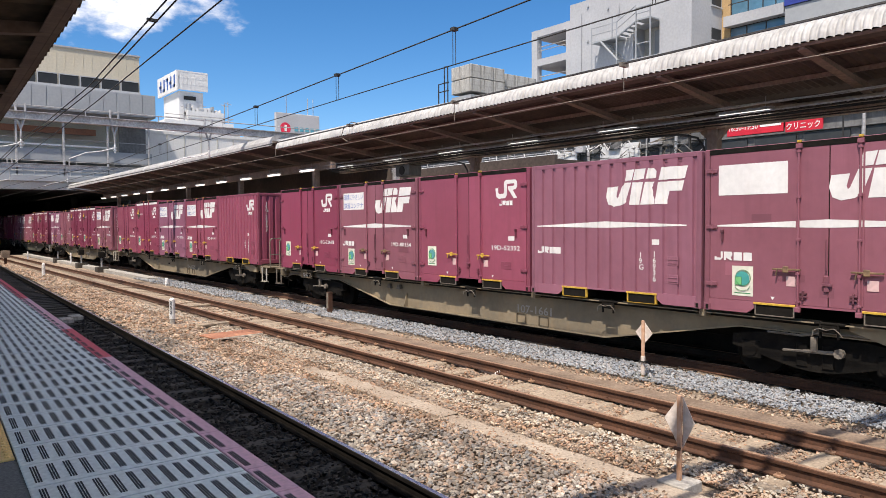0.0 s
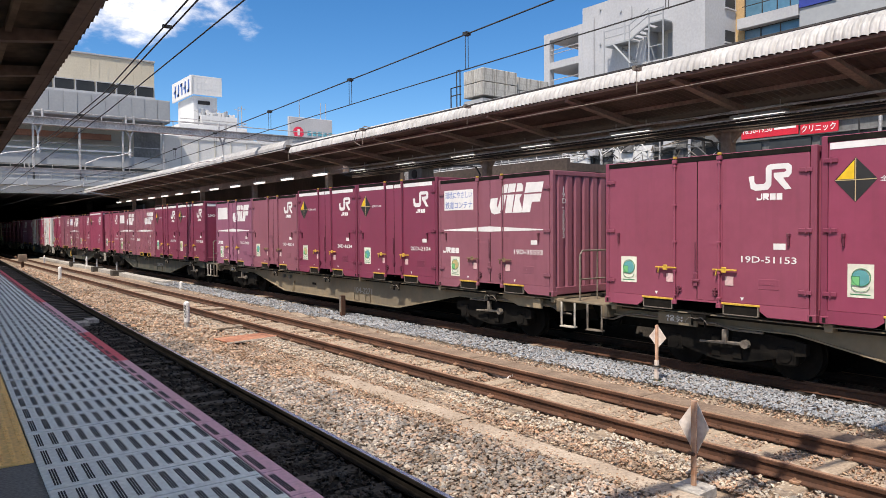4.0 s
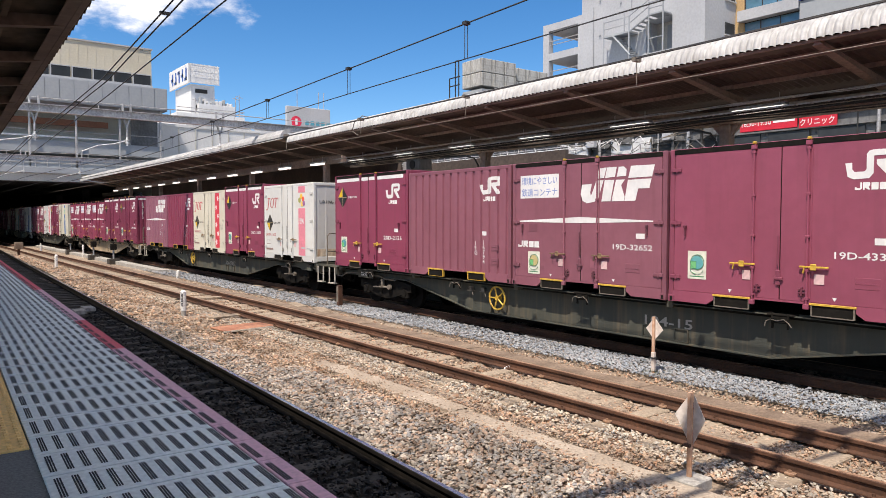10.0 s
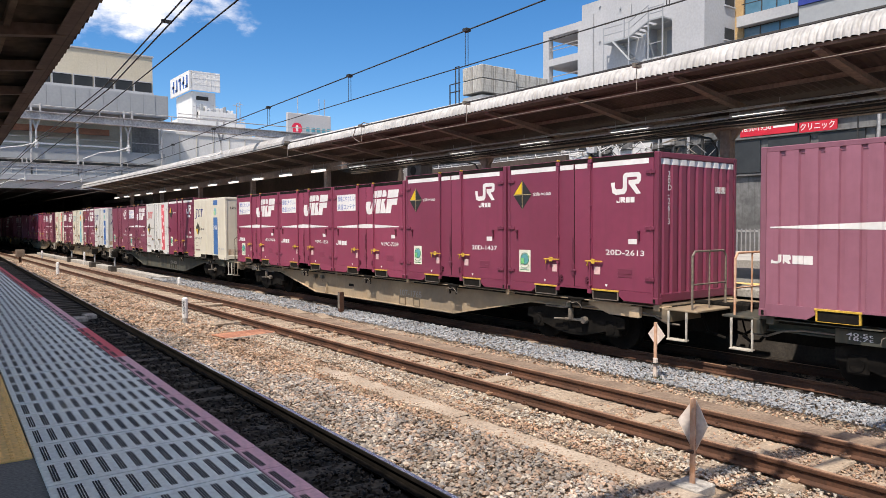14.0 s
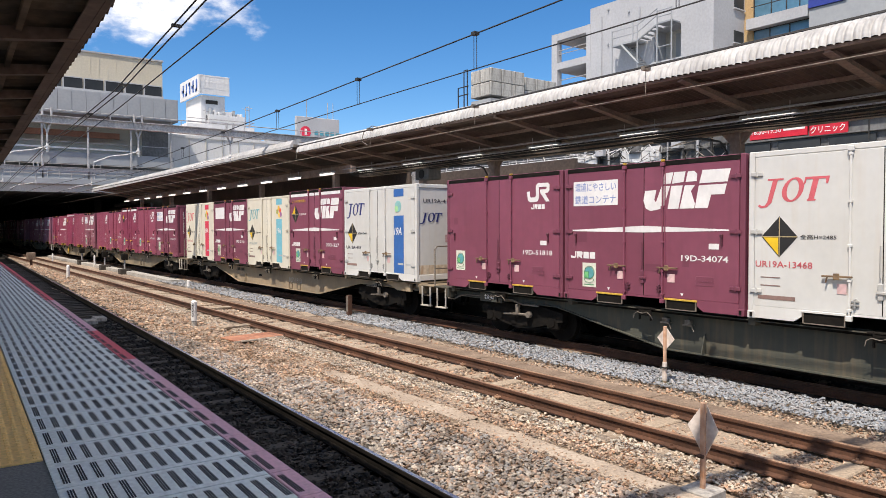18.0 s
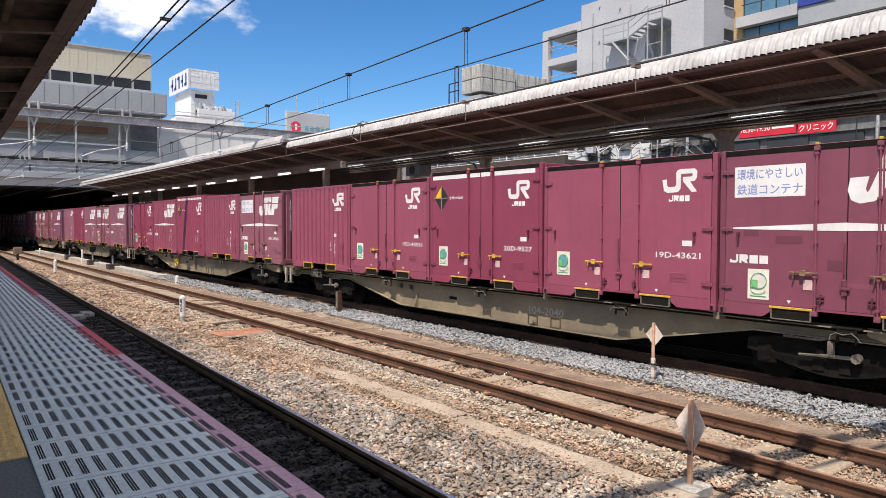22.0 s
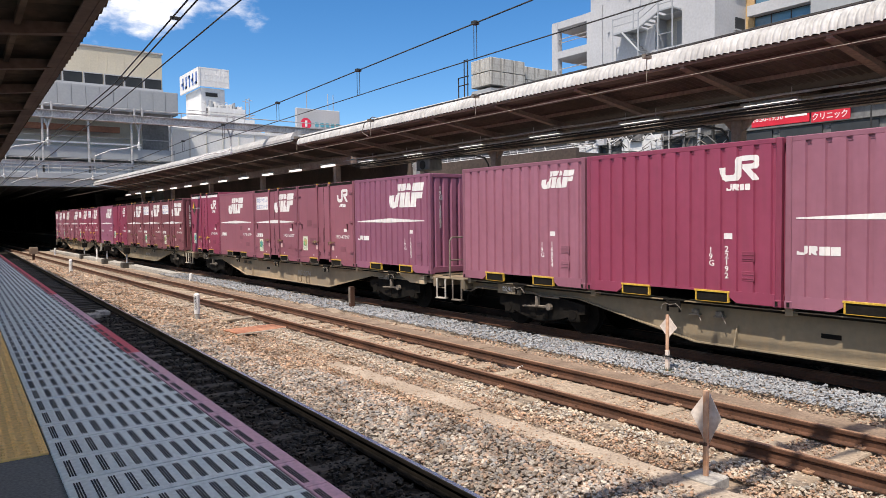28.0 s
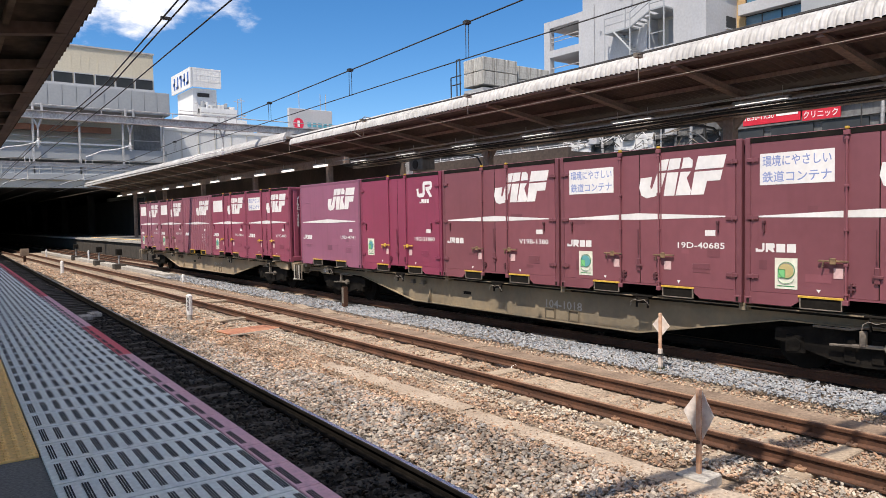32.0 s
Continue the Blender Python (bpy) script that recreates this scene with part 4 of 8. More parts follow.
    for i in range(4):
        lat.tube((30.7, 94.85, 20.5 + 0.8 * i), (34.7, 94.85, 20.5 + 0.8 * i), 0.014, 5)
    part("lattice", lat, M["whitewall"], t)
    blue = (0.03, 0.09, 0.32)
    g = Geo()
    for i in range(5):
        y = 95.4 + 1.45 * i
        g.box(30.46, 30.5, y, y + 0.45, 20.8, 22.4).box(30.46, 30.5, y, y + 0.95, 20.8 + (i % 3) * 0.6, 21.15 + (i % 3) * 0.6)
    part("lettering", g, M["ink"], b, "blue block shapes", blue)
    part("rooftop_rail", Geo().path([(28.9, 94.5, 17.0), (38, 94.5, 17.0), (38, 103, 17.0)], 0.05).path([(28.9, 94.5, 16.6), (38, 94.5, 16.6)], 0.04), M["pole"], t)
    rnd = random.Random(8)
    for i in range(9):
        x, z = 32.0 + 0.52 * i, 17.7
        part("roof_cabinet", Geo().box(x, x + rnd.uniform(0.25, 0.5), 94.7, 95.4, z, z + rnd.uniform(0.2, 0.9), 0.03), M["whitewall" if i % 3 else "greywall"], t)
    for x, h in ((31.4, 1.2), (33.9, 1.6), (37.4, 2.2), (36.9, 1.9)):
        part("aerial", Geo().tube((x, 94.8, 16.3), (x, 94.8, 17.2 + h), 0.06, 5).tube((x - 0.5, 94.8, 17.0 + h), (x + 0.5, 94.8, 16.8 + h), 0.04, 5), M["pole"], t)
    # air handling units on the wing roof
    um = Geo().box(-0.8, 0.8, -0.6, 0.6, 0, 1.3, 0.04).mesh("casing")
    fm = Geo().tube((0, -0.6, 0.7), (0, -0.66, 0.7), 0.45, 14).mesh("fan")
    for i in range(6):
        a = thing("air_unit", "white rooftop air-conditioning unit", "air conditioner", pose(27.5 + 2.1 * i, 83.5 + (i % 2), 12.6), "rooftop units")
        part("casing", um, M["wall"], a)
        part("fan", fm, M["greywall"], a)


station()


# ---- town behind the far platform ----
def town():
    b = thing("white_building", "white concrete office building with open corner balconies", "building")
    X = 42.0
    # front wall in pieces round the stair recess
    for y0, y1, z0, z1 in ((31.1, 34.3, -0.3, 27), (34.3, 37.0, -0.3, 19.2), (26.5, 28.95, -0.3, 27), (28.95, 31.1, -0.3, 14.0), (28.95, 31.1, 16.25, 27)):
        part("wall", Geo().box(X, X + 14, y0, y1, z0, z1), M["wall"], b)
    part("recess_wall", Geo().box(X + 1.3, X + 1.5, 28.95, 31.1, 14.0, 16.25), M["midgrey"], b, "grey wall of the stair recess")
    part("recess_door", Geo().box(X + 1.24, X + 1.298, 29.3, 30.2, 14.02, 16.0), M["greywall"], b)
    for z0, z1 in ((17.1, 18.6), (14.8, 15.6)):
        q = part("side_window", Geo().box(X + 2.4, X + 3.5, 26.44, 26.498, z0, z1), M["glass"], b)
        part("sill", Geo().box(X + 2.3, X + 3.6, 26.36, 26.498, z0 - 0.08, z0), M["wall"], q)
    for y, z in ((35.2, 18.6), (35.2, 16.0), (33.3, 18.0)):
        part("wall_fitting", Geo().box(X - 0.12, X, y - 0.06, y + 0.06, z, z + 0.16, 0.02), M["greywall"], b)
    # open frame of the corner balconies
    f = Geo()
    for z in (-0.3, 4.2, 7.4, 10.6, 13.1, 15.15, 17.5):
        f.box(X, X + 7, 37.0, 41.1, z, z + (0.55 if z > 10 else 0.4))
    f.box(X - 0.02, X + 0.5, 40.5, 41.12, -0.3, 18.06).box(X - 0.02, X + 0.5, 36.98, 37.4, -0.3, 18.06).box(X + 6.5, X + 7.02, 40.5, 41.12, -0.3, 18.06)
    part("balcony_frame", f, M["wall"], b)
    part("balcony_back", Geo().box(X + 3.5, X + 3.8, 37.0, 40.5, -0.3, 18.0), M["midgrey"], b)
    part("balcony_rail", Geo().path([(X + 0.2, 37.4, 14.3), (X + 0.2, 40.5, 14.3)], 0.04).path([(X + 0.2, 37.4, 16.7), (X + 0.2, 40.5, 16.7)], 0.04).path([(X + 0.2, 37.4, 16.4), (X + 0.2, 40.5, 16.4)], 0.03), M["pole"], b)
    part("balcony_door", Geo().box(X + 3.4, X + 3.5, 37.8, 38.8, 13.65, 15.1), M["glass"], b)
    part("balcony_door", Geo().box(X + 3.4, X + 3.5, 37.8, 38.8, 15.7, 17.4), M["glass"], b)
    part("downpipe", Geo().tube((X - 0.08, 35.85, 5), (X - 0.08, 35.85, 18.3), 0.06, 6), M["wall"], b)
    part("downpipe", Geo().tube((X - 0.08, 32.35, 17.4), (X - 0.08, 32.35, 18.2), 0.06, 6), M["wall"], b)
    st = thing("fire_stair", "grey steel external fire stair on the white building", "stair")
    D = X - 1.0
    part("landing", Geo().box(D, X, 31.75, 34.05, 15.5, 15.62), M["greywall"], st)
    part("upper_landing", Geo().box(D, X, 29.0, 30.15, 16.28, 16.38), M["greywall"], st)
    for y, z0, z1 in ((34.05, 13.6, 16.65), (31.8, 13.6, 16.65), (32.2, 15.6, 17.05), (30.15, 13.6, 17.2), (29.0, 13.6, 17.2)):
        part("post", Geo().tube((D, y, z0), (D, y, z1), 0.055, 6), M["greywall"], st)
    for pts in (((34.05, 16.6), (31.8, 16.6)), ((34.05, 16.1), (31.8, 16.1)), ((31.8, 16.6), (30.15, 17.35)), ((31.8, 16.1), (30.15, 16.9)), ((30.15, 17.15), (29.0, 17.15)), ((30.15, 16.75), (29.0, 16.75)), ((30.2, 14.7), (29.0, 14.7))):
        part("handrail", Geo().tube((D, *pts[0]), (D, *pts[1]), 0.035, 5), M["greywall"], st)
    part("stringer", Geo().tube((D, 33.2, 15.5), (D, 31.7, 13.9), 0.07, 5), M["greywall"], st)
    part("stringer", Geo().tube((D, 31.75, 15.55), (D, 30.1, 16.3), 0.07, 5), M["greywall"], st)
    tread = Geo().box(D + 0.05, X - 0.05, -0.13, 0.13, 0, 0.04).mesh("tread")
    for i in range(8):
        part("tread", tread, M["greywall"], st).matrix_basis = pose(0, 33.05 - 0.19 * i, 15.3 - 0.2 * i)
    for i in range(4):
        part("tread", tread, M["greywall"], st).matrix_basis = pose(0, 31.5 - 0.36 * i, 15.65 + 0.17 * i)
    t = thing("water_tank", "stained panelled rooftop water tank with steel ladder cage", "water tank")
    part("roof_block", Geo().box(34.3, 41.5, 30, 44, -0.3, 11.0), M["greywall"], t)
    tm = Geo().box(0.02, 1.11, 0.02, 1.11, 0.02, 0.98, 0.03).mesh("tank_panel")
    for i in range(3):
        for k in range(2):
            for r in range(2):
                part("tank_panel", tm, M["tank"], t).matrix_basis = pose(33.2 + 1.13 * i, 38.6 + 1.13 * k, 11.9 + r)
    for i in range(3):
        for r in range(2):
            part("tank_panel", tm, M["tank"], t).matrix_basis = pose(36.9 + 1.13 * i, 38.9, 11.7 + r)
    part("stand", Geo().box(33.25, 40.25, 38.65, 40.82, 11.0, 11.7), M["greywall"], t)
    part("ladder_cage", Geo().path([(33.1, 41.1, 11.0), (33.1, 41.1, 14.1), (33.1, 41.5, 14.1), (33.1, 41.5, 11.3)], 0.05).path([(33.1, 41.0, 12.9), (33.1, 42.2, 12.9), (33.1, 42.2, 11.3)], 0.05).path([(33.1, 41.0, 12.3), (33.1, 42.2, 12.3)], 0.04), M["wire"], t)
    r = thing("rooftop_billboard", "white rooftop billboard with a red disc and blue-green shapes", "billboard")
    part("board", Geo().box(39.9, 46.2, 85, 85.5, 11, 17.0, 0.05), M["wall"], r)
    part("building_wall", Geo().box(39.5, 60, 85.6, 100, -0.3, 13.5), M["wall"], r)
    part("disc", Geo().tube((41.2, 84.96, 15.0), (41.2, 85.0, 15.0), 0.75, 24), M["ink"], r, "red disc", (0.60, 0.02, 0.06))
    part("disc_mark", Geo().box(41.05, 41.35, 84.9, 84.95, 14.6, 15.4), M["white"], r)
    g = Geo()
    for i in range(5):
        x = 42.5 + 0.78 * i
        g.box(x, x + 0.50, 84.95, 85.0, 14.7, 15.25)
    part("lettering", g, M["ink"], r, "blue-green block shapes", (0.08, 0.33, 0.42))
    for x in (41.5, 44.6, 45.4):
        part("mast", Geo().tube((x, 85.3, 17), (x, 85.3, 19.2), 0.05, 5), M["pole"], r)
    # corner buildings at the street
    o = thing("ochre_building", "ochre tiled building with blue glazed storeys", "building")
    part("wall", Geo().box(46, 60, 13.0, 26.0, -0.3, 30), M["midgrey"], o)
    part("ochre_pier", Geo().box(45.7, 46, 25.9, 26.9, -0.3, 30), M["orange"], o)
    part("ochre_wall", Geo().box(45.9, 46, 25.4, 25.9, 16.35, 30), M["orange"], o)
    part("balcony_slab", Geo().box(45.2, 46, 22.0, 26.1, 15.65, 16.35), M["wall"], o, "pale balcony parapet slab")
    part("corner_slab", Geo().box(45.3, 46, 12.0, 21.95, 13.0, 16.05), M["greywall"], o, "grey blank slab under the sign")
    for y0, y1, z0, z1 in ((24.72, 25.85, 16.36, 19.5), (23.7, 24.66, 16.36, 19.5), (22.84, 23.64, 16.36, 19.5), (22.05, 22.78, 16.36, 19.5), (24.8, 26.0, 13.2, 15.62), (23.47, 24.74, 13.2, 15.62), (22.2, 23.41, 13.2, 15.62)):
        q = part("glazing", Geo().box(45.86, 45.898, y0, y1, z0, z1), M["blueglass"], o)
        part("glazing_frame", Geo().box(45.82, 45.9, y1, y1 + 0.06, z0, z1).box(45.82, 45.9, y0, y1 + 0.06, z1 - 0.03, z1 + 0.03), M["wire"], q, "black frame")
    part("railing", Geo().path([(45.3, 22.1, 17.1), (45.3, 25.8, 17.1)], 0.03), M["wire"], o)
    sp = part("sign_panel", Geo().box(45.2, 45.4, 19.7, 21.95, 16.08, 18.2), M["ink"], o, "blue sign panel", (0.02, 0.04, 0.26))
    part("sign_marks", Geo().box(45.17, 45.198, 20.2, 21.2, 16.5, 16.75).box(45.17, 45.198, 20.5, 21.5, 17.0, 17.3), M["white"], sp)
    # low street block glimpsed under the canopy
    s = thing("street_block", "row of grimy shops with dark glazing", "building")
    part("wall", Geo().box(33.9, 34.2, -4, 62, -0.3, 7.9), M["street"], s)
    part("return_wall", Geo().box(34.2, 41, -4, -3.6, -0.3, 7.9), M["midgrey"], s)
    for i in range(13):
        for r2 in range(2):
            q = part("glazing", cached("glz2", lambda: Geo().box(33.8, 33.898, 0, 2.0, 0, 1.6).mesh("glazing")), M["glass"], s)
            q.matrix_basis = pose(0, -3.4 + 2.4 * i, 4.9 + 2.4 * r2)


town()

# ---- freight train ----
L, SLOT = 3.73, 3.785
DEEP, MAROON, FADED, PINK, PURPLE, DULL, WINE, CREAM, IVORY, BROWN = (0.245, 0.043, 0.087), (0.268, 0.062, 0.105), (0.248, 0.087, 0.120), (0.272, 0.108, 0.155), (0.258, 0.095, 0.158), (0.202, 0.055, 0.090), (0.190, 0.033, 0.070), (0.88, 0.85, 0.76), (0.85, 0.875, 0.91), (0.192, 0.064, 0.080)
SX = -1.225


def on_side(u, v, d=0.0):
    """A point on the near side of a container: u from its far end, v up, d out."""
    return (SX - d, L / 2 - u, v)


def side_plate(g, poly, d, depth=0.0015):
    """A flat shape on the near side, from (u, v) corners."""
    g.prism([(L / 2 - u, v) for u, v in poly], 0, SX - d * 0.5, SX - d * 0.5 - depth)
    return g


def rect(u0, v0, u1, v1):
    return [(u0, v0), (u1, v0), (u1, v1), (u0, v1)]


TEXTS = {}


def lettering_mesh(body, size, spacing=1.0):
    key = (body, size, spacing)
    if key not in TEXTS:
        cu = bpy.data.curves.new("lettering", "FONT")
        cu.body, cu.size, cu.resolution_u, cu.space_character, cu.space_line = body, size, 2, spacing, 0.80
        cu.offset = 0.012 * size
        ob = bpy.data.objects.new("lettering", cu)
        scene.collection.objects.link(ob)
        bpy.context.view_layer.update()
        TEXTS[key] = bpy.data.meshes.new_from_object(ob)
        bpy.data.objects.remove(ob)
    return TEXTS[key]


SIDE_TURN = Matrix(((0, 0, -1, 0), (-1, 0, 0, 0), (0, 1, 0, 0), (0, 0, 0, 1)))
END_TURN = Matrix(((1, 0, 0, 0), (0, 0, -1, 0), (0, 1, 0, 0), (0, 0, 0, 1)))


def side_text(body, u, v, size, width, material, parent, colour=None, d=0.003, name="number", height=None):
    """Lettering on the near side, its lower left corner at (u, v), fitted to a width."""
    me = lettering_mesh(body, 1.0)
    w = max(p.co.x for p in me.vertices) - min(p.co.x for p in me.vertices)
    x0 = min(p.co.x for p in me.vertices)
    sx = width / w if width else size
    ob = part(name, me, material, parent, colour=colour)
    ob.matrix_basis = Matrix.Translation(on_side(u, v, d)) @ SIDE_TURN @ Matrix.Diagonal((sx, size, 1, 1)) @ Matrix.Translation((-x0, 0, 0))
    return ob


def side_column(body, u, v, size, material, parent, colour=None, d=0.003, name="number"):
    me = lettering_mesh("\n".join(body), 1.0)
    x0 = min(p.co.x for p in me.vertices)
    ob = part(name, me, material, parent, colour=colour)
    ob.matrix_basis = Matrix.Translation(on_side(u, v, d)) @ SIDE_TURN @ Matrix.Diagonal((size * 1.1, size, 1, 1)) @ Matrix.Translation((-x0, 0, 0))
    return ob


def end_column(body, x, v, size, material, parent, colour=None):
    me = lettering_mesh("\n".join(body), 1.0)
    ob = part("end_number", me, material, parent, colour=colour)
    ob.matrix_basis = Matrix.Translation((x, -L / 2 + 0.006, v)) @ END_TURN @ Matrix.Diagonal((size * 1.1, size, 1, 1))
    return ob


def frame_mesh(h, corrugated):
    def build():
        g = Geo()
        for x in (-1.225, 1.135):
            for y in (-L / 2, L / 2 - 0.09):
                g.box(x, x + 0.09, y, y + 0.09, 0.0, h, 0.012)
        for y in (-L / 2 + 0.09, ):
            for x in (-1.22, 1.15):
                g.box(x, x + 0.07, -L / 2 + 0.09, L / 2 - 0.09, h - 0.085, h - 0.003, 0.01)
        for y in (-L / 2, L / 2 - 0.07):
            g.box(-1.135, 1.135, y, y + 0.07, h - 0.10, h - 0.005, 0.01).box(-1.135, 1.135, y, y + 0.07, 0.03, 0.18, 0.01)
        # corner fittings
        for y in (-L / 2 - 0.004, L / 2 - 0.116):
            g.box(-1.236, -1.10, y, y + 0.12, 0.0, 0.11, 0.008).box(1.10, 1.236, y, y + 0.12, 0.0, 0.11, 0.008)
        return g.mesh("corner_frame")
    return cached(("frame", h), build)


def base_mesh():
    def build():
        prof = [(0.09, 0.19), (0.09, 0.01), (0.70, 0.01), (0.815, 0.09), (0.82, 0.16), (2.91, 0.16), (2.915, 0.09), (3.03, 0.01), (3.64, 0.01), (3.64, 0.19)]
        g = Geo()
        for x in (-1.226, 1.166):
            g.prism([(L / 2 - u, v) for u, v in prof], 0, x, x + 0.06)
        g.box(-1.15, 1.15, -L / 2 + 0.07, L / 2 - 0.07, 0.165, 0.205)
        g.box(-1.0, 1.0, -L / 2 + 0.3, -L / 2 + 0.42, 0.03, 0.165).box(-1.0, 1.0, L / 2 - 0.42, L / 2 - 0.3, 0.03, 0.165)
        return g.mesh("base_rail")
    return cached("base", build)


def roof_mesh(h):
    def build():
        g = Geo()
        n = 24
        a, b, c = [], [], []
        for i in range(n + 1):
            y = -L / 2 + 0.02 + (L - 0.04) * i / n
            w = 0.008 if i % 2 else 0.0
            a.append((-1.15, y, h - 0.02 + w))
            b.append((0, y, h + 0.012 + w))
            c.append((1.15, y, h - 0.02 + w))
        g.sheet(a, b).sheet(b, c)
        g.sheet([(x, y, h - 0.06) for x, y, z in a], [(x, y, h - 0.06) for x, y, z in c])
        return g.mesh("roof")
    return cached(("roof", h), build)


def corrugated(g, axis, a0, a1, z0, z1, face, out, n, depth, flat=0.62, slope=0.10):
    """Vertical trapezoid ribs between a0 and a1, proud of the plane face towards out."""
    pts = []
    p = (a1 - a0) / n
    for i in range(n):
        s = a0 + i * p
        pts += [(s, 0), (s + p * flat * 0.45, 0), (s + p * (flat * 0.45 + slope), depth), (s + p * (1 - slope), depth), (s + p, 0)]
    lo, hi = [], []
    for s, d in pts:
        q = (face + out * d, s) if axis == 1 else (s, face + out * d)
        lo.append((*q, z0))
        hi.append((*q, z1))
    return g.sheet(lo, hi)


def wall_mesh(kind, h):
    def build():
        g = Geo()
        z0, z1 = 0.18, h - 0.08
        y0, y1 = -L / 2 + 0.085, L / 2 - 0.085
        if kind == "g":
            corrugated(g, 1, y0, y1, z0, z1 - 0.03, SX + 0.040, -1, 13, 0.038, 0.50, 0.055)
            # pressed ends of the ribs
            p = (y1 - y0) / 13
            for i in range(13):
                g.box(SX + 0.004, SX + 0.05, y0 + p * i + p * 0.27, y0 + p * i + p * 0.96, z1 - 0.045, z1)
            g.box(SX + 0.03, SX + 0.06, y0, y1, z1 - 0.05, z1)
        elif kind == "f":
            corrugated(g, 1, y0, y1, z0, z1, SX + 0.010, -1, 15, 0.007, 0.45, 0.06)
            g.box(SX + 0.012, SX + 0.05, y0, y1, z0, z1)
        elif kind == "s":
            g.box(SX + 0.004, SX + 0.05, y0, y1, z0, z1)
            for u0 in (0.30, 2.95):
                for v in (0.62, 1.92):
                    g.box(SX - 0.002, SX + 0.012, L / 2 - u0 - 0.45, L / 2 - u0, v, v + 0.022, 0.002)
        elif kind == "p":
            for i in range(5):
                p = (y1 - y0) / 5
                g.box(SX + 0.002, SX + 0.05, y0 + p * i + 0.004, y0 + p * (i + 1) - 0.004, z0, z1, 0.004)
                if i:
                    g.box(SX - 0.010, SX + 0.01, y0 + p * i - 0.022, y0 + p * i + 0.022, z0, z1, 0.004)
        return g.mesh("side_wall")
    return cached(("wall", kind, h), build)


def door_mesh(left, h):
    def build():
        z0, z1 = 0.19, h - 0.09
        g = Geo()
        y0, y1 = (0.004, L / 2 - 0.099) if left else (-L / 2 + 0.099, -0.004)
        g.box(SX + 0.002, SX + 0.045, y0, y1, z0, z1, 0.006)
        # raised frame of the leaf, and a shallow swage near the meeting edge
        e = 0.43
        yy = y0 + e if left else y1 - e
        g.box(SX - 0.006, SX + 0.002, yy - 0.012, yy + 0.012, z0 + 0.05, z1 - 0.05)
        return g.mesh("door")
    return cached(("door", left, h), build)


def rod_mesh(h):
    def build():
        g = Geo().tube((0, 0, 0.10), (0, 0, h - 0.06), 0.016, 6)
        for z in (0.22, 0.62, 1.1, 1.7, h - 0.16):
            g.box(-0.018, 0.022, -0.028, 0.028, z, z + 0.035, 0.004)
        g.box(-0.025, 0.025, -0.04, 0.04, h - 0.10, h - 0.035, 0.006).box(-0.025, 0.025, -0.04, 0.04, 0.09, 0.16, 0.006)
        return g.mesh("lock_rod")
    return cached(("rod", h), build)


def handle_mesh():
    return cached("handle", lambda: Geo().box(-0.03, 0.0, -0.20, 0.20, -0.013, 0.013, 0.005).box(-0.05, -0.02, -0.04, 0.04, -0.045, 0.045, 0.008).tube((-0.035, 0.12, 0), (-0.035, 0.14, -0.09), 0.012, 5).mesh("handle"))


def hinge_mesh():
    return cached("hinge", lambda: Geo().box(-0.022, 0.0, -0.085, 0.10, -0.03, 0.03, 0.006).tube((-0.014, 0, -0.04), (-0.014, 0, 0.04), 0.014, 6).mesh("hinge"))


def latch_mesh():
    return cached("latch", lambda: Geo().box(-0.03, 0, -0.035, 0.035, -0.10, 0.12, 0.008).box(-0.045, -0.02, -0.08, 0.05, -0.02, 0.02, 0.006).tube((-0.03, 0, 0.2), (-0.03, 0, 0.62), 0.011, 5).mesh("centre_latch"))


def end_mesh(kind, h, side):
    def build():
        g = Geo()
        z0, z1 = 0.17, h - 0.09
        for s, y in ((side, side * (L / 2 - 0.05)),):
            if kind == "corr" :
                corrugated(g, 0, -1.14, 1.14, z0, z1, y, s, 9, 0.04)
            else:
                g.box(-1.14, 1.14, min(y, y + s * 0.03), max(y, y + s * 0.03), z0, z1)
        return g.mesh("end_wall")
    return cached(("end", kind, h, side), build)


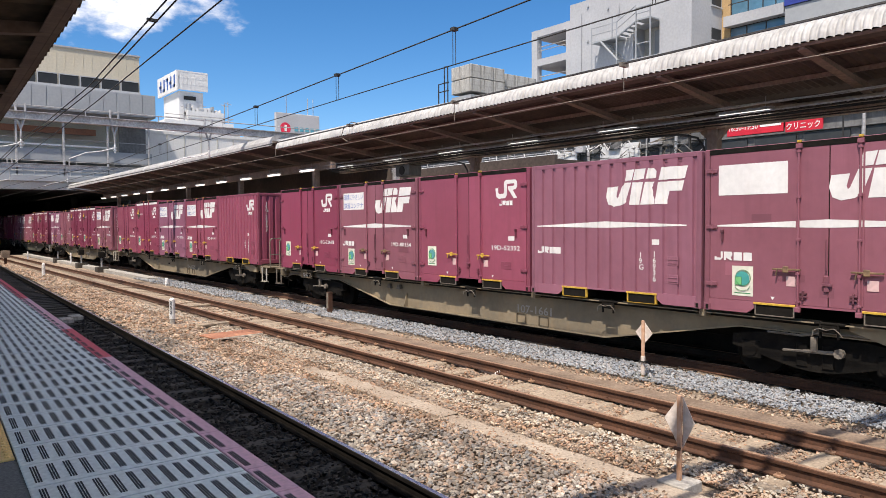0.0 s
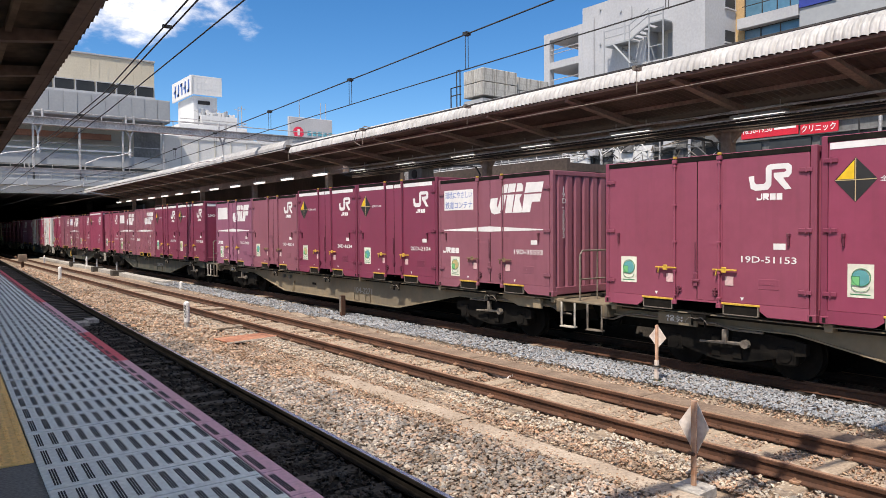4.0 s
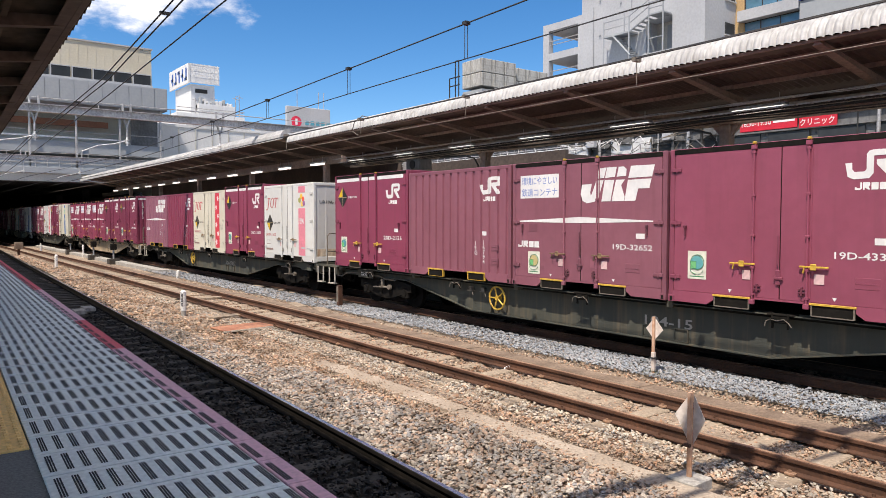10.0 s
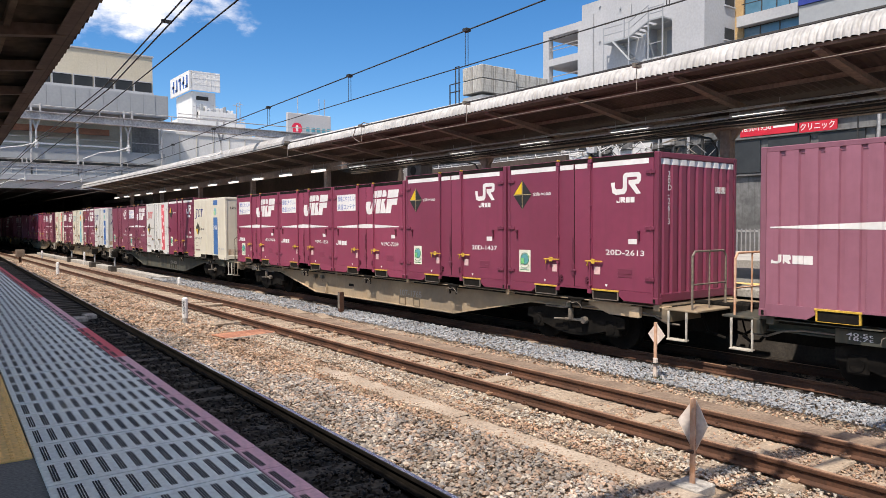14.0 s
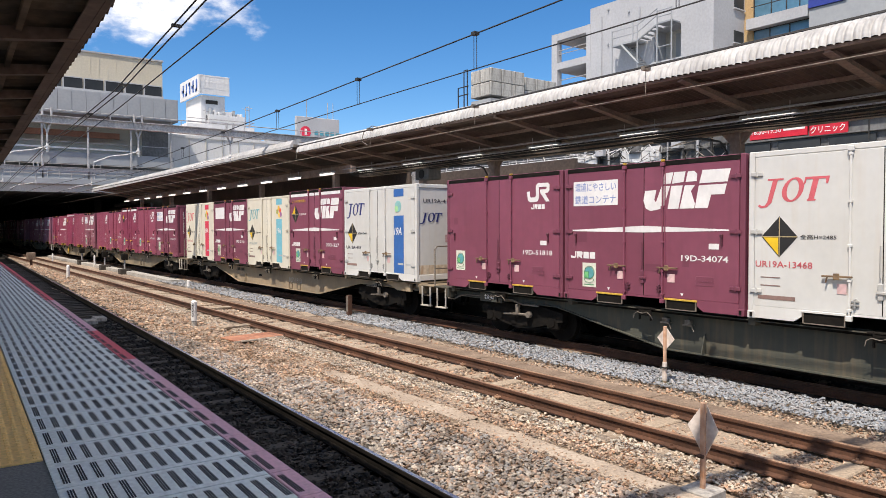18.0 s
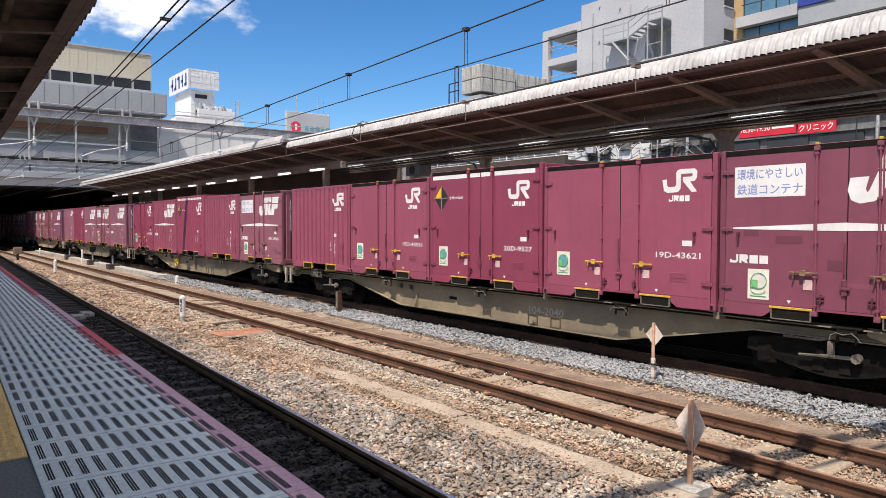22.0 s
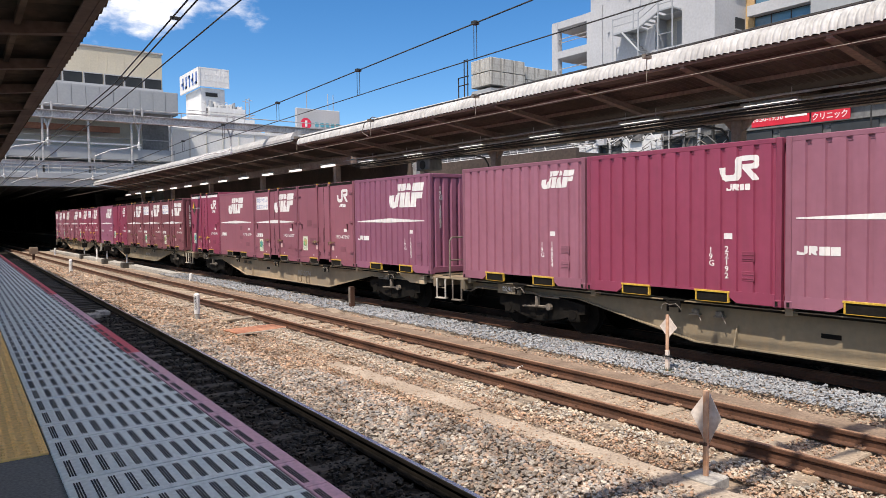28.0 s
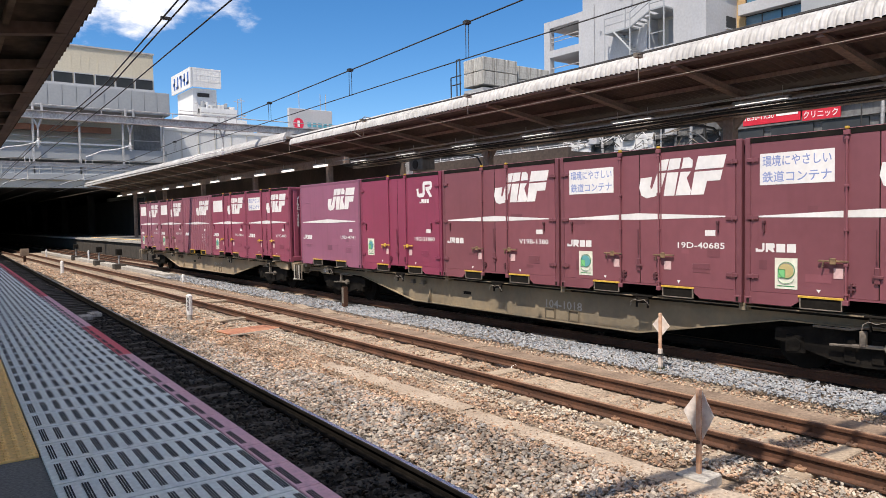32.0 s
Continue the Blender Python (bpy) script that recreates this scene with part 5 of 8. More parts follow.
def mark_shapes(kind):
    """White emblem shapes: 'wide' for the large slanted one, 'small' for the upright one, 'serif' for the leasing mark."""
    def build():
        g = Geo()
        if kind == "wide":
            # four slanted blocks, each cut through by a thin star
            for p in (((2.287, 2.28), (2.46, 2.29), (2.405, 2.105), (2.232, 2.097)),
                      ((2.228, 2.066), (2.397, 2.066), (2.28, 1.745), (2.19, 1.68), (2.013, 1.653), (1.905, 1.70), (1.858, 1.834), (1.89, 2.0), (2.124, 2.01), (2.084, 1.845), (2.10, 1.80), (2.127, 1.825)),
                      ((2.474, 2.29), (2.69, 2.288), (2.652, 2.118), (2.429, 2.099)),
                      ((2.734, 2.287), (2.845, 2.287), (2.905, 2.235), (2.895, 2.119), (2.691, 2.115)),
                      ((2.421, 2.065), (2.637, 2.061), (2.556, 1.68), (2.35, 1.68)),
                      ((2.676, 2.061), (2.868, 2.058), (2.79, 1.961), (2.868, 1.753), (2.85, 1.68), (2.58, 1.68)),
                      ((3.0, 2.29), (3.49, 2.285), (3.436, 2.085), (2.942, 2.08)),
                      ((2.935, 2.047), (3.425, 2.052), (3.384, 1.89), (3.155, 1.89), (3.097, 1.68), (2.863, 1.68))):
                side_plate(g, p, 0.002)
        elif kind == "small":
            side_plate(g, ((2.733, 2.11), (2.818, 2.117), (2.823, 2.024), (2.849, 1.99), (2.974, 1.992), (2.998, 2.023), (2.998, 2.223), (3.028, 2.262), (3.076, 2.275), (3.335, 2.272), (3.383, 2.229), (3.378, 2.121), (3.334, 2.072), (3.256, 2.065),
                           (3.38, 1.90), (3.285, 1.893), (3.12, 2.08), (3.12, 2.144), (3.278, 2.146), (3.302, 2.164), (3.301, 2.187), (3.278, 2.197), (3.086, 2.193), (3.083, 1.963), (3.033, 1.902), (2.842, 1.893), (2.765, 1.929)), 0.002)
        elif kind == "serif":
            k = 0.22
            side_plate(g, [(0.24, 1.62), (0.30, 1.585), (0.40, 1.60), (0.49, 1.69), (0.60, 2.10), (0.70, 2.105), (0.705, 2.135), (0.42, 2.135), (0.415, 2.105), (0.51, 2.10), (0.41, 1.70), (0.36, 1.63), (0.30, 1.63), (0.26, 1.66)], 0.002)
            ring = []
            for i in range(24):
                t = 2 * math.pi * i / 24
                ring.append((0.865 + 0.185 * math.cos(t) + k * 0.225 * math.sin(t), 1.915 + 0.225 * math.sin(t)))
            inner = [(0.865 + (u - 0.865) * 0.56, 1.915 + (v - 1.915) * 0.84) for u, v in ring]
            for i in range(24):
                j = (i + 1) % 24
                side_plate(g, [ring[i], ring[j], inner[j], inner[i]], 0.002)
            side_plate(g, [(1.11, 1.70), (1.25, 1.70), (1.255, 1.725), (1.225, 1.73), (1.31, 2.11), (1.215, 2.11), (1.13, 1.73), (1.105, 1.725)], 0.002)
            side_plate(g, [(1.05, 2.00), (1.075, 2.00), (1.10, 2.09), (1.42, 2.09), (1.425, 2.00), (1.455, 2.00), (1.485, 2.135), (1.08, 2.135)], 0.0024)
        if kind == "serif":
            g.v = [(x, L / 2 - 0.20 - (L / 2 - 0.30 - y) * 0.83, 1.68 + (z - 1.62) * 0.78) for x, y, z in g.v]
        return g.mesh("emblem")
    return cached(("mark", kind), build)


def name_bars(c, u, v, w, h):
    """The owner's name as four plain blocks."""
    for i in range(4):
        a, b = u + i * w / 4 + 0.012 * w, u + (i + 1) * w / 4 - 0.02 * w
        t, m = (b - a) * 0.24, (a + b) / 2

        def build():
            if i == 0:
                poly = [(a, v), (b - t, v), (b, v + t), (b, v + h), (b - t, v + h), (b - t, v + t * 1.1), (a + t, v + t * 1.1), (a + t, v + h * 0.4), (a, v + h * 0.4)]
            elif i == 1:
                poly = [(a, v), (a + t, v), (a + t, v + h * 0.32), (b - t, v), (b, v), (b - t * 0.8, v + h * 0.4), (b, v + h * 0.5), (b, v + h - t * 0.5), (b - t * 0.5, v + h), (a, v + h)]
            else:
                poly = rect(a + t * 0.15, v, b, v + h * 0.95)
            return side_plate(Geo(), poly, 0.002).mesh("name_bar")
        part("name_bar", cached(("bar", i, round(u, 2), round(v, 2), round(w, 2)), build), M["white"], c)


def container(kind, mark, number, colour, banner="", tall=False, band=None, sticker=(0.10, 0.34, 0.36), plain_end=False, serif=None, note=""):
    """One 12-foot container. kind: d side doors, g ribbed side, f finely ribbed, s smooth, p panelled side."""
    h = 2.60 if tall else 2.50
    offset = mark == "offset"
    mark = "wide" if offset else mark
    cream = serif is not None
    paint = M["cream"] if cream else M["paint"]
    if cream:
        tone = "cream" if colour == CREAM else "off-white"
        lab = tone + " leasing container with " + ("coloured band and side doors" if kind == "d" else "blue band and panelled side")
    else:
        shade = {DEEP: "deep maroon", MAROON: "maroon", FADED: "faded maroon", PINK: "sun-bleached pinkish maroon", PURPLE: "purplish maroon", DULL: "dull dark maroon", BROWN: "dull brownish maroon", WINE: "dark wine-red"}[colour]
        lab = shade + " container with " + {"d": "side doors", "g": "ribbed side", "f": "finely ribbed side", "s": "smooth side", "p": "panelled side"}[kind] + (" and large white emblem" if mark == "wide" else " and small white emblem")
    c = thing("freight_container", lab, "container", group="containers on the train")
    part("corner_frame", frame_mesh(h, False), paint, c, colour=colour if cream else tuple(k * 0.82 for k in colour))
    part("base_rail", base_mesh(), paint, c, colour=colour)
    part("roof", roof_mesh(h), paint, c, colour=colour)
    for side in (-1, 1):
        part("end_wall", end_mesh("flat" if (cream or plain_end) else "corr", h, side), paint, c, colour=colour)
    part("back_wall", cached(("back", h), lambda: Geo().box(1.17, 1.21, -L / 2 + 0.085, L / 2 - 0.085, 0.18, h - 0.08).mesh("back_wall")), paint, c, colour=colour)
    # solid near-black block; its colour stands in for the shaded hollow
    pk = cached("pocket", lambda: Geo().box(SX + 0.004, SX + 0.3, -0.275, 0.275, 0.008, 0.15).mesh("fork_pocket"))
    if kind == "g":
        rim = cached("rimg", lambda: Geo().box(SX - 0.012, SX + 0.04, -0.295, -0.270, 0.0, 0.15, 0.004).box(SX - 0.012, SX + 0.04, 0.270, 0.295, 0.0, 0.15, 0.004).box(SX - 0.002, SX + 0.02, -0.272, 0.272, -0.004, 0.004).mesh("pocket_rim"))
    else:
        rim = cached("rimd", lambda: Geo().box(SX - 0.008, SX + 0.02, -0.29, -0.274, 0.0, 0.15).box(SX - 0.008, SX + 0.02, 0.274, 0.29, 0.0, 0.15).box(SX - 0.008, SX + 0.02, -0.274, 0.274, -0.006, 0.008).mesh("pocket_rim"))
    lip = cached("lip", lambda: Geo().box(SX - 0.014, SX + 0.04, -0.31, 0.31, 0.151, 0.183, 0.004).mesh("pocket_lip"))
    for u in (1.12, 2.61):
        q = part("fork_pocket", pk, M["gear"], c, "fork-lift pocket, its shaded hollow painted near-black", colour=colour)
        q.matrix_basis = pose(0, L / 2 - u, 0.0)
        part("pocket_lip", lip, paint if cream else M["yellow"], q, "worn yellow lip" if not cream else "cream lip", colour=colour if cream else None)
        part("pocket_rim", rim, M["yellow"] if kind == "g" else M["dusty"], q, "yellow rim" if kind == "g" else "dusty rim")
    # near-black plate with the hole's shade in its colour
    hole = cached("hole", lambda: Geo().box(-0.006, 0.0, -0.022, 0.022, -0.035, 0.035, 0.002).mesh("casting_hole"))
    for y in (-L / 2 + 0.06, L / 2 - 0.06):
        part("casting_hole", hole, M["gear"], c).matrix_basis = pose(-1.2365, y, 0.055)
    if kind == "d":
        for left in (True, False):
            dr = part("door", door_mesh(left, h), paint, c, colour=colour)
            y = 0.40 if left else -0.40
            rd = part("lock_rod", rod_mesh(h), paint, dr, colour=colour)
            rd.matrix_basis = pose(SX - 0.026, y, 0)
            worn_grip = cream or colour in (DULL, BROWN, FADED)
            hd = part("handle", handle_mesh(), M["rustgrip" if worn_grip else "yellow"], dr, "rusty brown handle" if worn_grip else "worn yellow handle")
            hd.matrix_basis = pose(SX - 0.022, y + 0.16 if left else y - 0.10, 0.69)
            tag = part("handle_plate", cached("plate", lambda: Geo().box(-0.004, 0, -0.07, 0.07, -0.07, 0.07).mesh("handle_plate")), M["ink"], dr, "small faded pink notice", colour=(0.62, 0.42, 0.42))
            tag.matrix_basis = pose(SX - 0.002, y + 0.10 if left else y - 0.16, 0.52)
            stay = None if cream else part("door_stay", cached("stay", lambda: Geo().box(-0.035, 0, -0.014, 0.014, 0.0, 0.15, 0.005).box(-0.05, 0, -0.022, 0.022, 0.13, 0.18, 0.006).mesh("door_stay")), paint, dr, colour=tuple(k * 0.45 for k in colour))
            if stay:
                stay.matrix_basis = pose(SX + 0.002, (L / 2 - 0.31) if left else -(L / 2 - 0.38), 1.08)
            cam_lock = part("cam_lock", cached("caml", lambda: Geo().box(-0.03, 0, -0.05, 0.05, 0.0, 0.025, 0.004).box(-0.03, 0, -0.05, 0.05, 0.05, 0.075, 0.004).box(-0.04, 0, -0.012, 0.012, -0.03, 0.10, 0.004).mesh("cam_lock")), paint, dr, colour=tuple(k * 0.5 for k in colour))
            cam_lock.matrix_basis = pose(SX + 0.002, 0.33 if left else -0.33, 0.30)
            if not cream:
                part("rod_cap", cached("rcap", lambda: Geo().box(-0.030, 0.03, -0.024, 0.024, 0.008, 0.045, 0.006).mesh("rod_cap")), M["yellow"], dr, "yellow cap on the locking rod").matrix_basis = pose(SX - 0.018, y, h - 0.03)
                part("lift_mark", cached("lmark", lambda: Geo().prism([(-0.03, 0.05), (0.03, 0.05), (0.0, 0.0)], 0, SX - 0.002, SX + 0.002).mesh("lift_mark")), M["white"], dr, "small white triangle").matrix_basis = pose(0, 0.77 if left else -0.77, 0.23)
            for z in (0.42, 1.30, h - 0.34):
                hg = part("hinge", hinge_mesh(), paint, dr, colour=tuple(k * 0.8 for k in colour))
                hg.matrix_basis = pose(SX - 0.002, (L / 2 - 0.14) if left else -(L / 2 - 0.14), z)
        if cream:
            part("door_seal", cached(("sealc", h), lambda: Geo().box(SX - 0.001, SX + 0.03, -0.004, 0.004, 0.2, h - 0.1).mesh("door_seal")), M["gear"], c, "near-black strip at the door edges")
        else:
            # top strip paints in shade under the roof edge; upright is the door joint
            part("door_seal", cached(("seal", h), lambda: Geo().box(SX - 0.001, SX + 0.03, -0.004, 0.004, 0.2, h - 0.1).box(SX - 0.003, SX + 0.03, -L / 2 + 0.088, L / 2 - 0.088, h - 0.088, h - 0.012).mesh("door_seal")), M["gear"], c, "near-black strip at the door edges")
        lt = part("centre_latch", latch_mesh(), paint, c, colour=tuple(k * 0.7 for k in colour))
        lt.matrix_basis = pose(SX + 0.004, 0.02, 0.5)
    else:
        part("side_wall", wall_mesh(kind, h), paint, c, colour=colour)
        if kind == "g" or kind == "f":
            vt = cached("vent", lambda: Geo().box(SX - 0.003, SX + 0.03, -0.10, 0.10, 0, 0.15, 0.004).box(SX - 0.010, SX, -0.09, 0.09, 0.035, 0.05, 0.002).box(SX - 0.010, SX, -0.09, 0.09, 0.095, 0.11, 0.002).mesh("vent"))
            for z in (0.36, 0.66):
                part("vent", vt, paint, c, colour=tuple(k * 0.86 for k in colour)).matrix_basis = pose(0, L / 2 - 3.22, z)
    if cream:
        ink = serif
        part("emblem", mark_shapes("serif"), M["ink"], c, "serif-like coloured emblem", colour=ink)
        if band:
            shift = pose(0, -0.12 if kind == "d" else 0.15, 0)
            part("colour_band", cached("band", lambda: side_plate(side_plate(Geo(), rect(2.56, 0.19, 3.03, 1.70), 0.002), rect(2.56, 2.20, 3.03, 2.40), 0.002).mesh("colour_band")), M["ink"], c, "broad coloured vertical band", colour=band[0]).matrix_basis = shift
            if band[1] == "disc":
                st = part("disc", cached("tdisc", lambda: Geo().tube((SX, L / 2 - 2.77, 1.94), (SX - 0.006, L / 2 - 2.77, 1.94), 0.15, 20).mesh("disc")), M["ink"], c, "blue-green globe emblem", colour=(0.22, 0.45, 0.45))
                st.matrix_basis = shift
                part("leaf", cached("tleaf", lambda: Geo().tube((SX, L / 2 - 2.70, 1.88), (SX - 0.009, L / 2 - 2.70, 1.88), 0.085, 14).mesh("leaf")), M["ink"], st, colour=(0.30, 0.55, 0.28))
            elif band[1] == "fruit":
                for i, (du, dv, col) in enumerate(((0.0, 0.14, (0.75, 0.45, 0.05)), (0.13, 0.05, (0.70, 0.10, 0.05)), (-0.12, 0.02, (0.35, 0.35, 0.10)), (0.05, -0.10, (0.80, 0.55, 0.10)), (0.18, -0.08, (0.30, 0.12, 0.30)))):
                    part("fruit_patch", cached("fruit", lambda: Geo().tube((SX - 0.001, 0, 0), (SX - 0.006, 0, 0), 0.085, 12).mesh("fruit_patch")), M["ink"], c, colour=col).matrix_basis = shift @ pose(-0.001 * i, L / 2 - 2.77 - du, 1.94 + dv)
            elif band[1] == "blossom":
                part("band_middle", cached("bandm", lambda: side_plate(Geo(), rect(2.56, 1.702, 3.03, 2.198), 0.002).mesh("band_middle")), M["ink"], c, colour=band[0]).matrix_basis = shift
                petal = [((0.045 + 0.065 * abs(math.cos(2.5 * q * math.pi / 15))) * math.cos(q * math.pi / 15), (0.045 + 0.065 * abs(math.cos(2.5 * q * math.pi / 15))) * math.sin(q * math.pi / 15)) for q in range(30)]
                for i in range(6):
                    part("blossom", cached("bloss", lambda: Geo().prism(petal, 0, SX - 0.009, SX - 0.006).mesh("blossom")), M["ink"], c, "pale five-petalled blossom", colour=(0.88, 0.62, 0.64)).matrix_basis = shift @ pose(0, L / 2 - 2.70 - 0.19 * (i % 2), 0.42 + 0.35 * i, 20 * i)
                side_text("ラッシング", 3.17, 1.06, 0.10, 0.38, M["ink"], c, (0.30, 0.30, 0.28), name="lashing_note")
                side_text("リング付", 3.22, 0.94, 0.10, 0.30, M["ink"], c, (0.30, 0.30, 0.28), name="lashing_note")
        if band and band[1] != "blossom":
            tt = side_text("19A", 2.70 if kind == "d" else 2.43, 1.20, 0.27, 0.36, M["white"], c, d=0.005, name="type_text")
            tt.data = cached("slanted", lambda: tt.data.copy())
            if "leaning" not in tt.data:
                tt.data["leaning"] = 1
                for q in tt.data.vertices:
                    q.co.x += 0.22 * q.co.y
            part("owner_bars", cached("owner", lambda: side_plate(side_plate(Geo(), rect(2.88, 0.41, 3.13, 0.46), 0.007), rect(3.24, 0.41, 3.58, 0.45), 0.003).mesh("owner_bars")), M["ink"], c, colour=(0.42, 0.44, 0.46))
        side_text(number, 0.12, 0.78, 0.13, 0.84, M["ink"], c, ink if kind == "d" and ink[0] > 0.3 else (0.28, 0.36, 0.38) if ink == CYAN else (0.03, 0.03, 0.05))
        part("stencil_bars", cached("stencil", lambda: side_plate(side_plate(side_plate(Geo(), rect(0.16, 0.30, 0.72, 0.36), 0.002), rect(0.2, 0.5, 0.5, 0.515), 0.002), rect(0.2, 0.62, 0.5, 0.635), 0.002).mesh("stencil_bars")), M["ink"], c, colour=(0.25, 0.16, 0.14))
        hz, hv = (0.48, 1.23)
    else:
        em = part("emblem", mark_shapes("small" if mark == "small" else "wide"), M["white"], c, "white painted emblem shapes")
        if offset:
            em.matrix_basis = pose(0, 0.78, 0)
        elif mark == "mid":
            em.matrix_basis = Matrix.Translation((0, L / 2 - 3.47, 2.28)) @ Matrix.Diagonal((1, 0.55, 0.55, 1)) @ Matrix.Translation((0, 3.47 - L / 2, -2.28))
        if mark == "wide":
            part("stripe", cached("stripe", lambda: side_plate(Geo(), [(0.16, 1.305), (1.84, 1.285), (3.47, 1.315), (3.47, 1.335), (1.84, 1.40), (0.16, 1.325)], 0.002).mesh("stripe")), M["white"], c, "long tapered white stripe")
            name_bars(c, 0.17, 0.79, 0.62, 0.13)
            if banner:
                bn = part("banner", cached("banner", lambda: side_plate(Geo(), rect(0.24, 1.78, 1.30, 2.24), 0.002).mesh("banner")), M["white"], c, "white notice panel")
                if banner == "text":
                    side_text("環境にやさしい", 0.28, 2.06, 0.17, 0.98, M["ink"], bn, (0.20, 0.27, 0.52), name="slogan")
                    side_text("鉄道コンテナ", 0.28, 1.83, 0.17, 0.98, M["ink"], bn, (0.20, 0.27, 0.52), name="slogan")
        elif mark == "small":
            name_bars(c, 2.855, 1.75, 0.40, 0.10)
        if kind in "ds":
            side_text(number, 2.62, 0.82, 0.135, 0.84, M["white"], c)
            part("tare_plate", cached("tare", lambda: side_plate(Geo(), rect(3.12, 1.02, 3.30, 1.11), 0.002).mesh("tare_plate")), M["white"], c)
            tp = cached("swage", lambda: Geo().box(SX - 0.002, SX + 0.02, -0.16, 0.16, 0.0, 0.16, 0.006).box(SX - 0.006, SX, -0.16, 0.16, 0.07, 0.085).mesh("notice_box"))
            part("notice_box", tp, paint, c, colour=tuple(k * 0.85 for k in colour)).matrix_basis = pose(0, L / 2 - 3.05, 0.42)
        else:
            head, tail = number.split("-")
            side_column(head, 2.56, 0.78, 0.13, M["white"], c)
            side_column(tail, 2.835, 0.80, 0.13, M["white"], c)
            part("tare_plate", cached("tare2", lambda: side_plate(Geo(), rect(2.82, 1.0, 2.96, 1.09), 0.002).mesh("tare_plate")), M["white"], c)
        hz, hv = (0.45, 1.84 if note else 1.98)
    if sticker and not cream and (kind == "d"):
        u, v = (0.47, 0.26) if mark == "wide" else (0.36, 0.40)
        st = part("sticker", cached("stk", lambda: side_plate(Geo(), rect(0, 0, 0.33, 0.45), 0.002).mesh("sticker")), M["ink"], c, "pale sticker with a green disc", colour=(0.72, 0.72, 0.62))
        st.matrix_basis = pose(0, -u, v)
        part("sticker_disc", cached("stkd", lambda: Geo().tube((SX - 0.004, L / 2 - 0.165, 0.26), (SX - 0.009, L / 2 - 0.165, 0.26), 0.112, 16).mesh("sticker_disc")), M["ink"], st, colour=sticker)
        part("sticker_leaf", cached("stkl", lambda: Geo().box(SX - 0.012, SX - 0.006, L / 2 - 0.15, L / 2 - 0.055, 0.17, 0.28, 0.002).mesh("sticker_leaf")), M["ink"], st, colour=(0.16, 0.50, 0.20))

        def outline():
            q = lambda y, z: (SX - 0.011, L / 2 - y, z)
            ring = [q(0.175 + 0.118 * math.cos(t * 0.3142), 0.275 + 0.118 * math.sin(t * 0.3142)) for t in range(21)]
            smile = [q(0.165 + 0.115 * math.cos(math.pi + t * 0.39), 0.15 + 0.07 * math.sin(math.pi + t * 0.39)) for t in range(9)]
            return Geo().path(ring, 0.005, 4).path(smile, 0.004, 4).path([q(0.05, 0.165), q(0.155, 0.165), q(0.155, 0.285), q(0.05, 0.285), q(0.05, 0.165)], 0.004, 4).box(SX - 0.005, SX - 0.003, L / 2 - 0.29, L / 2 - 0.04, 0.035, 0.05).mesh("sticker_outline")
        part("sticker_outline", cached("stko", outline), M["ink"], st, colour=(0.05, 0.24, 0.10))
    if tall or cream:
        dm = part("hazard_diamond", cached("hz", lambda: side_plate(Geo(), [(0, -0.30), (0.27, 0), (0, 0.30), (-0.27, 0)], 0.002).mesh("hazard_diamond")), M["ink"], c, "black and yellow diamond mark", colour=(0.02, 0.02, 0.02))
        dm.matrix_basis = pose(0, -hz, hv)
        q = cached("hzy", lambda: side_plate(Geo(), [(-0.015, 0.012), (-0.015, 0.265), (-0.24, 0.012)], 0.007).mesh("diamond_quarter")) if not cream else cached("hzy2", lambda: side_plate(Geo(), [(-0.24, -0.012), (-0.015, -0.265), (-0.015, -0.012)], 0.007).mesh("diamond_quarter"))
        part("diamond_quarter", q, M["ink"], dm, "yellow quarter", colour=(0.70, 0.46, 0.02))
        part("diamond_line", cached("hzl", lambda: side_plate(side_plate(Geo(), rect(-0.26, -0.006, 0.26, 0.006), 0.0075), rect(-0.006, -0.29, 0.006, 0.29), 0.0075).mesh("diamond_line")), M["ink"], dm, colour=(0.45, 0.36, 0.2))
        side_text("全高H=2600" if tall else "全高H=2485", hz + 0.3, hv - 0.03, 0.075, 0.50, M["white"] if not cream else M["ink"], c, (0.05, 0.05, 0.05), name="height_text")
    if note:
        side_text(note, 0.18, 2.23, 0.10, 1.05, M["ink"], c, (0.55, 0.30, 0.04), name="loading_note")
    if tall:
        top_band(c, kind, h)
    if cream:
        # near end: locking posts, or a plain sheet with three ribs
        y = -L / 2 + 0.022
        if number.endswith(("11670", "297")):
            for x in (-0.78, -0.14, 0.5):
                part("end_rib", cached("erib", lambda: Geo().box(-0.03, 0.03, -0.009, 0.0, 0.18, h - 0.10, 0.003).mesh("end_rib")), paint, c, colour=colour).matrix_basis = pose(x, y, 0)
        else:
            for x in (0.06, 0.32):
                part("end_post", cached("epost", lambda: Geo().tube((0, -0.02, 0.14), (0, -0.02, 2.42), 0.022, 6).box(-0.04, 0.04, -0.045, 0.0, 0.35, 0.42, 0.006).box(-0.04, 0.04, -0.045, 0.0, 1.25, 1.32, 0.006).box(-0.04, 0.04, -0.045, 0.0, 2.2, 2.27, 0.006).mesh("end_post")), paint, c, colour=colour).matrix_basis = pose(x, y, 0)
            part("end_notice", cached("enote", lambda: Geo().box(-0.30, -0.02, -0.006, 0.0, 1.0, 1.2).mesh("end_notice")), M["ink"], c, "faded reddish notice", colour=(0.42, 0.26, 0.26)).matrix_basis = pose(0, y, 0)
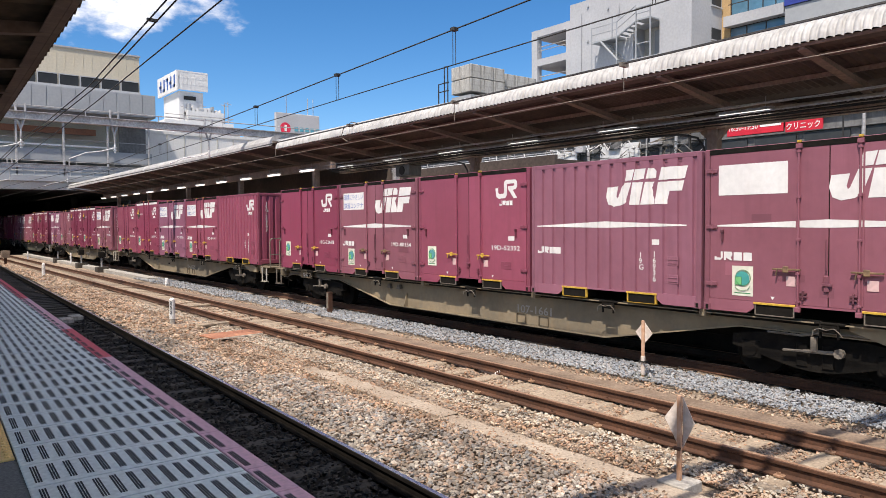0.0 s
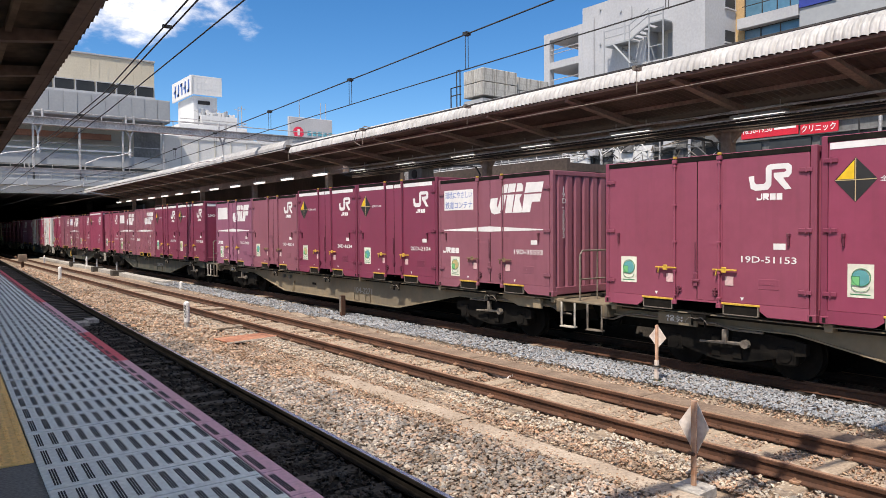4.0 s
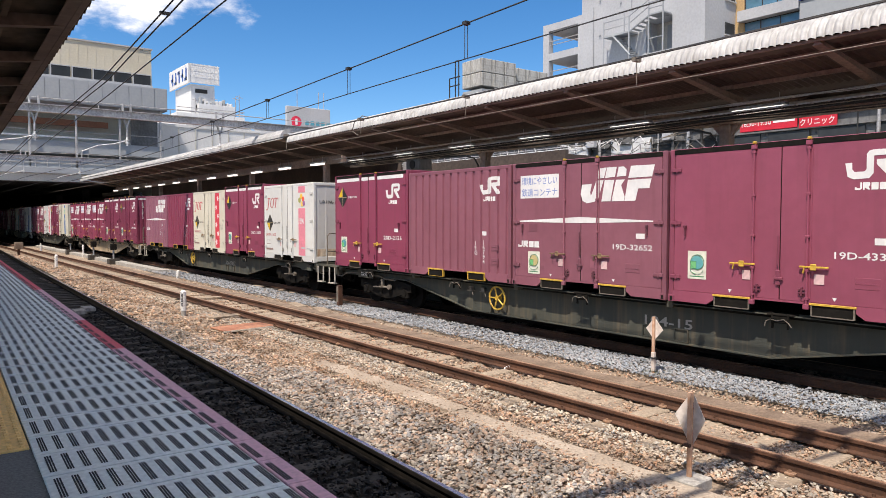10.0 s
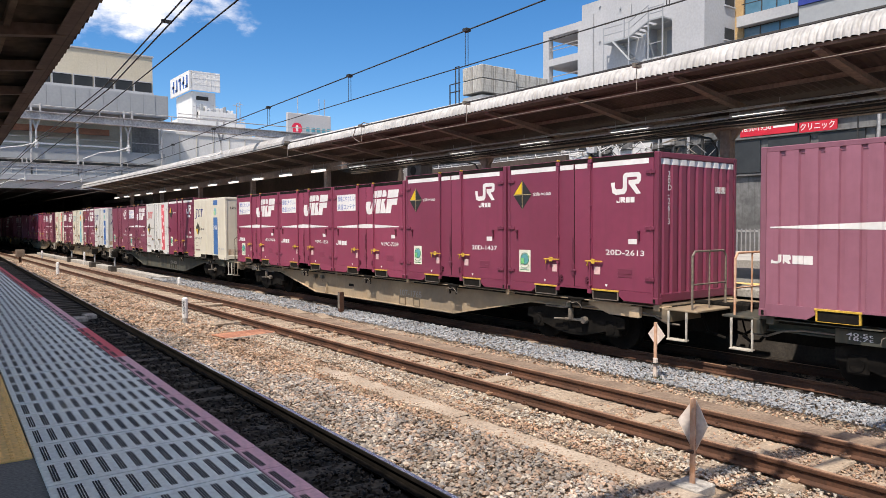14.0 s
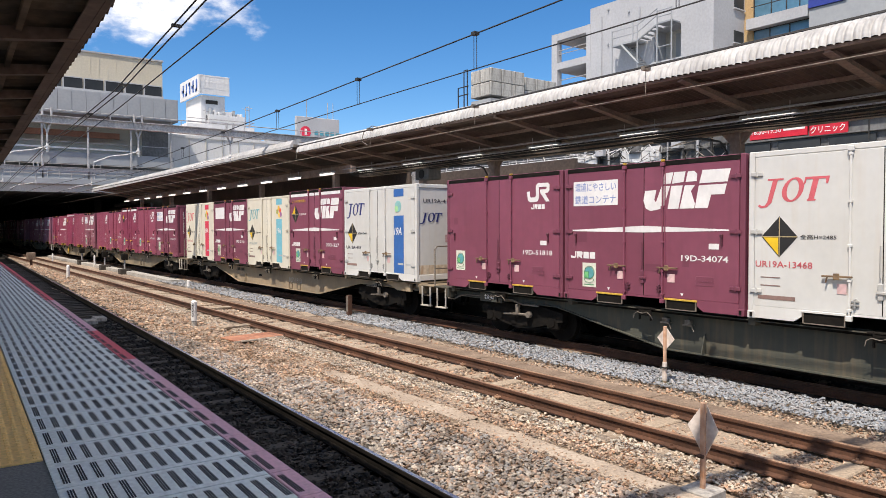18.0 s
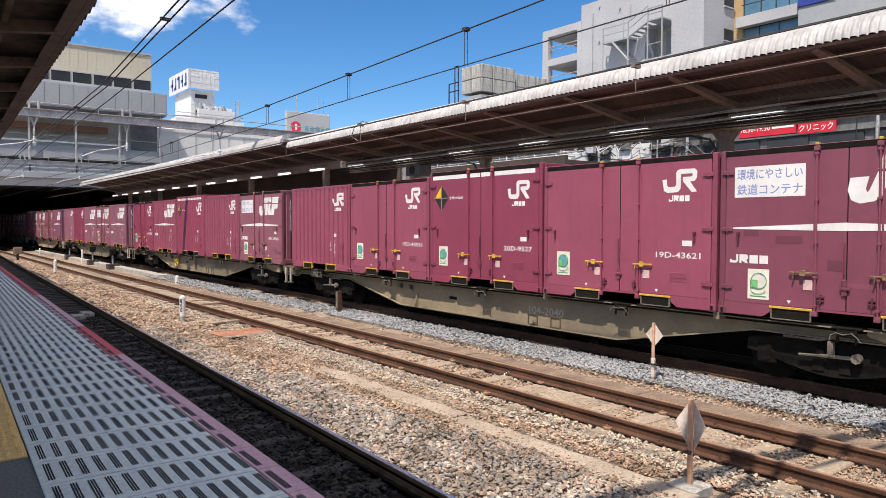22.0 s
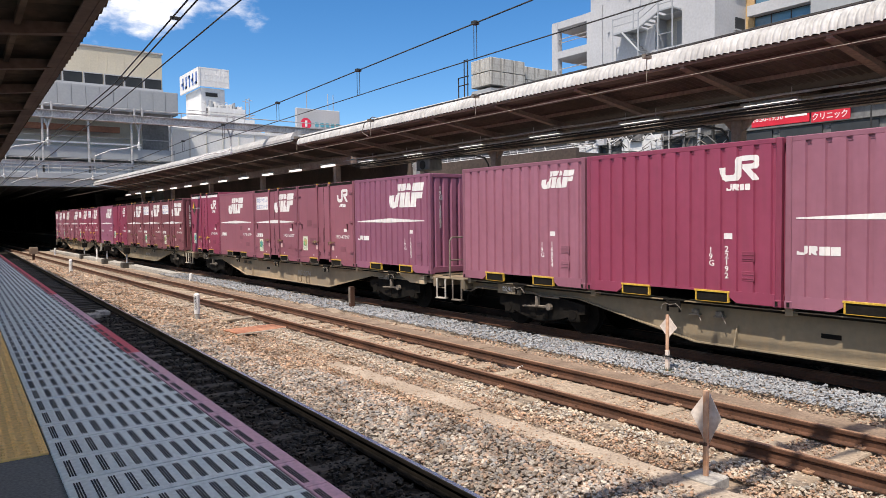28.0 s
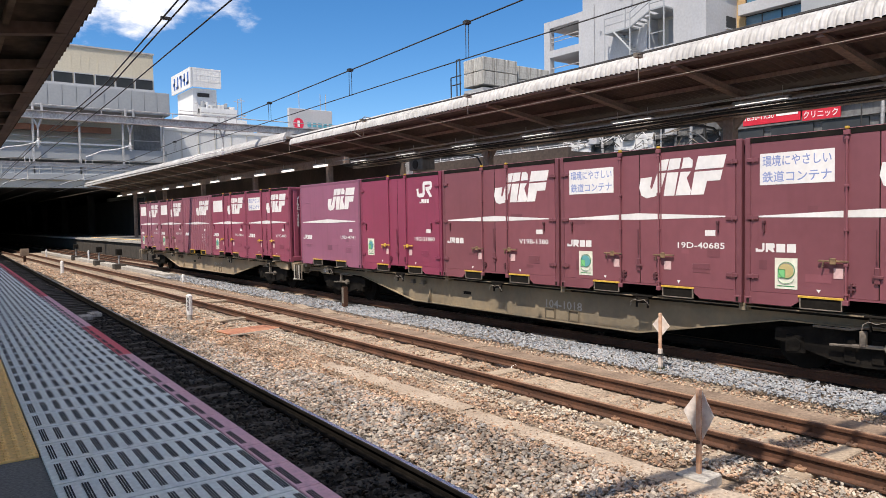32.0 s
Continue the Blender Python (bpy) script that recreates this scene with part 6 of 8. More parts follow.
        part("lower_sheet", cached("elow", lambda: Geo().box(-1.13, 1.13, -0.008, 0.0, 0.19, 0.42).mesh("lower_sheet")), M["rustcream"], c, "rust-stained lower end sheet").matrix_basis = pose(0, y, 0)
        me = lettering_mesh(number, 1.0)
        k = 0.92 / max(p.co.x for p in me.vertices)
        part("end_number", me, M["ink"], c, colour=(0.03, 0.03, 0.05)).matrix_basis = Matrix.Translation((-1.02, y - 0.012, 1.84 if kind == "d" and not number.endswith("418") else 2.02)) @ END_TURN @ Matrix.Diagonal((k, 0.14, 1, 1))
        em = part("end_emblem", mark_shapes("serif"), M["ink"], c, colour=serif)
        em.matrix_basis = Matrix.Translation((-1.08 if number.endswith("418") else 0.05, y - 0.012, 1.49)) @ Matrix.Diagonal((0.7, 0.7, 0.68, 1)) @ Matrix(((0, -1, 0, 0), (1, 0, 0, 0), (0, 0, 1, 0), (0, 0, 0, 1))) @ Matrix.Translation((-SX, -L / 2 + 0.2, -1.68))
    if not cream and kind in "dfs" and colour in (FADED, DULL, PINK, PURPLE, BROWN):
        # touched-up and weathered areas of paint
        rnd = random.Random(number)
        for i in range(rnd.randint(3, 6)):
            u, v = rnd.uniform(0.15, 3.2), rnd.uniform(0.25, 0.75) if i % 3 else rnd.uniform(1.0, 1.5)
            w2, h2, k = rnd.uniform(0.12, 0.42), rnd.uniform(0.05, 0.20), rnd.choice((0.72, 0.8, 0.86, 1.14))
            part("touch_up", side_plate(Geo(), rect(u, v, min(u + w2, 3.55), v + h2), 0.0002, 0.0004 + 0.0001 * i), paint, c, "repainted patch of a slightly different shade", colour=tuple(min(1, q * k) for q in colour))
    if number == "19G-16333":
        rnd = random.Random(16)
        p = (L - 0.17) / 13
        for i in range(26):
            rib = rnd.randrange(13)
            y = -L / 2 + 0.085 + p * (rib + 0.30)
            z, hh = rnd.uniform(0.3, 2.1), rnd.uniform(0.08, 0.26)
            k = rnd.choice((0.62, 0.7, 0.8))
            part("touch_up", Geo().box(SX - 0.0005 - 0.0001 * i, SX + 0.002, y, y + p * rnd.uniform(0.35, 0.64), z, z + hh), paint, c, "darker repainted patch", colour=tuple(q * k for q in colour))
    # the near end carries its number from top to bottom
    if not cream:
        if plain_end:
            me = lettering_mesh(number, 1.0)
            part("end_number", me, M["white"], c).matrix_basis = Matrix.Translation((-1.08, -L / 2 + 0.017, 1.93)) @ END_TURN @ Matrix.Diagonal((0.62 / max(p.co.x for p in me.vertices), 0.14, 1, 1))
            for x in (-0.36, -0.02):
                rd = part("end_rod", rod_mesh(h), paint, c, colour=colour)
                rd.matrix_basis = pose(x, -L / 2 - 0.008, 0, 0, 0, 90)
                part("end_handle", handle_mesh(), M["yellow"], rd, "worn yellow handle").matrix_basis = pose(0, 0.12, 0.72)
            part("end_band", cached("eband", lambda: Geo().box(-1.10, 1.10, -L / 2 + 0.016, -L / 2 + 0.019, h - 0.23, h - 0.12).mesh("end_band")), M["white"], c, "white band below the roof")
            part("end_sticker", cached("estk", lambda: Geo().box(0.22, 0.46, -L / 2 + 0.016, -L / 2 + 0.019, 0.98, 1.42).mesh("end_sticker")), M["ink"], c, "green and white notice", colour=(0.30, 0.42, 0.36))
        else:
            end_column(number, -0.95, h - 0.42, 0.145, M["white"], c)
            if mark == "wide" and kind == "g":
                em = part("end_emblem", mark_shapes("wide"), M["white"], c, "small white emblem shapes")
                em.matrix_basis = Matrix.Translation((0.36, -L / 2 + 0.006, 1.90)) @ Matrix.Diagonal((0.34, 0.34, 0.5, 1)) @ Matrix(((0, -1, 0, 0), (1, 0, 0, 0), (0, 0, 1, 0), (0, 0, 0, 1))) @ Matrix.Translation((-SX, -L / 2 + 1.86, -1.65))
            else:
                for i in range(4):
                    part("end_name_bar", cached("endbar", lambda: Geo().prism([(0, 0), (0.065, 0), (0.065, 0.12), (0.045, 0.12), (0.045, 0.03), (0.022, 0.03), (0.022, 0.12), (0, 0.12)], 1, -L / 2 + 0.004, -L / 2 + 0.008).mesh("end_name_bar")), M["white"], c).matrix_basis = pose(0.52 + 0.085 * i, 0, 1.93)
            if tall:
                part("end_band", cached("ebandc", lambda: corrugated(Geo(), 0, -1.14, 1.14, h - 0.21, h - 0.11, -(L / 2 - 0.05) - 0.003, -1, 9, 0.04).mesh("end_band")), M["white"], c, "white band below the roof")
    if kind == "g":
        for ob in list(c.children):
            if ob.name.split(".")[0] in ("emblem", "stripe", "name_bar"):
                drape(ob)
    return c


def drape(ob):
    """Lays a painted shape over the ribs of a ribbed side."""
    y0, p = -L / 2 + 0.085, (L - 0.17) / 13
    knots = [(0.0, 0.0), (0.225, 0.0), (0.28, 0.038), (0.945, 0.038), (1.0, 0.0)]
    bm = bmesh.new()
    bm.from_mesh(ob.data)
    bm.transform(ob.matrix_basis)
    ys = [v.co.y for v in bm.verts]
    lo, hi = min(ys), max(ys)
    for i in range(13):
        for at, d in knots[:4]:
            y = y0 + p * (i + at)
            if lo < y < hi:
                bmesh.ops.bisect_plane(bm, geom=bm.verts[:] + bm.edges[:] + bm.faces[:], plane_co=(0, y, 0), plane_no=(0, 1, 0))
    for v in bm.verts:
        f = ((v.co.y - y0) / p) % 1.0
        for (a, da), (b, db) in zip(knots, knots[1:]):
            if a <= f <= b:
                v.co.x += 0.038 - (da + (db - da) * (f - a) / (b - a))
                break
    me = bpy.data.meshes.new(ob.name)
    bm.to_mesh(me)
    bm.free()
    me.materials.append(ob.data.materials[0])
    ob.data = me
    ob.matrix_basis = Matrix.Identity(4)


def top_band(c, kind, h):
    if kind == "f":
        spans = [(0.22 + 0.2 * i, 0.35 + 0.2 * i, -0.006, 0.012) for i in range(16)]
    else:
        spans = [(a, b, 0.002, 0.0015) for a, b in ((0.12, 1.38), (1.50, 1.84), (1.88, 2.18), (2.32, 3.54))]
    for a, b, d, deep in spans:
        part("top_band", cached(("tband", a, h), lambda: side_plate(Geo(), rect(a, h - 0.19, b, h - 0.10), d, deep).mesh("top_band")), M["white"], c, "white band below the roof")


# wagons, front to rear, each with its containers from the front end back
YEL, GRN, TEAL = (0.50, 0.42, 0.20), (0.03, 0.30, 0.14), (0.05, 0.32, 0.30)
RED, NAVY, CYAN = (0.56, 0.11, 0.13), (0.02, 0.03, 0.16), (0.12, 0.42, 0.48)
C = dict
CONSIST = [
    [C(kind="d", mark="wide", number="19D-41205", colour=FADED, banner="blank", sticker=TEAL), C(kind="g", mark="wide", number="19G-16936", colour=PINK), C(kind="d", mark="small", number="19D-52392", colour=MAROON), C(kind="d", mark="wide", number="19D-80134", colour=FADED, banner="text"), C(kind="d", mark="small", number="19G-22678", colour=DEEP)],
    [C(kind="g", mark="small", number="19G-22397", colour=MAROON), C(kind="d", mark="wide", number="19D-41494", colour=MAROON, banner="text"), C(kind="d", mark="wide", number="19D-35096", colour=PURPLE, banner="text", sticker=TEAL), C(kind="d", mark="small", number="20D-9142", colour=DEEP, tall=True), C(kind="d", mark="small", number="19D-51153", colour=MAROON)],
    [C(kind="d", mark="wide", number="19D-35593", colour=FADED, banner="text", sticker=YEL), C(kind="d", mark="small", number="20D-2104", colour=WINE, tall=True), C(kind="d", mark="small", number="20D-6624", colour=WINE, tall=True, sticker=YEL), C(kind="d", mark="small", number="19D-46354", colour=FADED), C(kind="d", mark="wide", number="19G-15488", colour=PURPLE, banner="blank", sticker=(0.7, 0.7, 0.7))],
    [C(kind="d", mark="small", number="20G-526", colour=WINE, tall=True, sticker=YEL, plain_end=True), C(kind="d", mark="small", number="20G-1428", colour=WINE, tall=True), C(kind="g", mark="wide", number="19G-16333", colour=FADED), C(kind="d", mark="wide", number="19D-19501", colour=FADED, banner="blank", sticker=YEL), C(kind="d", mark="small", number="19D-49469", colour=MAROON)],
    [C(kind="f", mark="small", number="20G-640", colour=DEEP, tall=True), C(kind="d", mark="small", number="19D-43309", colour=MAROON), C(kind="d", mark="wide", number="19D-32652", colour=FADED, banner="text", sticker=YEL), C(kind="g", mark="small", number="19G-16794", colour=FADED), C(kind="d", mark="small", number="20D-2135", colour=DEEP, tall=True)],
    [C(kind="d", mark="", number="UR19A-11670", colour=IVORY, serif=(0.50, 0.16, 0.16), band=((0.75, 0.25, 0.32), "fruit")), C(kind="d", mark="small", number="20G-1851", colour=DEEP, tall=True), C(kind="d", mark="", number="UR19A-12912", colour=CREAM, serif=RED, band=((0.66, 0.05, 0.08), "blossom")), C(kind="g", mark="small", number="19G-20157", colour=DEEP), C(kind="g", mark="wide", number="19G-15094", colour=PINK)],
    [C(kind="d", mark="small", number="20D-2613", colour=WINE, tall=True), C(kind="d", mark="small", number="20D-1437", colour=WINE, tall=True), C(kind="d", mark="wide", number="V19C-7209", colour=DEEP, banner="text", sticker=None), C(kind="d", mark="wide", number="V19C-1554", colour=DEEP, banner="text", sticker=None), C(kind="d", mark="wide", number="19D-39504", colour=DEEP, banner="text")],
    [C(kind="p", mark="", number="UR19A-297", colour=CREAM, serif=NAVY, band=((0.04, 0.14, 0.36), "disc")), C(kind="d", mark="small", number="20D-9684", colour=WINE, tall=True), C(kind="d", mark="", number="UR19A-13468", colour=IVORY, serif=RED, band=((0.72, 0.12, 0.16), "blossom")), C(kind="d", mark="wide", number="19D-34074", colour=DULL, banner="text"), C(kind="d", mark="small", number="19D-51818", colour=DULL)],
    [C(kind="d", mark="", number="UR19A-418", colour=IVORY, serif=NAVY, band=((0.03, 0.13, 0.40), "disc")), C(kind="d", mark="wide", number="20D-227", colour=DULL, tall=True, note="コキ50000積載禁止"), C(kind="d", mark="", number="UR19A-1507", colour=CREAM, serif=CYAN, band=((0.16, 0.45, 0.55), "fruit")), C(kind="d", mark="wide", number="19D-21182", colour=DULL, banner="blank", sticker=(0.42, 0.36, 0.27)), C(kind="d", mark="", number="UR19A-11424", colour=CREAM, serif=RED, band=((0.66, 0.05, 0.10), "fruit"))],
    [C(kind="d", mark="wide", number="19D-25315", colour=DULL, banner="text", sticker=(0.6, 0.6, 0.55)), C(kind="d", mark="small", number="19D-43621", colour=MAROON), C(kind="d", mark="small", number="20D-9527", colour=DEEP, tall=True), C(kind="d", mark="small", number="19D-43051", colour=MAROON), C(kind="g", mark="small", number="19G-19541", colour=MAROON)],
    [C(kind="d", mark="wide", number="19D-39968", colour=FADED, banner="text"), C(kind="g", mark="small", number="19G-20122", colour=MAROON), C(kind="f", mark="small", number="20G-708", colour=DEEP, tall=True), C(kind="g", mark="wide", number="19G-16422", colour=MAROON), C(kind="d", mark="small", number="19D-45558", colour=DEEP)],
    [C(kind="g", mark="wide", number="19G-16116", colour=PINK), C(kind="d", mark="wide", number="19D-30412", colour=FADED, banner="text", sticker=YEL), C(kind="g", mark="wide", number="19G-10422", colour=PINK), C(kind="g", mark="small", number="19G-22192", colour=DEEP), C(kind="g", mark="mid", number="19G-16854", colour=PINK)],
    [C(kind="g", mark="wide", number="19G-15563", colour=PURPLE), C(kind="d", mark="small", number="19D-47897", colour=FADED, sticker=YEL), C(kind="d", mark="wide", number="19G-16227", colour=FADED, banner="text"), C(kind="s", mark="offset", number="V19B-5249", colour=FADED), C(kind="d", mark="small", number="20D-3141", colour=DEEP, tall=True)],
    [C(kind="d", mark="wide", number="19D-80686", colour=BROWN, banner="text", sticker=YEL), C(kind="d", mark="wide", number="19D-40685", colour=BROWN, banner="text"), C(kind="d", mark="wide", number="V19B-1380", colour=BROWN, sticker=None), C(kind="d", mark="small", number="19G-21880", colour=DEEP), C(kind="s", mark="wide", number="19D-4741", colour=PURPLE)],
    [C(kind="d", mark="wide", number="V19C-4689", colour=MAROON, banner="text", sticker=None), C(kind="d", mark="wide", number="19D-28810", colour=MAROON, banner="blank"), C(kind="g", mark="wide", number="19G-14530", colour=FADED), C(kind="d", mark="wide", number="19D-31177", colour=FADED, banner="blank"), C(kind="d", mark="wide", number="19D-60312", colour=PINK, banner="blank")],
]
BOX = [[container(**spec) for spec in wagon] for wagon in CONSIST]


OLIVE, SLATE, TAN, BUFF = (1.06, 0.97, 0.85), (0.27, 0.32, 0.335), (1.66, 1.46, 1.28), (1.36, 1.20, 1.04)


def flat_wagon(tone, number, wheel, rails):
    w = thing("flat_wagon", ("dusty olive" if tone[0] > 1 else "dark grey-green") + " container flat wagon with fish-belly sills", "wagon", group="wagons of the train")
    H2 = 9.43
    top, deep, shallow = 0.95, 0.24, 0.74
    prof = [(-H2 - 0.05, top), (-H2 - 0.05, shallow), (-H2 + 3.3, shallow), (-H2 + 5.9, deep), (H2 - 5.9, deep), (H2 - 3.3, shallow), (H2 + 0.05, shallow), (H2 + 0.05, top)]

    low = prof[1:7]
    for x, s in ((-0.94, 1), (0.94, -1)):
        sl = part("side_sill", cached(("sill", s), lambda: Geo().prism(prof, 0, x, x + s * 0.02).mesh("side_sill")), M["wagon"], w, colour=tone)
        part("lower_flange", cached(("lfl", s), lambda: Geo().prism(low + [(y, z + 0.022) for y, z in low[::-1]], 0, min(x - s * 0.055, x), max(x - s * 0.055, x)).mesh("lower_flange")), M["wagon"], sl, colour=tone)
        part("upper_flange", cached(("ufl", s), lambda: Geo().box(min(x - s * 0.22, x), max(x - s * 0.22, x), -H2 - 0.05, H2 + 0.05, top - 0.022, top - 0.008).mesh("upper_flange")), M["wagon"], sl, colour=tone)
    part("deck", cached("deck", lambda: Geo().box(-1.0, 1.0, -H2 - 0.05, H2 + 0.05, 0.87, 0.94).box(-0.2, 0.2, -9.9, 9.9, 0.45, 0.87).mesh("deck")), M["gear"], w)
    for k in range(6):
        y = -H2 + 0.1 + (2 * H2 - 0.2) * k / 5
        part("cross_bearer", cached("bearer", lambda: Geo().box(-1.16, 1.16, -0.06, 0.06, 0.86, 0.985, 0.01).mesh("cross_bearer")), M["wagon"], w, colour=tone).matrix_basis = pose(0, y, 0)
    for k in range(5):
        lk = part("container_lock", cached("lock", lambda: Geo().box(-1.19, -1.15, -0.13, -0.105, 0.72, 0.95, 0.005).box(-1.19, -1.15, 0.105, 0.13, 0.72, 0.95, 0.005).box(-1.185, -1.155, -0.11, 0.11, 0.87, 0.90).box(-1.19, -1.0, -0.2, 0.2, 0.905, 0.94, 0.01).tube((-1.20, -0.10, 0.83), (-1.20, 0.10, 0.83), 0.028, 7).mesh("container_lock")), M["gear"], w)
        lk.matrix_basis = pose(0, -H2 + SLOT * (k + 0.5), 0.02)
        part("lock_cable", cached("lockc", lambda: Geo().path([(-1.22, 0.21, 0.74), (-1.23, 0.19, 0.82), (-1.23, 0.12, 0.86), (-1.235, 0.02, 0.84), (-1.235, -0.08, 0.87), (-1.23, -0.15, 0.82), (-1.22, -0.19, 0.76)], 0.007, 5).mesh("lock_cable")), M["dusty"], lk, "pale lashing cable")
    # load plates near the ends, a brake pipe beside each
    part("load_plate", cached("lplate", lambda: Geo().prism([(-8.72, 0.93), (-7.75, 0.93), (-7.75, 0.86), (-8.25, 0.70), (-8.72, 0.70)], 0, -1.06, -1.03).box(-1.12, -1.03, -8.95, -8.73, 0.70, 0.90, 0.01).mesh("load_plate")), M["wagon"], w, "pale trapezoid plate", colour=tuple(k * 1.15 for k in tone))
    lp = part("capacity_plate", cached("cplate", lambda: Geo().box(-1.06, -1.03, 7.70, 8.45, 0.70, 0.90, 0.006).mesh("capacity_plate")), M["wagon"], w, "plate with load figures", colour=tone)
    me = lettering_mesh("40.5t\n18.7t", 1.0)
    part("load_figure", me, M["white"], lp).matrix_basis = Matrix.Translation((-1.063, 8.30, 0.81)) @ SIDE_TURN @ Matrix.Diagonal((0.34 / max(q.co.x for q in me.vertices), 0.07, 1, 1))
    for e in (-1, 1):
        part("brake_pipe", cached(("bpipe", e), lambda: Geo().path([(-1.02, e * y, z) for y, z in ((9.7, 0.66), (9.45, 0.66), (9.2, 0.76), (8.9, 0.80), (7.4, 0.79), (7.1, 0.72), (6.6, 0.72))], 0.018, 5).mesh("brake_pipe")), M["dusty"], w)
    if tone != SLATE and number != "107-1661":
        for y in (1.36,):
            # plate on the sill face; near-black colour gives the slot its shaded depth
            part("sill_slot", cached("sslot", lambda: Geo().box(-0.945, -0.938, -0.14, 0.14, 0.565, 0.635, 0.002).mesh("sill_slot")), M["gear"], w, "slot in the sill, its shaded depth painted near-black").matrix_basis = pose(0, y, 0)
    for y in (3.52, 3.08):
        rl = part("release_bracket", cached("rbrk", lambda: Geo().box(-1.04, -0.94, -0.09, 0.09, 0.70, 0.725, 0.004).box(-1.03, -0.94, -0.05, 0.05, 0.725, 0.80, 0.006).mesh("release_bracket")), M["dusty"], w, "small dusty bracket")
        rl.matrix_basis = pose(0, y, 0)
        part("release_lever", cached("rlev", lambda: Geo().tube((-1.05, -0.06, 0.80), (-1.06, -0.15, 0.62), 0.008, 5).mesh("release_lever")), M["dusty"], rl)
    part("stiffener", cached("stiff", lambda: Geo().prism([(-0.94, 0.27), (-1.06, 0.27), (-0.97, 0.60), (-0.94, 0.60)], 1, 2.78, 2.80).mesh("stiffener")), M["wagon"], w, colour=tone)
    for y in (-1.32, -1.96):
        part("card_holder", cached("card", lambda: Geo().box(-0.965, -0.942, -0.14, 0.14, 0.27, 0.29).box(-0.965, -0.942, -0.14, -0.12, 0.29, 0.5).box(-0.965, -0.942, 0.12, 0.14, 0.29, 0.5).box(-0.965, -0.942, -0.14, 0.14, 0.48, 0.5).mesh("card_holder")), M["wagon"], w, colour=tuple(k * 0.6 for k in tone)).matrix_basis = pose(0, y, 0)
    me = lettering_mesh(number, 1.0)
    tx = part("number", me, M["ink"], w, "faded wagon number", colour=(0.40, 0.38, 0.34))
    tx.matrix_basis = Matrix.Translation((-0.945, -1.15, 0.50)) @ SIDE_TURN @ Matrix.Diagonal((1.02 / max(q.co.x for q in me.vertices), 0.23, 1, 1))
    if wheel:
        bw = part("brake_wheel", cached("bw", lambda: brake_wheel().mesh("brake_wheel")), M["yellow"], w, "yellow spoked handbrake wheel")
        bw.matrix_basis = pose(-1.06, H2 - 6.88, 0.62)
    for s in (-1, 1):
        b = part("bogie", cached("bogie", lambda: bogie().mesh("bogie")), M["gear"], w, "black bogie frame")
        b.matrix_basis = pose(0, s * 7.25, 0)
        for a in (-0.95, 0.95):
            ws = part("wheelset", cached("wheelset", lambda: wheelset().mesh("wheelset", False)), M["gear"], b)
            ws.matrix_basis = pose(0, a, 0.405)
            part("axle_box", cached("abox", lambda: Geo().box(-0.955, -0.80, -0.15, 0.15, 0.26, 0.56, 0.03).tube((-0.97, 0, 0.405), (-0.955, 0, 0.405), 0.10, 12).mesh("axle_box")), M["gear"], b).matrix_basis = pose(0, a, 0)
        part("brake_lever", cached("blever", lambda: Geo().tube((-1.02, -0.34, 0.52), (-1.02, 0.12, 0.50), 0.028, 6).tube((-1.02, 0.1, 0.5), (-1.02, 0.42, 0.48), 0.02, 6).box(-1.06, -0.98, -0.06, 0.02, 0.5, 0.72, 0.01).tube((-1.06, -0.36, 0.52), (-0.98, -0.36, 0.52), 0.07, 8).mesh("brake_lever")), M["dusty"], b, "dusty grey brake linkage")
        y = s * (H2 + 0.05)
        part("end_beam", cached("ebeam", lambda: Geo().box(-1.2, 1.2, -0.02, 0.10, 0.70, 0.93, 0.012).mesh("end_beam")), M["wagon"], w, colour=tuple(k * 0.6 for k in tone)).matrix_basis = pose(0, y if s > 0 else y - 0.08, 0)
        pl = part("end_platform", cached("eplat", lambda: Geo().box(-1.15, 1.15, -0.28, 0.28, 0.90, 0.935, 0.008).mesh("end_platform")), M["wagon"], w, colour=tuple(k * 0.8 for k in tone))
        pl.matrix_basis = pose(0, s * (H2 + 0.40), 0)
        part("coupler", cached("coup", lambda: Geo().box(-0.12, 0.12, -0.45, 0.30, 0.76, 0.99, 0.03).box(-0.19, 0.19, 0.26, 0.50, 0.72, 1.02, 0.04).mesh("coupler")), M["gear"], w).matrix_basis = pose(0, s * (H2 + 0.40), 0, 0, 0, 0 if s > 0 else 180)
        st = part("step", cached("step", lambda: Geo().path([(-1.18, -0.17, 0.90), (-1.18, -0.17, 0.43), (-1.18, 0.17, 0.43), (-1.18, 0.17, 0.90)], 0.022).box(-1.24, -1.10, -0.17, 0.17, 0.42, 0.445, 0.004).mesh("step")), M["palesteel" if s < 0 or tone == SLATE else "dusty"], w, "bent steel stirrup step")
        st.matrix_basis = pose(0, s * (H2 + 0.33), 0)
        for k, (run, r) in enumerate((([(-0.35, 0, 0.82), (-0.37, 0.1, 0.62), (-0.33, 0.24, 0.45), (-0.3, 0.42, 0.42), (-0.3, 0.55, 0.5)], 0.026), ([(-0.8, 0.05, 0.85), (-0.82, 0.12, 0.5), (-0.8, 0.2, 0.3)], 0.016), ([(0.35, 0, 0.82), (0.37, 0.15, 0.5), (0.33, 0.45, 0.42)], 0.026))):
            part("air_hose", cached(("hose", k), lambda: Geo().path(run, r).mesh("air_hose")), M["gear"], w).matrix_basis = pose(0, s * (H2 + 0.25), 0, 0, 0, 0 if s > 0 else 180)
        if (s < 0 and not rails[0]) or (s > 0 and not rails[1]):
            continue
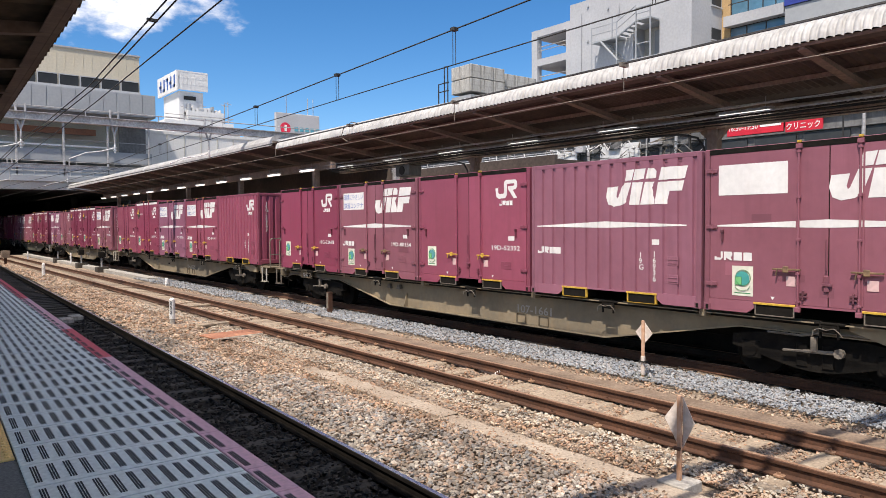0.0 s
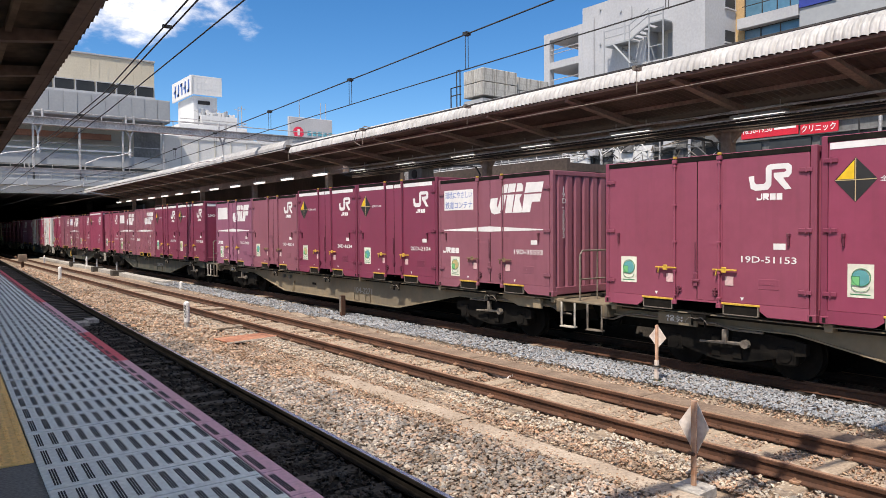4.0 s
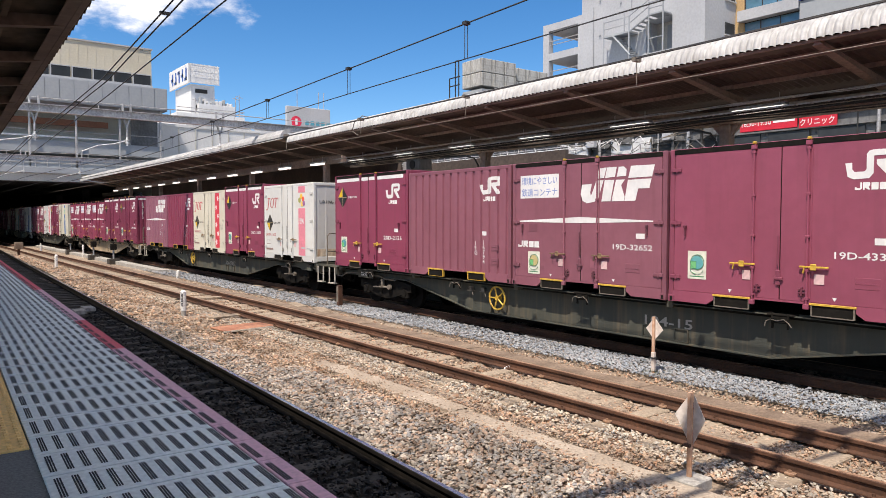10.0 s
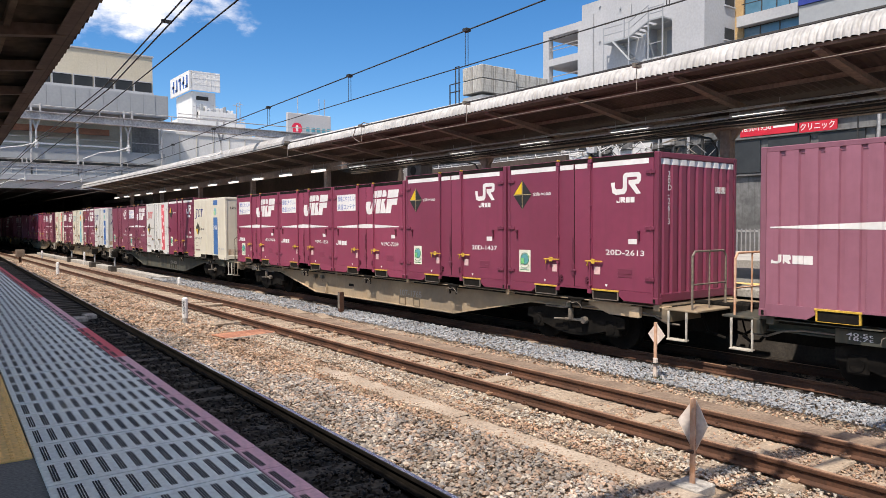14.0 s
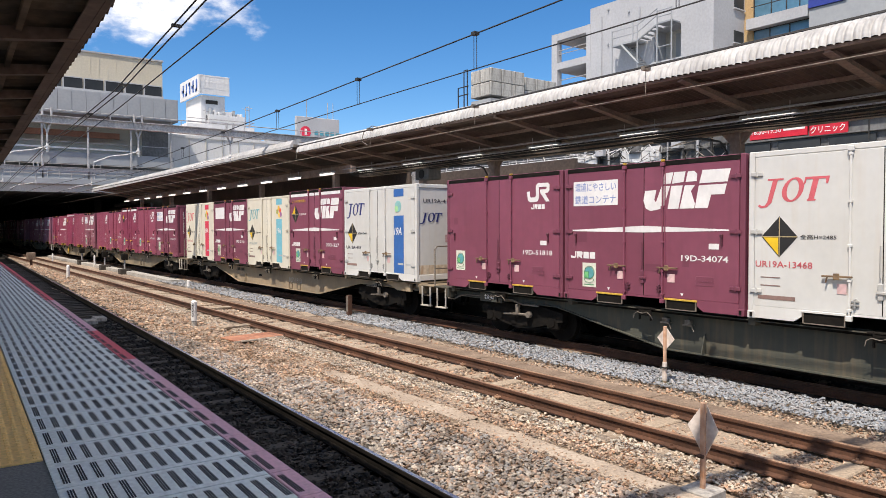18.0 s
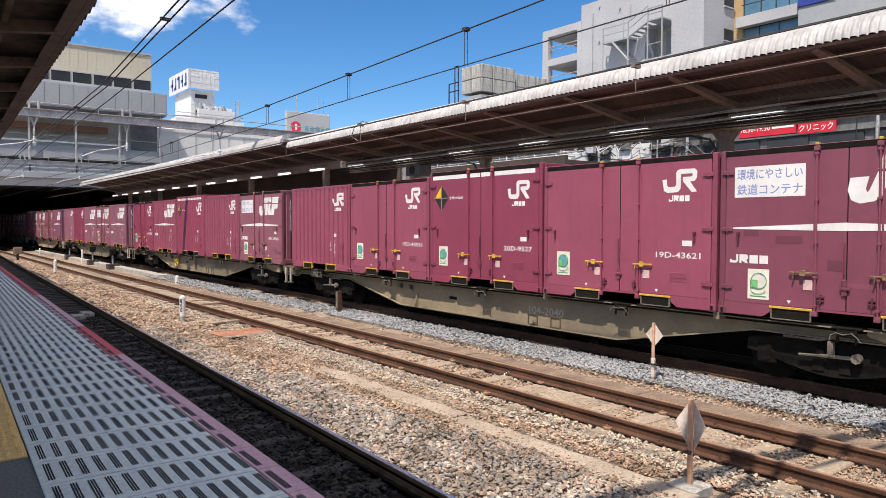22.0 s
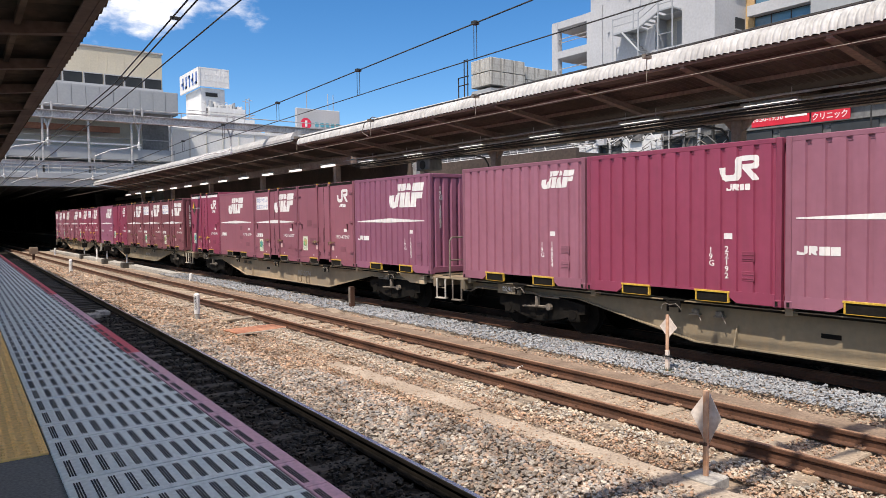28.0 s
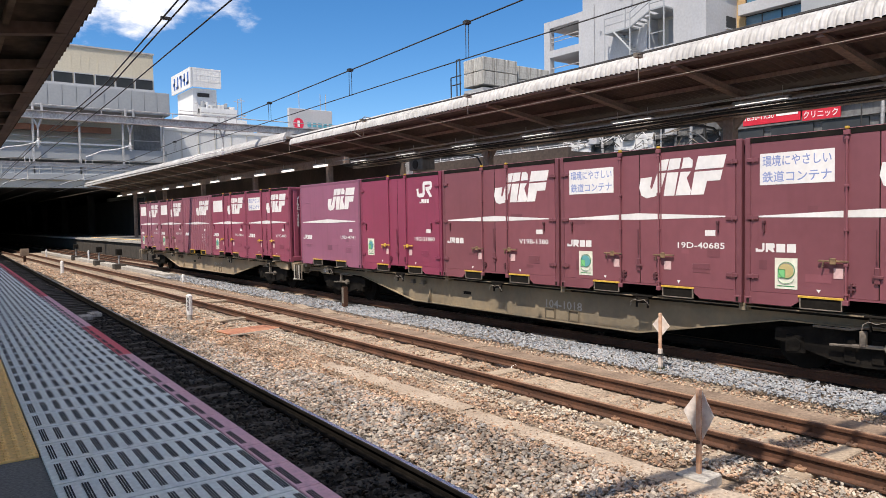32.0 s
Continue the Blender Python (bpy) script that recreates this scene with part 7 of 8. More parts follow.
        hr = part("handrail", cached("hrail", lambda: Geo().path([(-1.05, 0, 0.93), (-1.05, 0, 1.82), (-0.98, 0, 1.90), (-0.12, 0, 1.90), (-0.05, 0, 1.82), (-0.05, 0, 0.93)], 0.02).path([(-1.05, 0, 1.35), (-0.05, 0, 1.35)], 0.016).path([(-0.55, 0, 0.93), (-0.55, 0, 1.9)], 0.014).mesh("handrail")), M["rustpost" if wheel and s > 0 and tone == SLATE else "dusty"], w)
        hr.matrix_basis = pose(0, s * (H2 + 0.52), 0)
    part("brake_gear", cached("bgear", lambda: Geo().box(-0.5, 0.5, -1.2, 0.3, 0.3, 0.7, 0.03).tube((-0.6, 1.2, 0.5), (-0.6, 2.4, 0.5), 0.16, 12).tube((0.4, -6, 0.6), (0.4, 6, 0.6), 0.04, 6).mesh("brake_gear")), M["gear"], w)
    return w


def brake_wheel():
    g = Geo()
    n = 24
    pts = [(0, 0.25 * math.cos(2 * math.pi * i / n), 0.25 * math.sin(2 * math.pi * i / n)) for i in range(n + 1)]
    g.path(pts, 0.020, 6)
    for i in range(5):
        a = 2 * math.pi * i / 5
        g.tube((0, 0, 0), (0, 0.25 * math.cos(a), 0.25 * math.sin(a)), 0.018, 5)
    return g.tube((-0.03, 0, 0), (0.10, 0, 0), 0.05, 10)


def bogie():
    g = Geo()
    for x in (-0.94, 0.82):
        low = [(-1.25 + 2.5 * i / 16, 0.44 - 0.24 * math.sin(math.pi * i / 16) ** 1.5) for i in range(17)]
        g.prism([(-1.25, 0.62)] + low + [(1.25, 0.62), (0.7, 0.70), (-0.7, 0.70)], 0, x, x + 0.12)
        for y in (-0.18, 0.18):
            g.box(x - 0.02, x, y - 0.08, y + 0.08, 0.26, 0.6, 0.01)
    g.box(-0.9, 0.9, -0.22, 0.22, 0.42, 0.78, 0.03)
    return g


def wheelset():
    g = Geo().tube((-0.85, 0, 0), (0.85, 0, 0), 0.075, 10)
    for s in (-1, 1):
        g.tube((s * 0.50, 0, 0), (s * 0.53, 0, 0), 0.43, 28).tube((s * 0.53, 0, 0), (s * 0.635, 0, 0), 0.405, 28)
        g.tube((s * 0.635, 0, 0), (s * 0.67, 0, 0), 0.16, 14)
    return g


WAGONS = [flat_wagon(*w, (k not in (4, 10, 14), k in (0, 5, 10))) for k, w in enumerate(((OLIVE, "107-1661", False), (OLIVE, "104-1225", False), (OLIVE, "104-2271", False), (SLATE, "104-1794", False), (SLATE, "104-15", True),
                                   (SLATE, "104-5032", True), (TAN, "107-1765", False), (SLATE, "104-905", False), (BUFF, "107-1813", False), (OLIVE, "104-2040", False),
                                   (OLIVE, "104-801", True), (OLIVE, "104-366", False), (TAN, "107-2074", False), (OLIVE, "104-1018", False), (TAN, "104-612", False)))]


# ---- overhead line ----
def sagging(p, q, sag, n=14):
    p, q = Vector(p), Vector(q)
    return [tuple(p.lerp(q, i / n) - Vector((0, 0, sag * 4 * (i / n) * (1 - i / n)))) for i in range(n + 1)]


def near_x(y):
    return 2.99 + 0.037 * y


def overhead():
    w = thing("overhead_line_middle", "contact and carrier wires over the middle track", "overhead line")
    part("carrier_wire", Geo().path([(MID, -25, 6.45), (MID, 31, 4.99), (MID, 62, 5.5), (MID, 110, 5.3)], 0.013, 5), M["wire"], w)
    part("contact_wire", Geo().path([(MID, -25, 5.3), (MID, 12, 4.96), (MID, 31, 4.72), (MID, 62, 4.8), (MID, 110, 4.8)], 0.010, 5), M["wire"], w)
    for y in (1.4, 5.2, 9.06, 12.9, 17.0, 21.0, 25.0):
        z1, z0 = 5.80 - 0.0261 * y, 5.07 - 0.0098 * y
        part("dropper", Geo().tube((MID - 0.03, y, z0), (MID - 0.03, y, z1), 0.006, 5).tube((MID + 0.03, y, z0), (MID + 0.03, y, z1), 0.006, 5).box(MID - 0.05, MID + 0.05, y - 0.05, y + 0.05, z1 - 0.025, z1 + 0.03), M["wire"], w)
    w = thing("overhead_line_freight", "paired carrier wires and contact wire over the freight track", "overhead line")
    for dx, dz in ((-0.06, 0.0), (0.06, 0.05)):
        part("carrier_wire", Geo().path([(FAR + dx, -25, 5.75 + dz), (FAR + dx, 8, 5.43 + dz), (FAR + dx, 31, 5.33 + dz), (FAR + dx, 62, 5.5 + dz), (FAR + dx, 110, 5.3 + dz)], 0.014, 5), M["wire"], w)
    part("contact_wire", Geo().path([(FAR, -25, 4.97), (FAR, 31, 4.86), (FAR, 110, 4.85)], 0.010, 5), M["dusty"], w)
    for y in (3.6, 8.6, 13.79, 18.9, 24.2):
        part("dropper", Geo().tube((FAR, y, 4.92), (FAR, y, 5.42), 0.008, 5).box(FAR - 0.10, FAR + 0.10, y - 0.04, y + 0.04, 5.38, 5.46), M["dusty"], w)
    part("jumper_loop", Geo().path([(FAR - 0.05, 18.2, 5.38), (FAR - 0.05, 18.7, 5.50), (FAR - 0.05, 19.2, 5.36), (FAR - 0.05, 19.35, 5.1), (FAR - 0.02, 19.0, 4.93)], 0.014, 5), M["dusty"], w)
    w = thing("overhead_line_near", "paired carrier wires and contact wire over the platform track", "overhead line")
    for dx, dz in ((0.0, 0.0), (0.10, -0.03)):
        part("carrier_wire", Geo().path([(near_x(y) + dx, y, z + dz) for y, z in ((-25, 7.4), (-10, 6.6), (0, 6.15), (9.8, 5.77), (17.1, 5.45), (24, 5.5), (31, 5.7), (62, 5.6), (110, 5.4))], 0.014, 5), M["wire"], w)
    part("contact_wire", Geo().path([(near_x(y), y, z) for y, z in ((-25, 5.4), (7.8, 5.11), (16.5, 5.0), (31, 4.95), (62, 4.9), (110, 4.9))], 0.011, 5), M["wire"], w)
    for y in (7.2, 11.9, 16.4, 21):
        z1 = {7.2: 5.87, 11.9: 5.68, 16.4: 5.48, 21: 5.47}[y]
        x = near_x(y)
        part("clamp", Geo().box(x - 0.03, x + 0.13, y - 0.03, y + 0.03, z1 - 0.025, z1 + 0.02), M["wire"], w)
    # portals
    for y, z, x0, x1 in ((31.0, 6.45, -3.2, 21.5), (2.10, 7.15, -3.2, 21.5), (62.0, 6.9, -3.2, 21.5)):
        g = thing("overhead_portal", "grey steel portal beam carrying overhead wires across the tracks", "portal", group="overhead line portals")
        if y == 2.10:
            # this unseen portal stands askew to the tracks, placed for the shadow it casts
            g.matrix_basis = pose(4.0, 1.88, 0, 0, 0, -8) @ pose(-4.0, -2.10, 0)
        if y == 2.10:
            part("beam", Geo().box(x0, x1, y - 0.095, y + 0.095, z + 0.02, z + 0.14, 0.005), M["pole"], g)
            # second bar, added to cast a second band of shadow
            part("walk_rail", Geo().tube((x0, y - 0.42, z + 0.1), (x1, y - 0.42, z + 0.1), 0.045, 7).box(x0 + 0.05, x0 + 0.15, y - 0.42, y, z + 0.08, z + 0.12).box(x1 - 0.15, x1 - 0.05, y - 0.42, y, z + 0.08, z + 0.12), M["pole"], g)
        else:
            part("beam", Geo().box(x0, x1, y - 0.13, y + 0.13, z + 0.28, z + 0.31).box(x0, x1, y - 0.13, y + 0.13, z, z + 0.03).box(x0, x1, y - 0.02, y + 0.02, z + 0.03, z + 0.28), M["pole"], g)
        for x in (x0 + 0.1, x1 - 0.1):
            part("mast", Geo().box(x - 0.14, x + 0.14, y - 0.14, y + 0.14, 1.09, z, 0.01), M["pole"], g)
        if y != 2.10:
            part("walk_rail", Geo().tube((x0, y, z + 0.55), (x1, y, z + 0.55), 0.02, 6), M["pole"], g)
        for k in range(9 if y != 2.10 else 0):
            x = x0 + 1.2 + k * 2.8
            part("upright", Geo().tube((x, y, z + 0.3), (x, y, z + 0.56), 0.018, 5), M["pole"], g)
        for x in (near_x(y), MID, FAR):
            b = part("hanger_bracket", Geo().box(x - 0.19, x - 0.12, y - 0.05, y + 0.05, z + 0.1, z + 0.62, 0.01).box(x + 0.12, x + 0.19, y - 0.05, y + 0.05, z + 0.1, z + 0.62, 0.01).tube((x - 0.155, y, z + 0.1), (x, y, z - 0.35), 0.04, 6).tube((x + 0.155, y, z + 0.1), (x, y, z - 0.35), 0.04, 6).tube((x, y, z - 0.3), (x, y, z - 0.75), 0.035, 6), M["pole"], g, "Y-shaped hanger")
            part("insulator", Geo().tube((x, y, z - 0.75), (x, y, z - 1.1), 0.04, 8).tube((x, y, z - 0.85), (x, y, z - 0.88), 0.09, 10).tube((x, y, z - 0.97), (x, y, z - 1.0), 0.09, 10), M["porcelain"], b, "white ribbed insulator")
            part("steady_arm", Geo().path([(x - 0.03, y, z - 0.9), (x - 0.5, y, z - 1.05), (x - 1.1, y, z - 1.15), (x - 1.7, y, z - 1.42)], 0.022, 6), M["porcelain"], b)


overhead()


# ---- line-side things ----
def trackside():
    m = thing("diamond_marker", "rusty orange post with weathered diamond plates in a concrete block", "marker post", pose(6.0, 3.87, -0.25))
    part("block", Geo().box(-0.155, 0.155, -0.155, 0.155, -0.15, 0.105, 0.012), M["concrete"], m, "grey concrete foot")
    part("post", Geo().box(-0.020, 0.020, -0.022, 0.022, 0.08, 0.93, 0.005), M["rustpost"], m)
    for k, s in enumerate((-1, 1)):
        part("plate", Geo().prism([(s * 0.02, 0.91), (s * 0.168, 0.69), (s * 0.02, 0.42)], 0, -0.006 - 0.006 * k, 0.0), M["lens"], m, "triangular half of a bent diamond plate").matrix_basis = pose(0.036, 0, 0, 0, 0, s * 12)
    part("clamp", Geo().tube((-0.04, -0.03, 0.42), (-0.04, 0.03, 0.42), 0.02, 8), M["rail"], m)
    m = thing("diamond_marker", "thin rusty post with a small diamond plate in the grey ballast", "marker post", pose(9.54, 6.84, -0.22))
    part("post", Geo().box(-0.02, 0.02, -0.022, 0.022, 0.0, 1.0, 0.005), M["rustpost"], m)
    part("sleeve", Geo().box(-0.028, 0.028, -0.03, 0.03, 0.12, 0.43, 0.008), M["lens"], m, "pale bandaged sleeve")
    part("plate", Geo().prism([(0, 0.99), (0.16, 0.80), (0, 0.62), (-0.16, 0.80)], 0, 0.021, 0.03), M["lens"], m)
    part("band", Geo().box(-0.05, 0.05, -0.05, 0.05, 0.33, 0.35), M["wire"], m)
    g = Geo()
    rnd = random.Random(5)
    for i in range(40):
        a, r = rnd.uniform(0, 6.28), rnd.uniform(0.02, 0.14)
        x, y = r * math.cos(a), r * math.sin(a)
        g.add([(x, y, 0), (x + 0.012, y, 0), (x + rnd.uniform(-0.04, 0.04), y + rnd.uniform(-0.04, 0.04), rnd.uniform(0.05, 0.13))], [(0, 1, 2)])
    tuft = tagged(part("weed_tuft", g, M["plant"]), "small green weeds at the foot of a post", "plant")
    tuft.matrix_basis = pose(9.5, 6.86, -0.16)
    d = thing("distance_post", "white trackside distance post with black numerals", "distance post", pose(5.78, 18.6, -0.25))
    part("post", Geo().tube((0, 0, 0.2), (0, 0, 0.70), 0.075, 14).tube((0, 0, 0.70), (0, 0, 0.74), 0.075, 14, 0.045), M["porcelain"], d)
    part("foot", Geo().tube((0, 0, 0), (0, 0, 0.2), 0.065, 12), M["concrete"], d)
    me = lettering_mesh("8\n0\n0", 1.0)
    n = part("numerals", me, M["ink"], d, "black numerals", colour=(0.02, 0.02, 0.03))
    a = -0.35
    n.matrix_basis = pose(-0.05, -0.062, 0.56, 0, 0, -49) @ END_TURN @ Matrix.Diagonal((0.12, 0.15, 1, 1)) @ Matrix.Translation((-0.3, 0, 0))
    for x, y, h, r in ((6.40, 41.65, 0.75, 0.085), (9.36, 30.82, 0.42, 0.075), (8.29, 60.6, 0.8, 0.06), (9.6, 52.0, 0.9, 0.06)):
        p = thing("white_post", "short white concrete post beside the tracks", "post", pose(x, y, -0.28), "white trackside posts")
        part("shaft", Geo().tube((0, 0, 0), (0, 0, h * 0.9), r, 10).tube((0, 0, h * 0.9), (0, 0, h), r, 10, r * 0.5), M["porcelain"], p)
    p = thing("rail_stub_post", "short dark rusty post beside the grey ballast", "post", pose(9.92, 17.75, -0.28))
    part("shaft", Geo().box(-0.07, 0.07, -0.06, 0.06, 0.0, 0.72, 0.01), M["rail"], p)
    part("face", Geo().box(-0.078, -0.071, -0.05, 0.05, 0.25, 0.70), M["dusty"], p)
    p = thing("junction_box", "brown trackside box on a post", "junction box", pose(6.44, 56.9, -0.28))
    part("case", Geo().box(-0.26, 0.26, -0.2, 0.2, 0.5, 1.0, 0.02), M["wood"], p)
    part("leg", Geo().box(-0.08, 0.08, -0.08, 0.08, 0, 0.5), M["rail"], p)
    for x, y in ((9.55, 48.5), (9.5, 43.0), (9.7, 57.0)):
        p = thing("signal_stand", "small dark dwarf signal on a concrete foot", "signal", pose(x, y, -0.27), "dwarf signals")
        part("foot", Geo().box(-0.3, 0.3, -0.3, 0.3, 0, 0.35, 0.02), M["darksleeper"], p)
        part("stem", Geo().tube((0, 0, 0.35), (0, 0, 0.85), 0.05, 8), M["pole"], p)
        part("head", Geo().box(-0.16, 0.16, -0.12, 0.12, 0.85, 1.2, 0.03), M["gear"], p)
    t = thing("cable_trough", "pale concrete cable trough with lidded sections", "cable trough", kind="structure")
    me = Geo().box(-0.22, 0.22, -0.97, 0.97, 0, 0.20, 0.015).mesh("trough_section")
    for i in range(20):
        part("trough_section", me, M["concrete"], t).matrix_basis = pose(9.72 + 0.006 * i, 35 + 1.96 * i, -0.24 + 0.004 * math.sin(i * 2))
    p = thing("steel_plate", "rust-red steel cover plate lying on the gravel", "plate", pose(6.2, 15.65, -0.158, 0, 0, 6))
    part("sheet", Geo().box(-0.62, 0.62, -0.38, 0.38, 0, 0.025, 0.004), surf("rust_red_plate", (0.30, 0.12, 0.07), (0.42, 0.20, 0.12), 0.8, big=2, fine=16, bump=0.2), p)
    part("edge_strip", Geo().box(-0.66, 0.66, -0.41, -0.381, -0.01, 0.02), M["palecon"], p)
    wd = Geo().box(-0.5, 0.5, -0.14, 0.14, 0, 0.05, 0.008).mesh("plank")
    for x, y, a in ((6.6, 17.6, 12), (9.05, 17.2, 75), (9.0, 18.6, 80), (7.5, 22.0, 5)):
        p = thing("loose_plank", "bleached loose timber plank on the ballast", "plank", pose(x, y, -0.165, 0, 0, a), "loose planks")
        part("plank", wd, M["sleeper"], p)
    p = thing("cup", "crumpled pale scrap lying between the rails", "litter", pose(7.96, 8.63, -0.17, 70, 0, 30))
    part("shell", Geo().tube((0, 0, 0), (0, 0, 0.09), 0.035, 10, 0.045), M["porcelain"], p)
    for x, y in ((3.9, 20.5), (4.2, 21.0)):
        p = thing("track_magnet", "grey device box between the shaded rails", "track device", pose(near_x(y) - 0.1 + (x - 3.9), y, -0.16))
        part("case", Geo().box(-0.15, 0.15, -0.25, 0.25, 0, 0.12, 0.02), M["concrete"], p)


trackside()


# ---- cables slung under the far canopy ----
def canopy_cables():
    t = thing("cable_run", "dark sagging cables and bright conduits under the far canopy", "cables")
    rnd = random.Random(21)
    for i in range(9):
        y0, y1 = -8.5 + 9.0 * (i % 4), -8.5 + 9.0 * (i % 4 + 1)
        x = 15.55 + 0.12 * (i // 4) + rnd.uniform(-0.05, 0.05)
        part("cable", Geo().path(sagging((x, y0, 4.72 - 0.05 * (i // 4)), (x, y1, 4.72 - 0.05 * (i // 4)), rnd.uniform(0.04, 0.12), 10), 0.016, 5), M["wire"], t)
    for k, x in enumerate((15.05, 15.2, 15.32, 15.42)):
        part("conduit", Geo().path([(x + 0.03 * math.sin(1.7 * i + k), -10 + 1.25 * i, 4.93 + 0.03 * k + 0.02 * math.sin(2.3 * i + 2 * k)) for i in range(31)], 0.011, 5), M["pole"], t)
    # a thick lead bends from each column up to the girder
    for i in range(4):
        y = -8.5 + 9.0 * i
        part("lead", Geo().path([(15.95, y + 0.15, 3.6), (15.9, y + 0.16, 4.2), (15.85, y + 0.3, 4.45), (15.8, y + 0.8, 4.58), (15.8, y + 2.2, 4.62)], 0.03, 6), M["wire"], t)


canopy_cables()


# ---- things on and behind the far platform ----
def beyond():
    b = thing("canopy_beyond", "dark canopy of the next platform", "canopy", kind="structure")
    part("roof", Geo().box(22.5, 31.0, 20.5, 74, 4.75, 5.1), M["darksheet"], b)
    part("fascia", Geo().box(22.3, 22.5, 20.5, 74, 4.3, 5.28), M["darksheet"], b)
    for i in range(6):
        part("column", Geo().box(26.6, 26.9, 26 + 9 * i, 26.3 + 9 * i, -0.3, 4.75), M["steelbeam"], b)
    part("platform", Geo().box(23, 30.5, 10, 74, -0.3, 1.09), M["concrete"], b)
    pr = thing("roof_rack", "pale pipes and cable racks along the next canopy's roof", "pipes")
    rnd = random.Random(3)
    for k in range(4):
        z = 5.16 + 0.13 * k
        part("pipe", Geo().tube((22.8 + 0.25 * k, 20.6, z), (22.8 + 0.25 * k, 50, z), 0.016 + 0.008 * (k % 2), 5), M["pole" if k % 2 else "porcelain"], pr)
    for i in range(46):
        y = 20.8 + 0.62 * i + rnd.uniform(-0.15, 0.15)
        part("upright", Geo().tube((22.75, y, 5.08), (22.75, y + rnd.uniform(-0.2, 0.2), 5.3 + rnd.uniform(0.05, 0.42)), 0.018, 5), M["pole" if i % 3 else "porcelain"], pr)
    # ledges, mullions and hung units on the shop fronts
    lg = thing("shop_front_fittings", "pipes, ledges and small units on the shop fronts", "pipes")
    for z in (4.75, 6.58, 7.2, 7.75):
        part("ledge", Geo().box(33.72, 33.895, -4, 62, z, z + 0.08), M["pole" if z == 7.2 else "street"], lg)
    for i in range(24):
        y = 9.0 + 0.95 * i + rnd.uniform(-0.2, 0.2)
        if 14.3 < y < 19.5:
            continue
        part("mullion", Geo().tube((33.68, y, 4.6), (33.68, y + rnd.uniform(-0.1, 0.1), 7.8), rnd.choice((0.03, 0.05, 0.08)), 6), M[("pole", "wire", "wall", "street")[i % 4]], lg)
    part("wall_panel", Geo().box(33.55, 33.7, 24.4, 27.2, 5.9, 6.95), M["whitewall"], lg, "pale wall panel")
    part("wall_panel", Geo().box(33.55, 33.7, 29.0, 33.5, 6.1, 6.8), M["whitewall"], lg, "pale wall panel")
    for i in range(110):
        x, y, z = rnd.uniform(32.6, 33.6), rnd.uniform(20.2, 37), rnd.uniform(5.9, 7.25)
        lean = rnd.choice((0.15, 0.5, 1.1, 2.0))
        q = Geo().path([(x, y, z), (x, y + rnd.uniform(-lean, lean), z + rnd.uniform(-0.5, 0.6)), (33.79, y + rnd.uniform(-lean, lean) * 1.4, z + rnd.uniform(-0.3, 0.3))], rnd.choice((0.014, 0.02, 0.03)), 5)
        part("pipe", q, M[rnd.choice(("porcelain", "pole", "wire", "wire", "street", "dusty"))], lg)
    for i in range(4):
        y = 20.3 + 2.7 * i
        part("unit", Geo().box(33.35, 33.7, y, y + rnd.uniform(0.5, 0.9), 6.66, 6.66 + rnd.uniform(0.4, 0.6), 0.03), M["wall" if i % 2 else "street"], lg)
    # notice boards and machines on the island platform
    v = thing("vending_machine", "dark vending machine standing on the island platform", "vending machine", pose(16.2, 23.0, 1.09))
    part("cabinet", Geo().box(-0.4, 0.4, -0.6, 0.6, 0, 1.85, 0.02), M["greywall"], v)
    part("front", Geo().box(-0.42, -0.401, -0.5, 0.5, 0.5, 1.75), M["glass"], v)
    a = thing("air_unit", "grey hanging platform air unit under the canopy", "air conditioner", pose(15.95, 22.25, 4.22))
    part("casing", Geo().box(-0.3, 0.3, -0.45, 0.45, 0, 0.42, 0.03), M["street"], a)
    part("fan", Geo().tube((-0.3, 0, 0.21), (-0.33, 0, 0.21), 0.17, 16), M["dark"], a)
    # street signs glimpsed above and between the containers
    s = thing("clinic_sign", "red sign board with white lettering on the shop front", "sign", pose(33.79, 0, 0))
    red = (0.55, 0.015, 0.035)
    p1 = part("board", Geo().box(-0.08, 0, 16.35, 19.2, 6.7, 7.45), M["ink"], s, "red opening-hours board", colour=red)
    p2 = part("board", Geo().box(-0.08, 0, 14.55, 16.25, 6.62, 7.75), M["ink"], s, "red board", colour=red)
    for body, y, z, wd, par in (("16:30-19:30", 19.1, 6.95, 1.5, p1), ("クリニック", 16.2, 6.74, 1.55, p2)):
        me = lettering_mesh(body, 1.0)
        xs = [q.co.x for q in me.vertices]
        k = wd / (max(xs) - min(xs))
        part("lettering", me, M["white"], par).matrix_basis = Matrix.Translation((-0.09, y, z)) @ SIDE_TURN @ Matrix.Diagonal((k, k * 1.15, 1, 1)) @ Matrix.Translation((-min(xs), 0, 0))
    part("name_bars", Geo().box(-0.088, -0.082, 14.8, 15.1, 7.25, 7.6).box(-0.088, -0.082, 15.25, 15.55, 7.25, 7.6).box(-0.088, -0.082, 15.7, 16.0, 7.25, 7.6).box(-0.088, -0.082, 16.45, 17.5, 7.0, 7.2), M["white"], s)
    s = thing("shop_sign", "blue shop sign with white rings above a red and yellow strip", "sign", pose(33.79, 0, 0))
    part("bracket", Geo().box(-0.002, 0.112, 14.0, 15.9, 2.7, 4.2), M["pole"], s)
    part("board", Geo().box(-0.08, 0, 13.6, 16.3, 3.15, 4.4), M["ink"], s, "blue board", colour=(0.02, 0.03, 0.35))
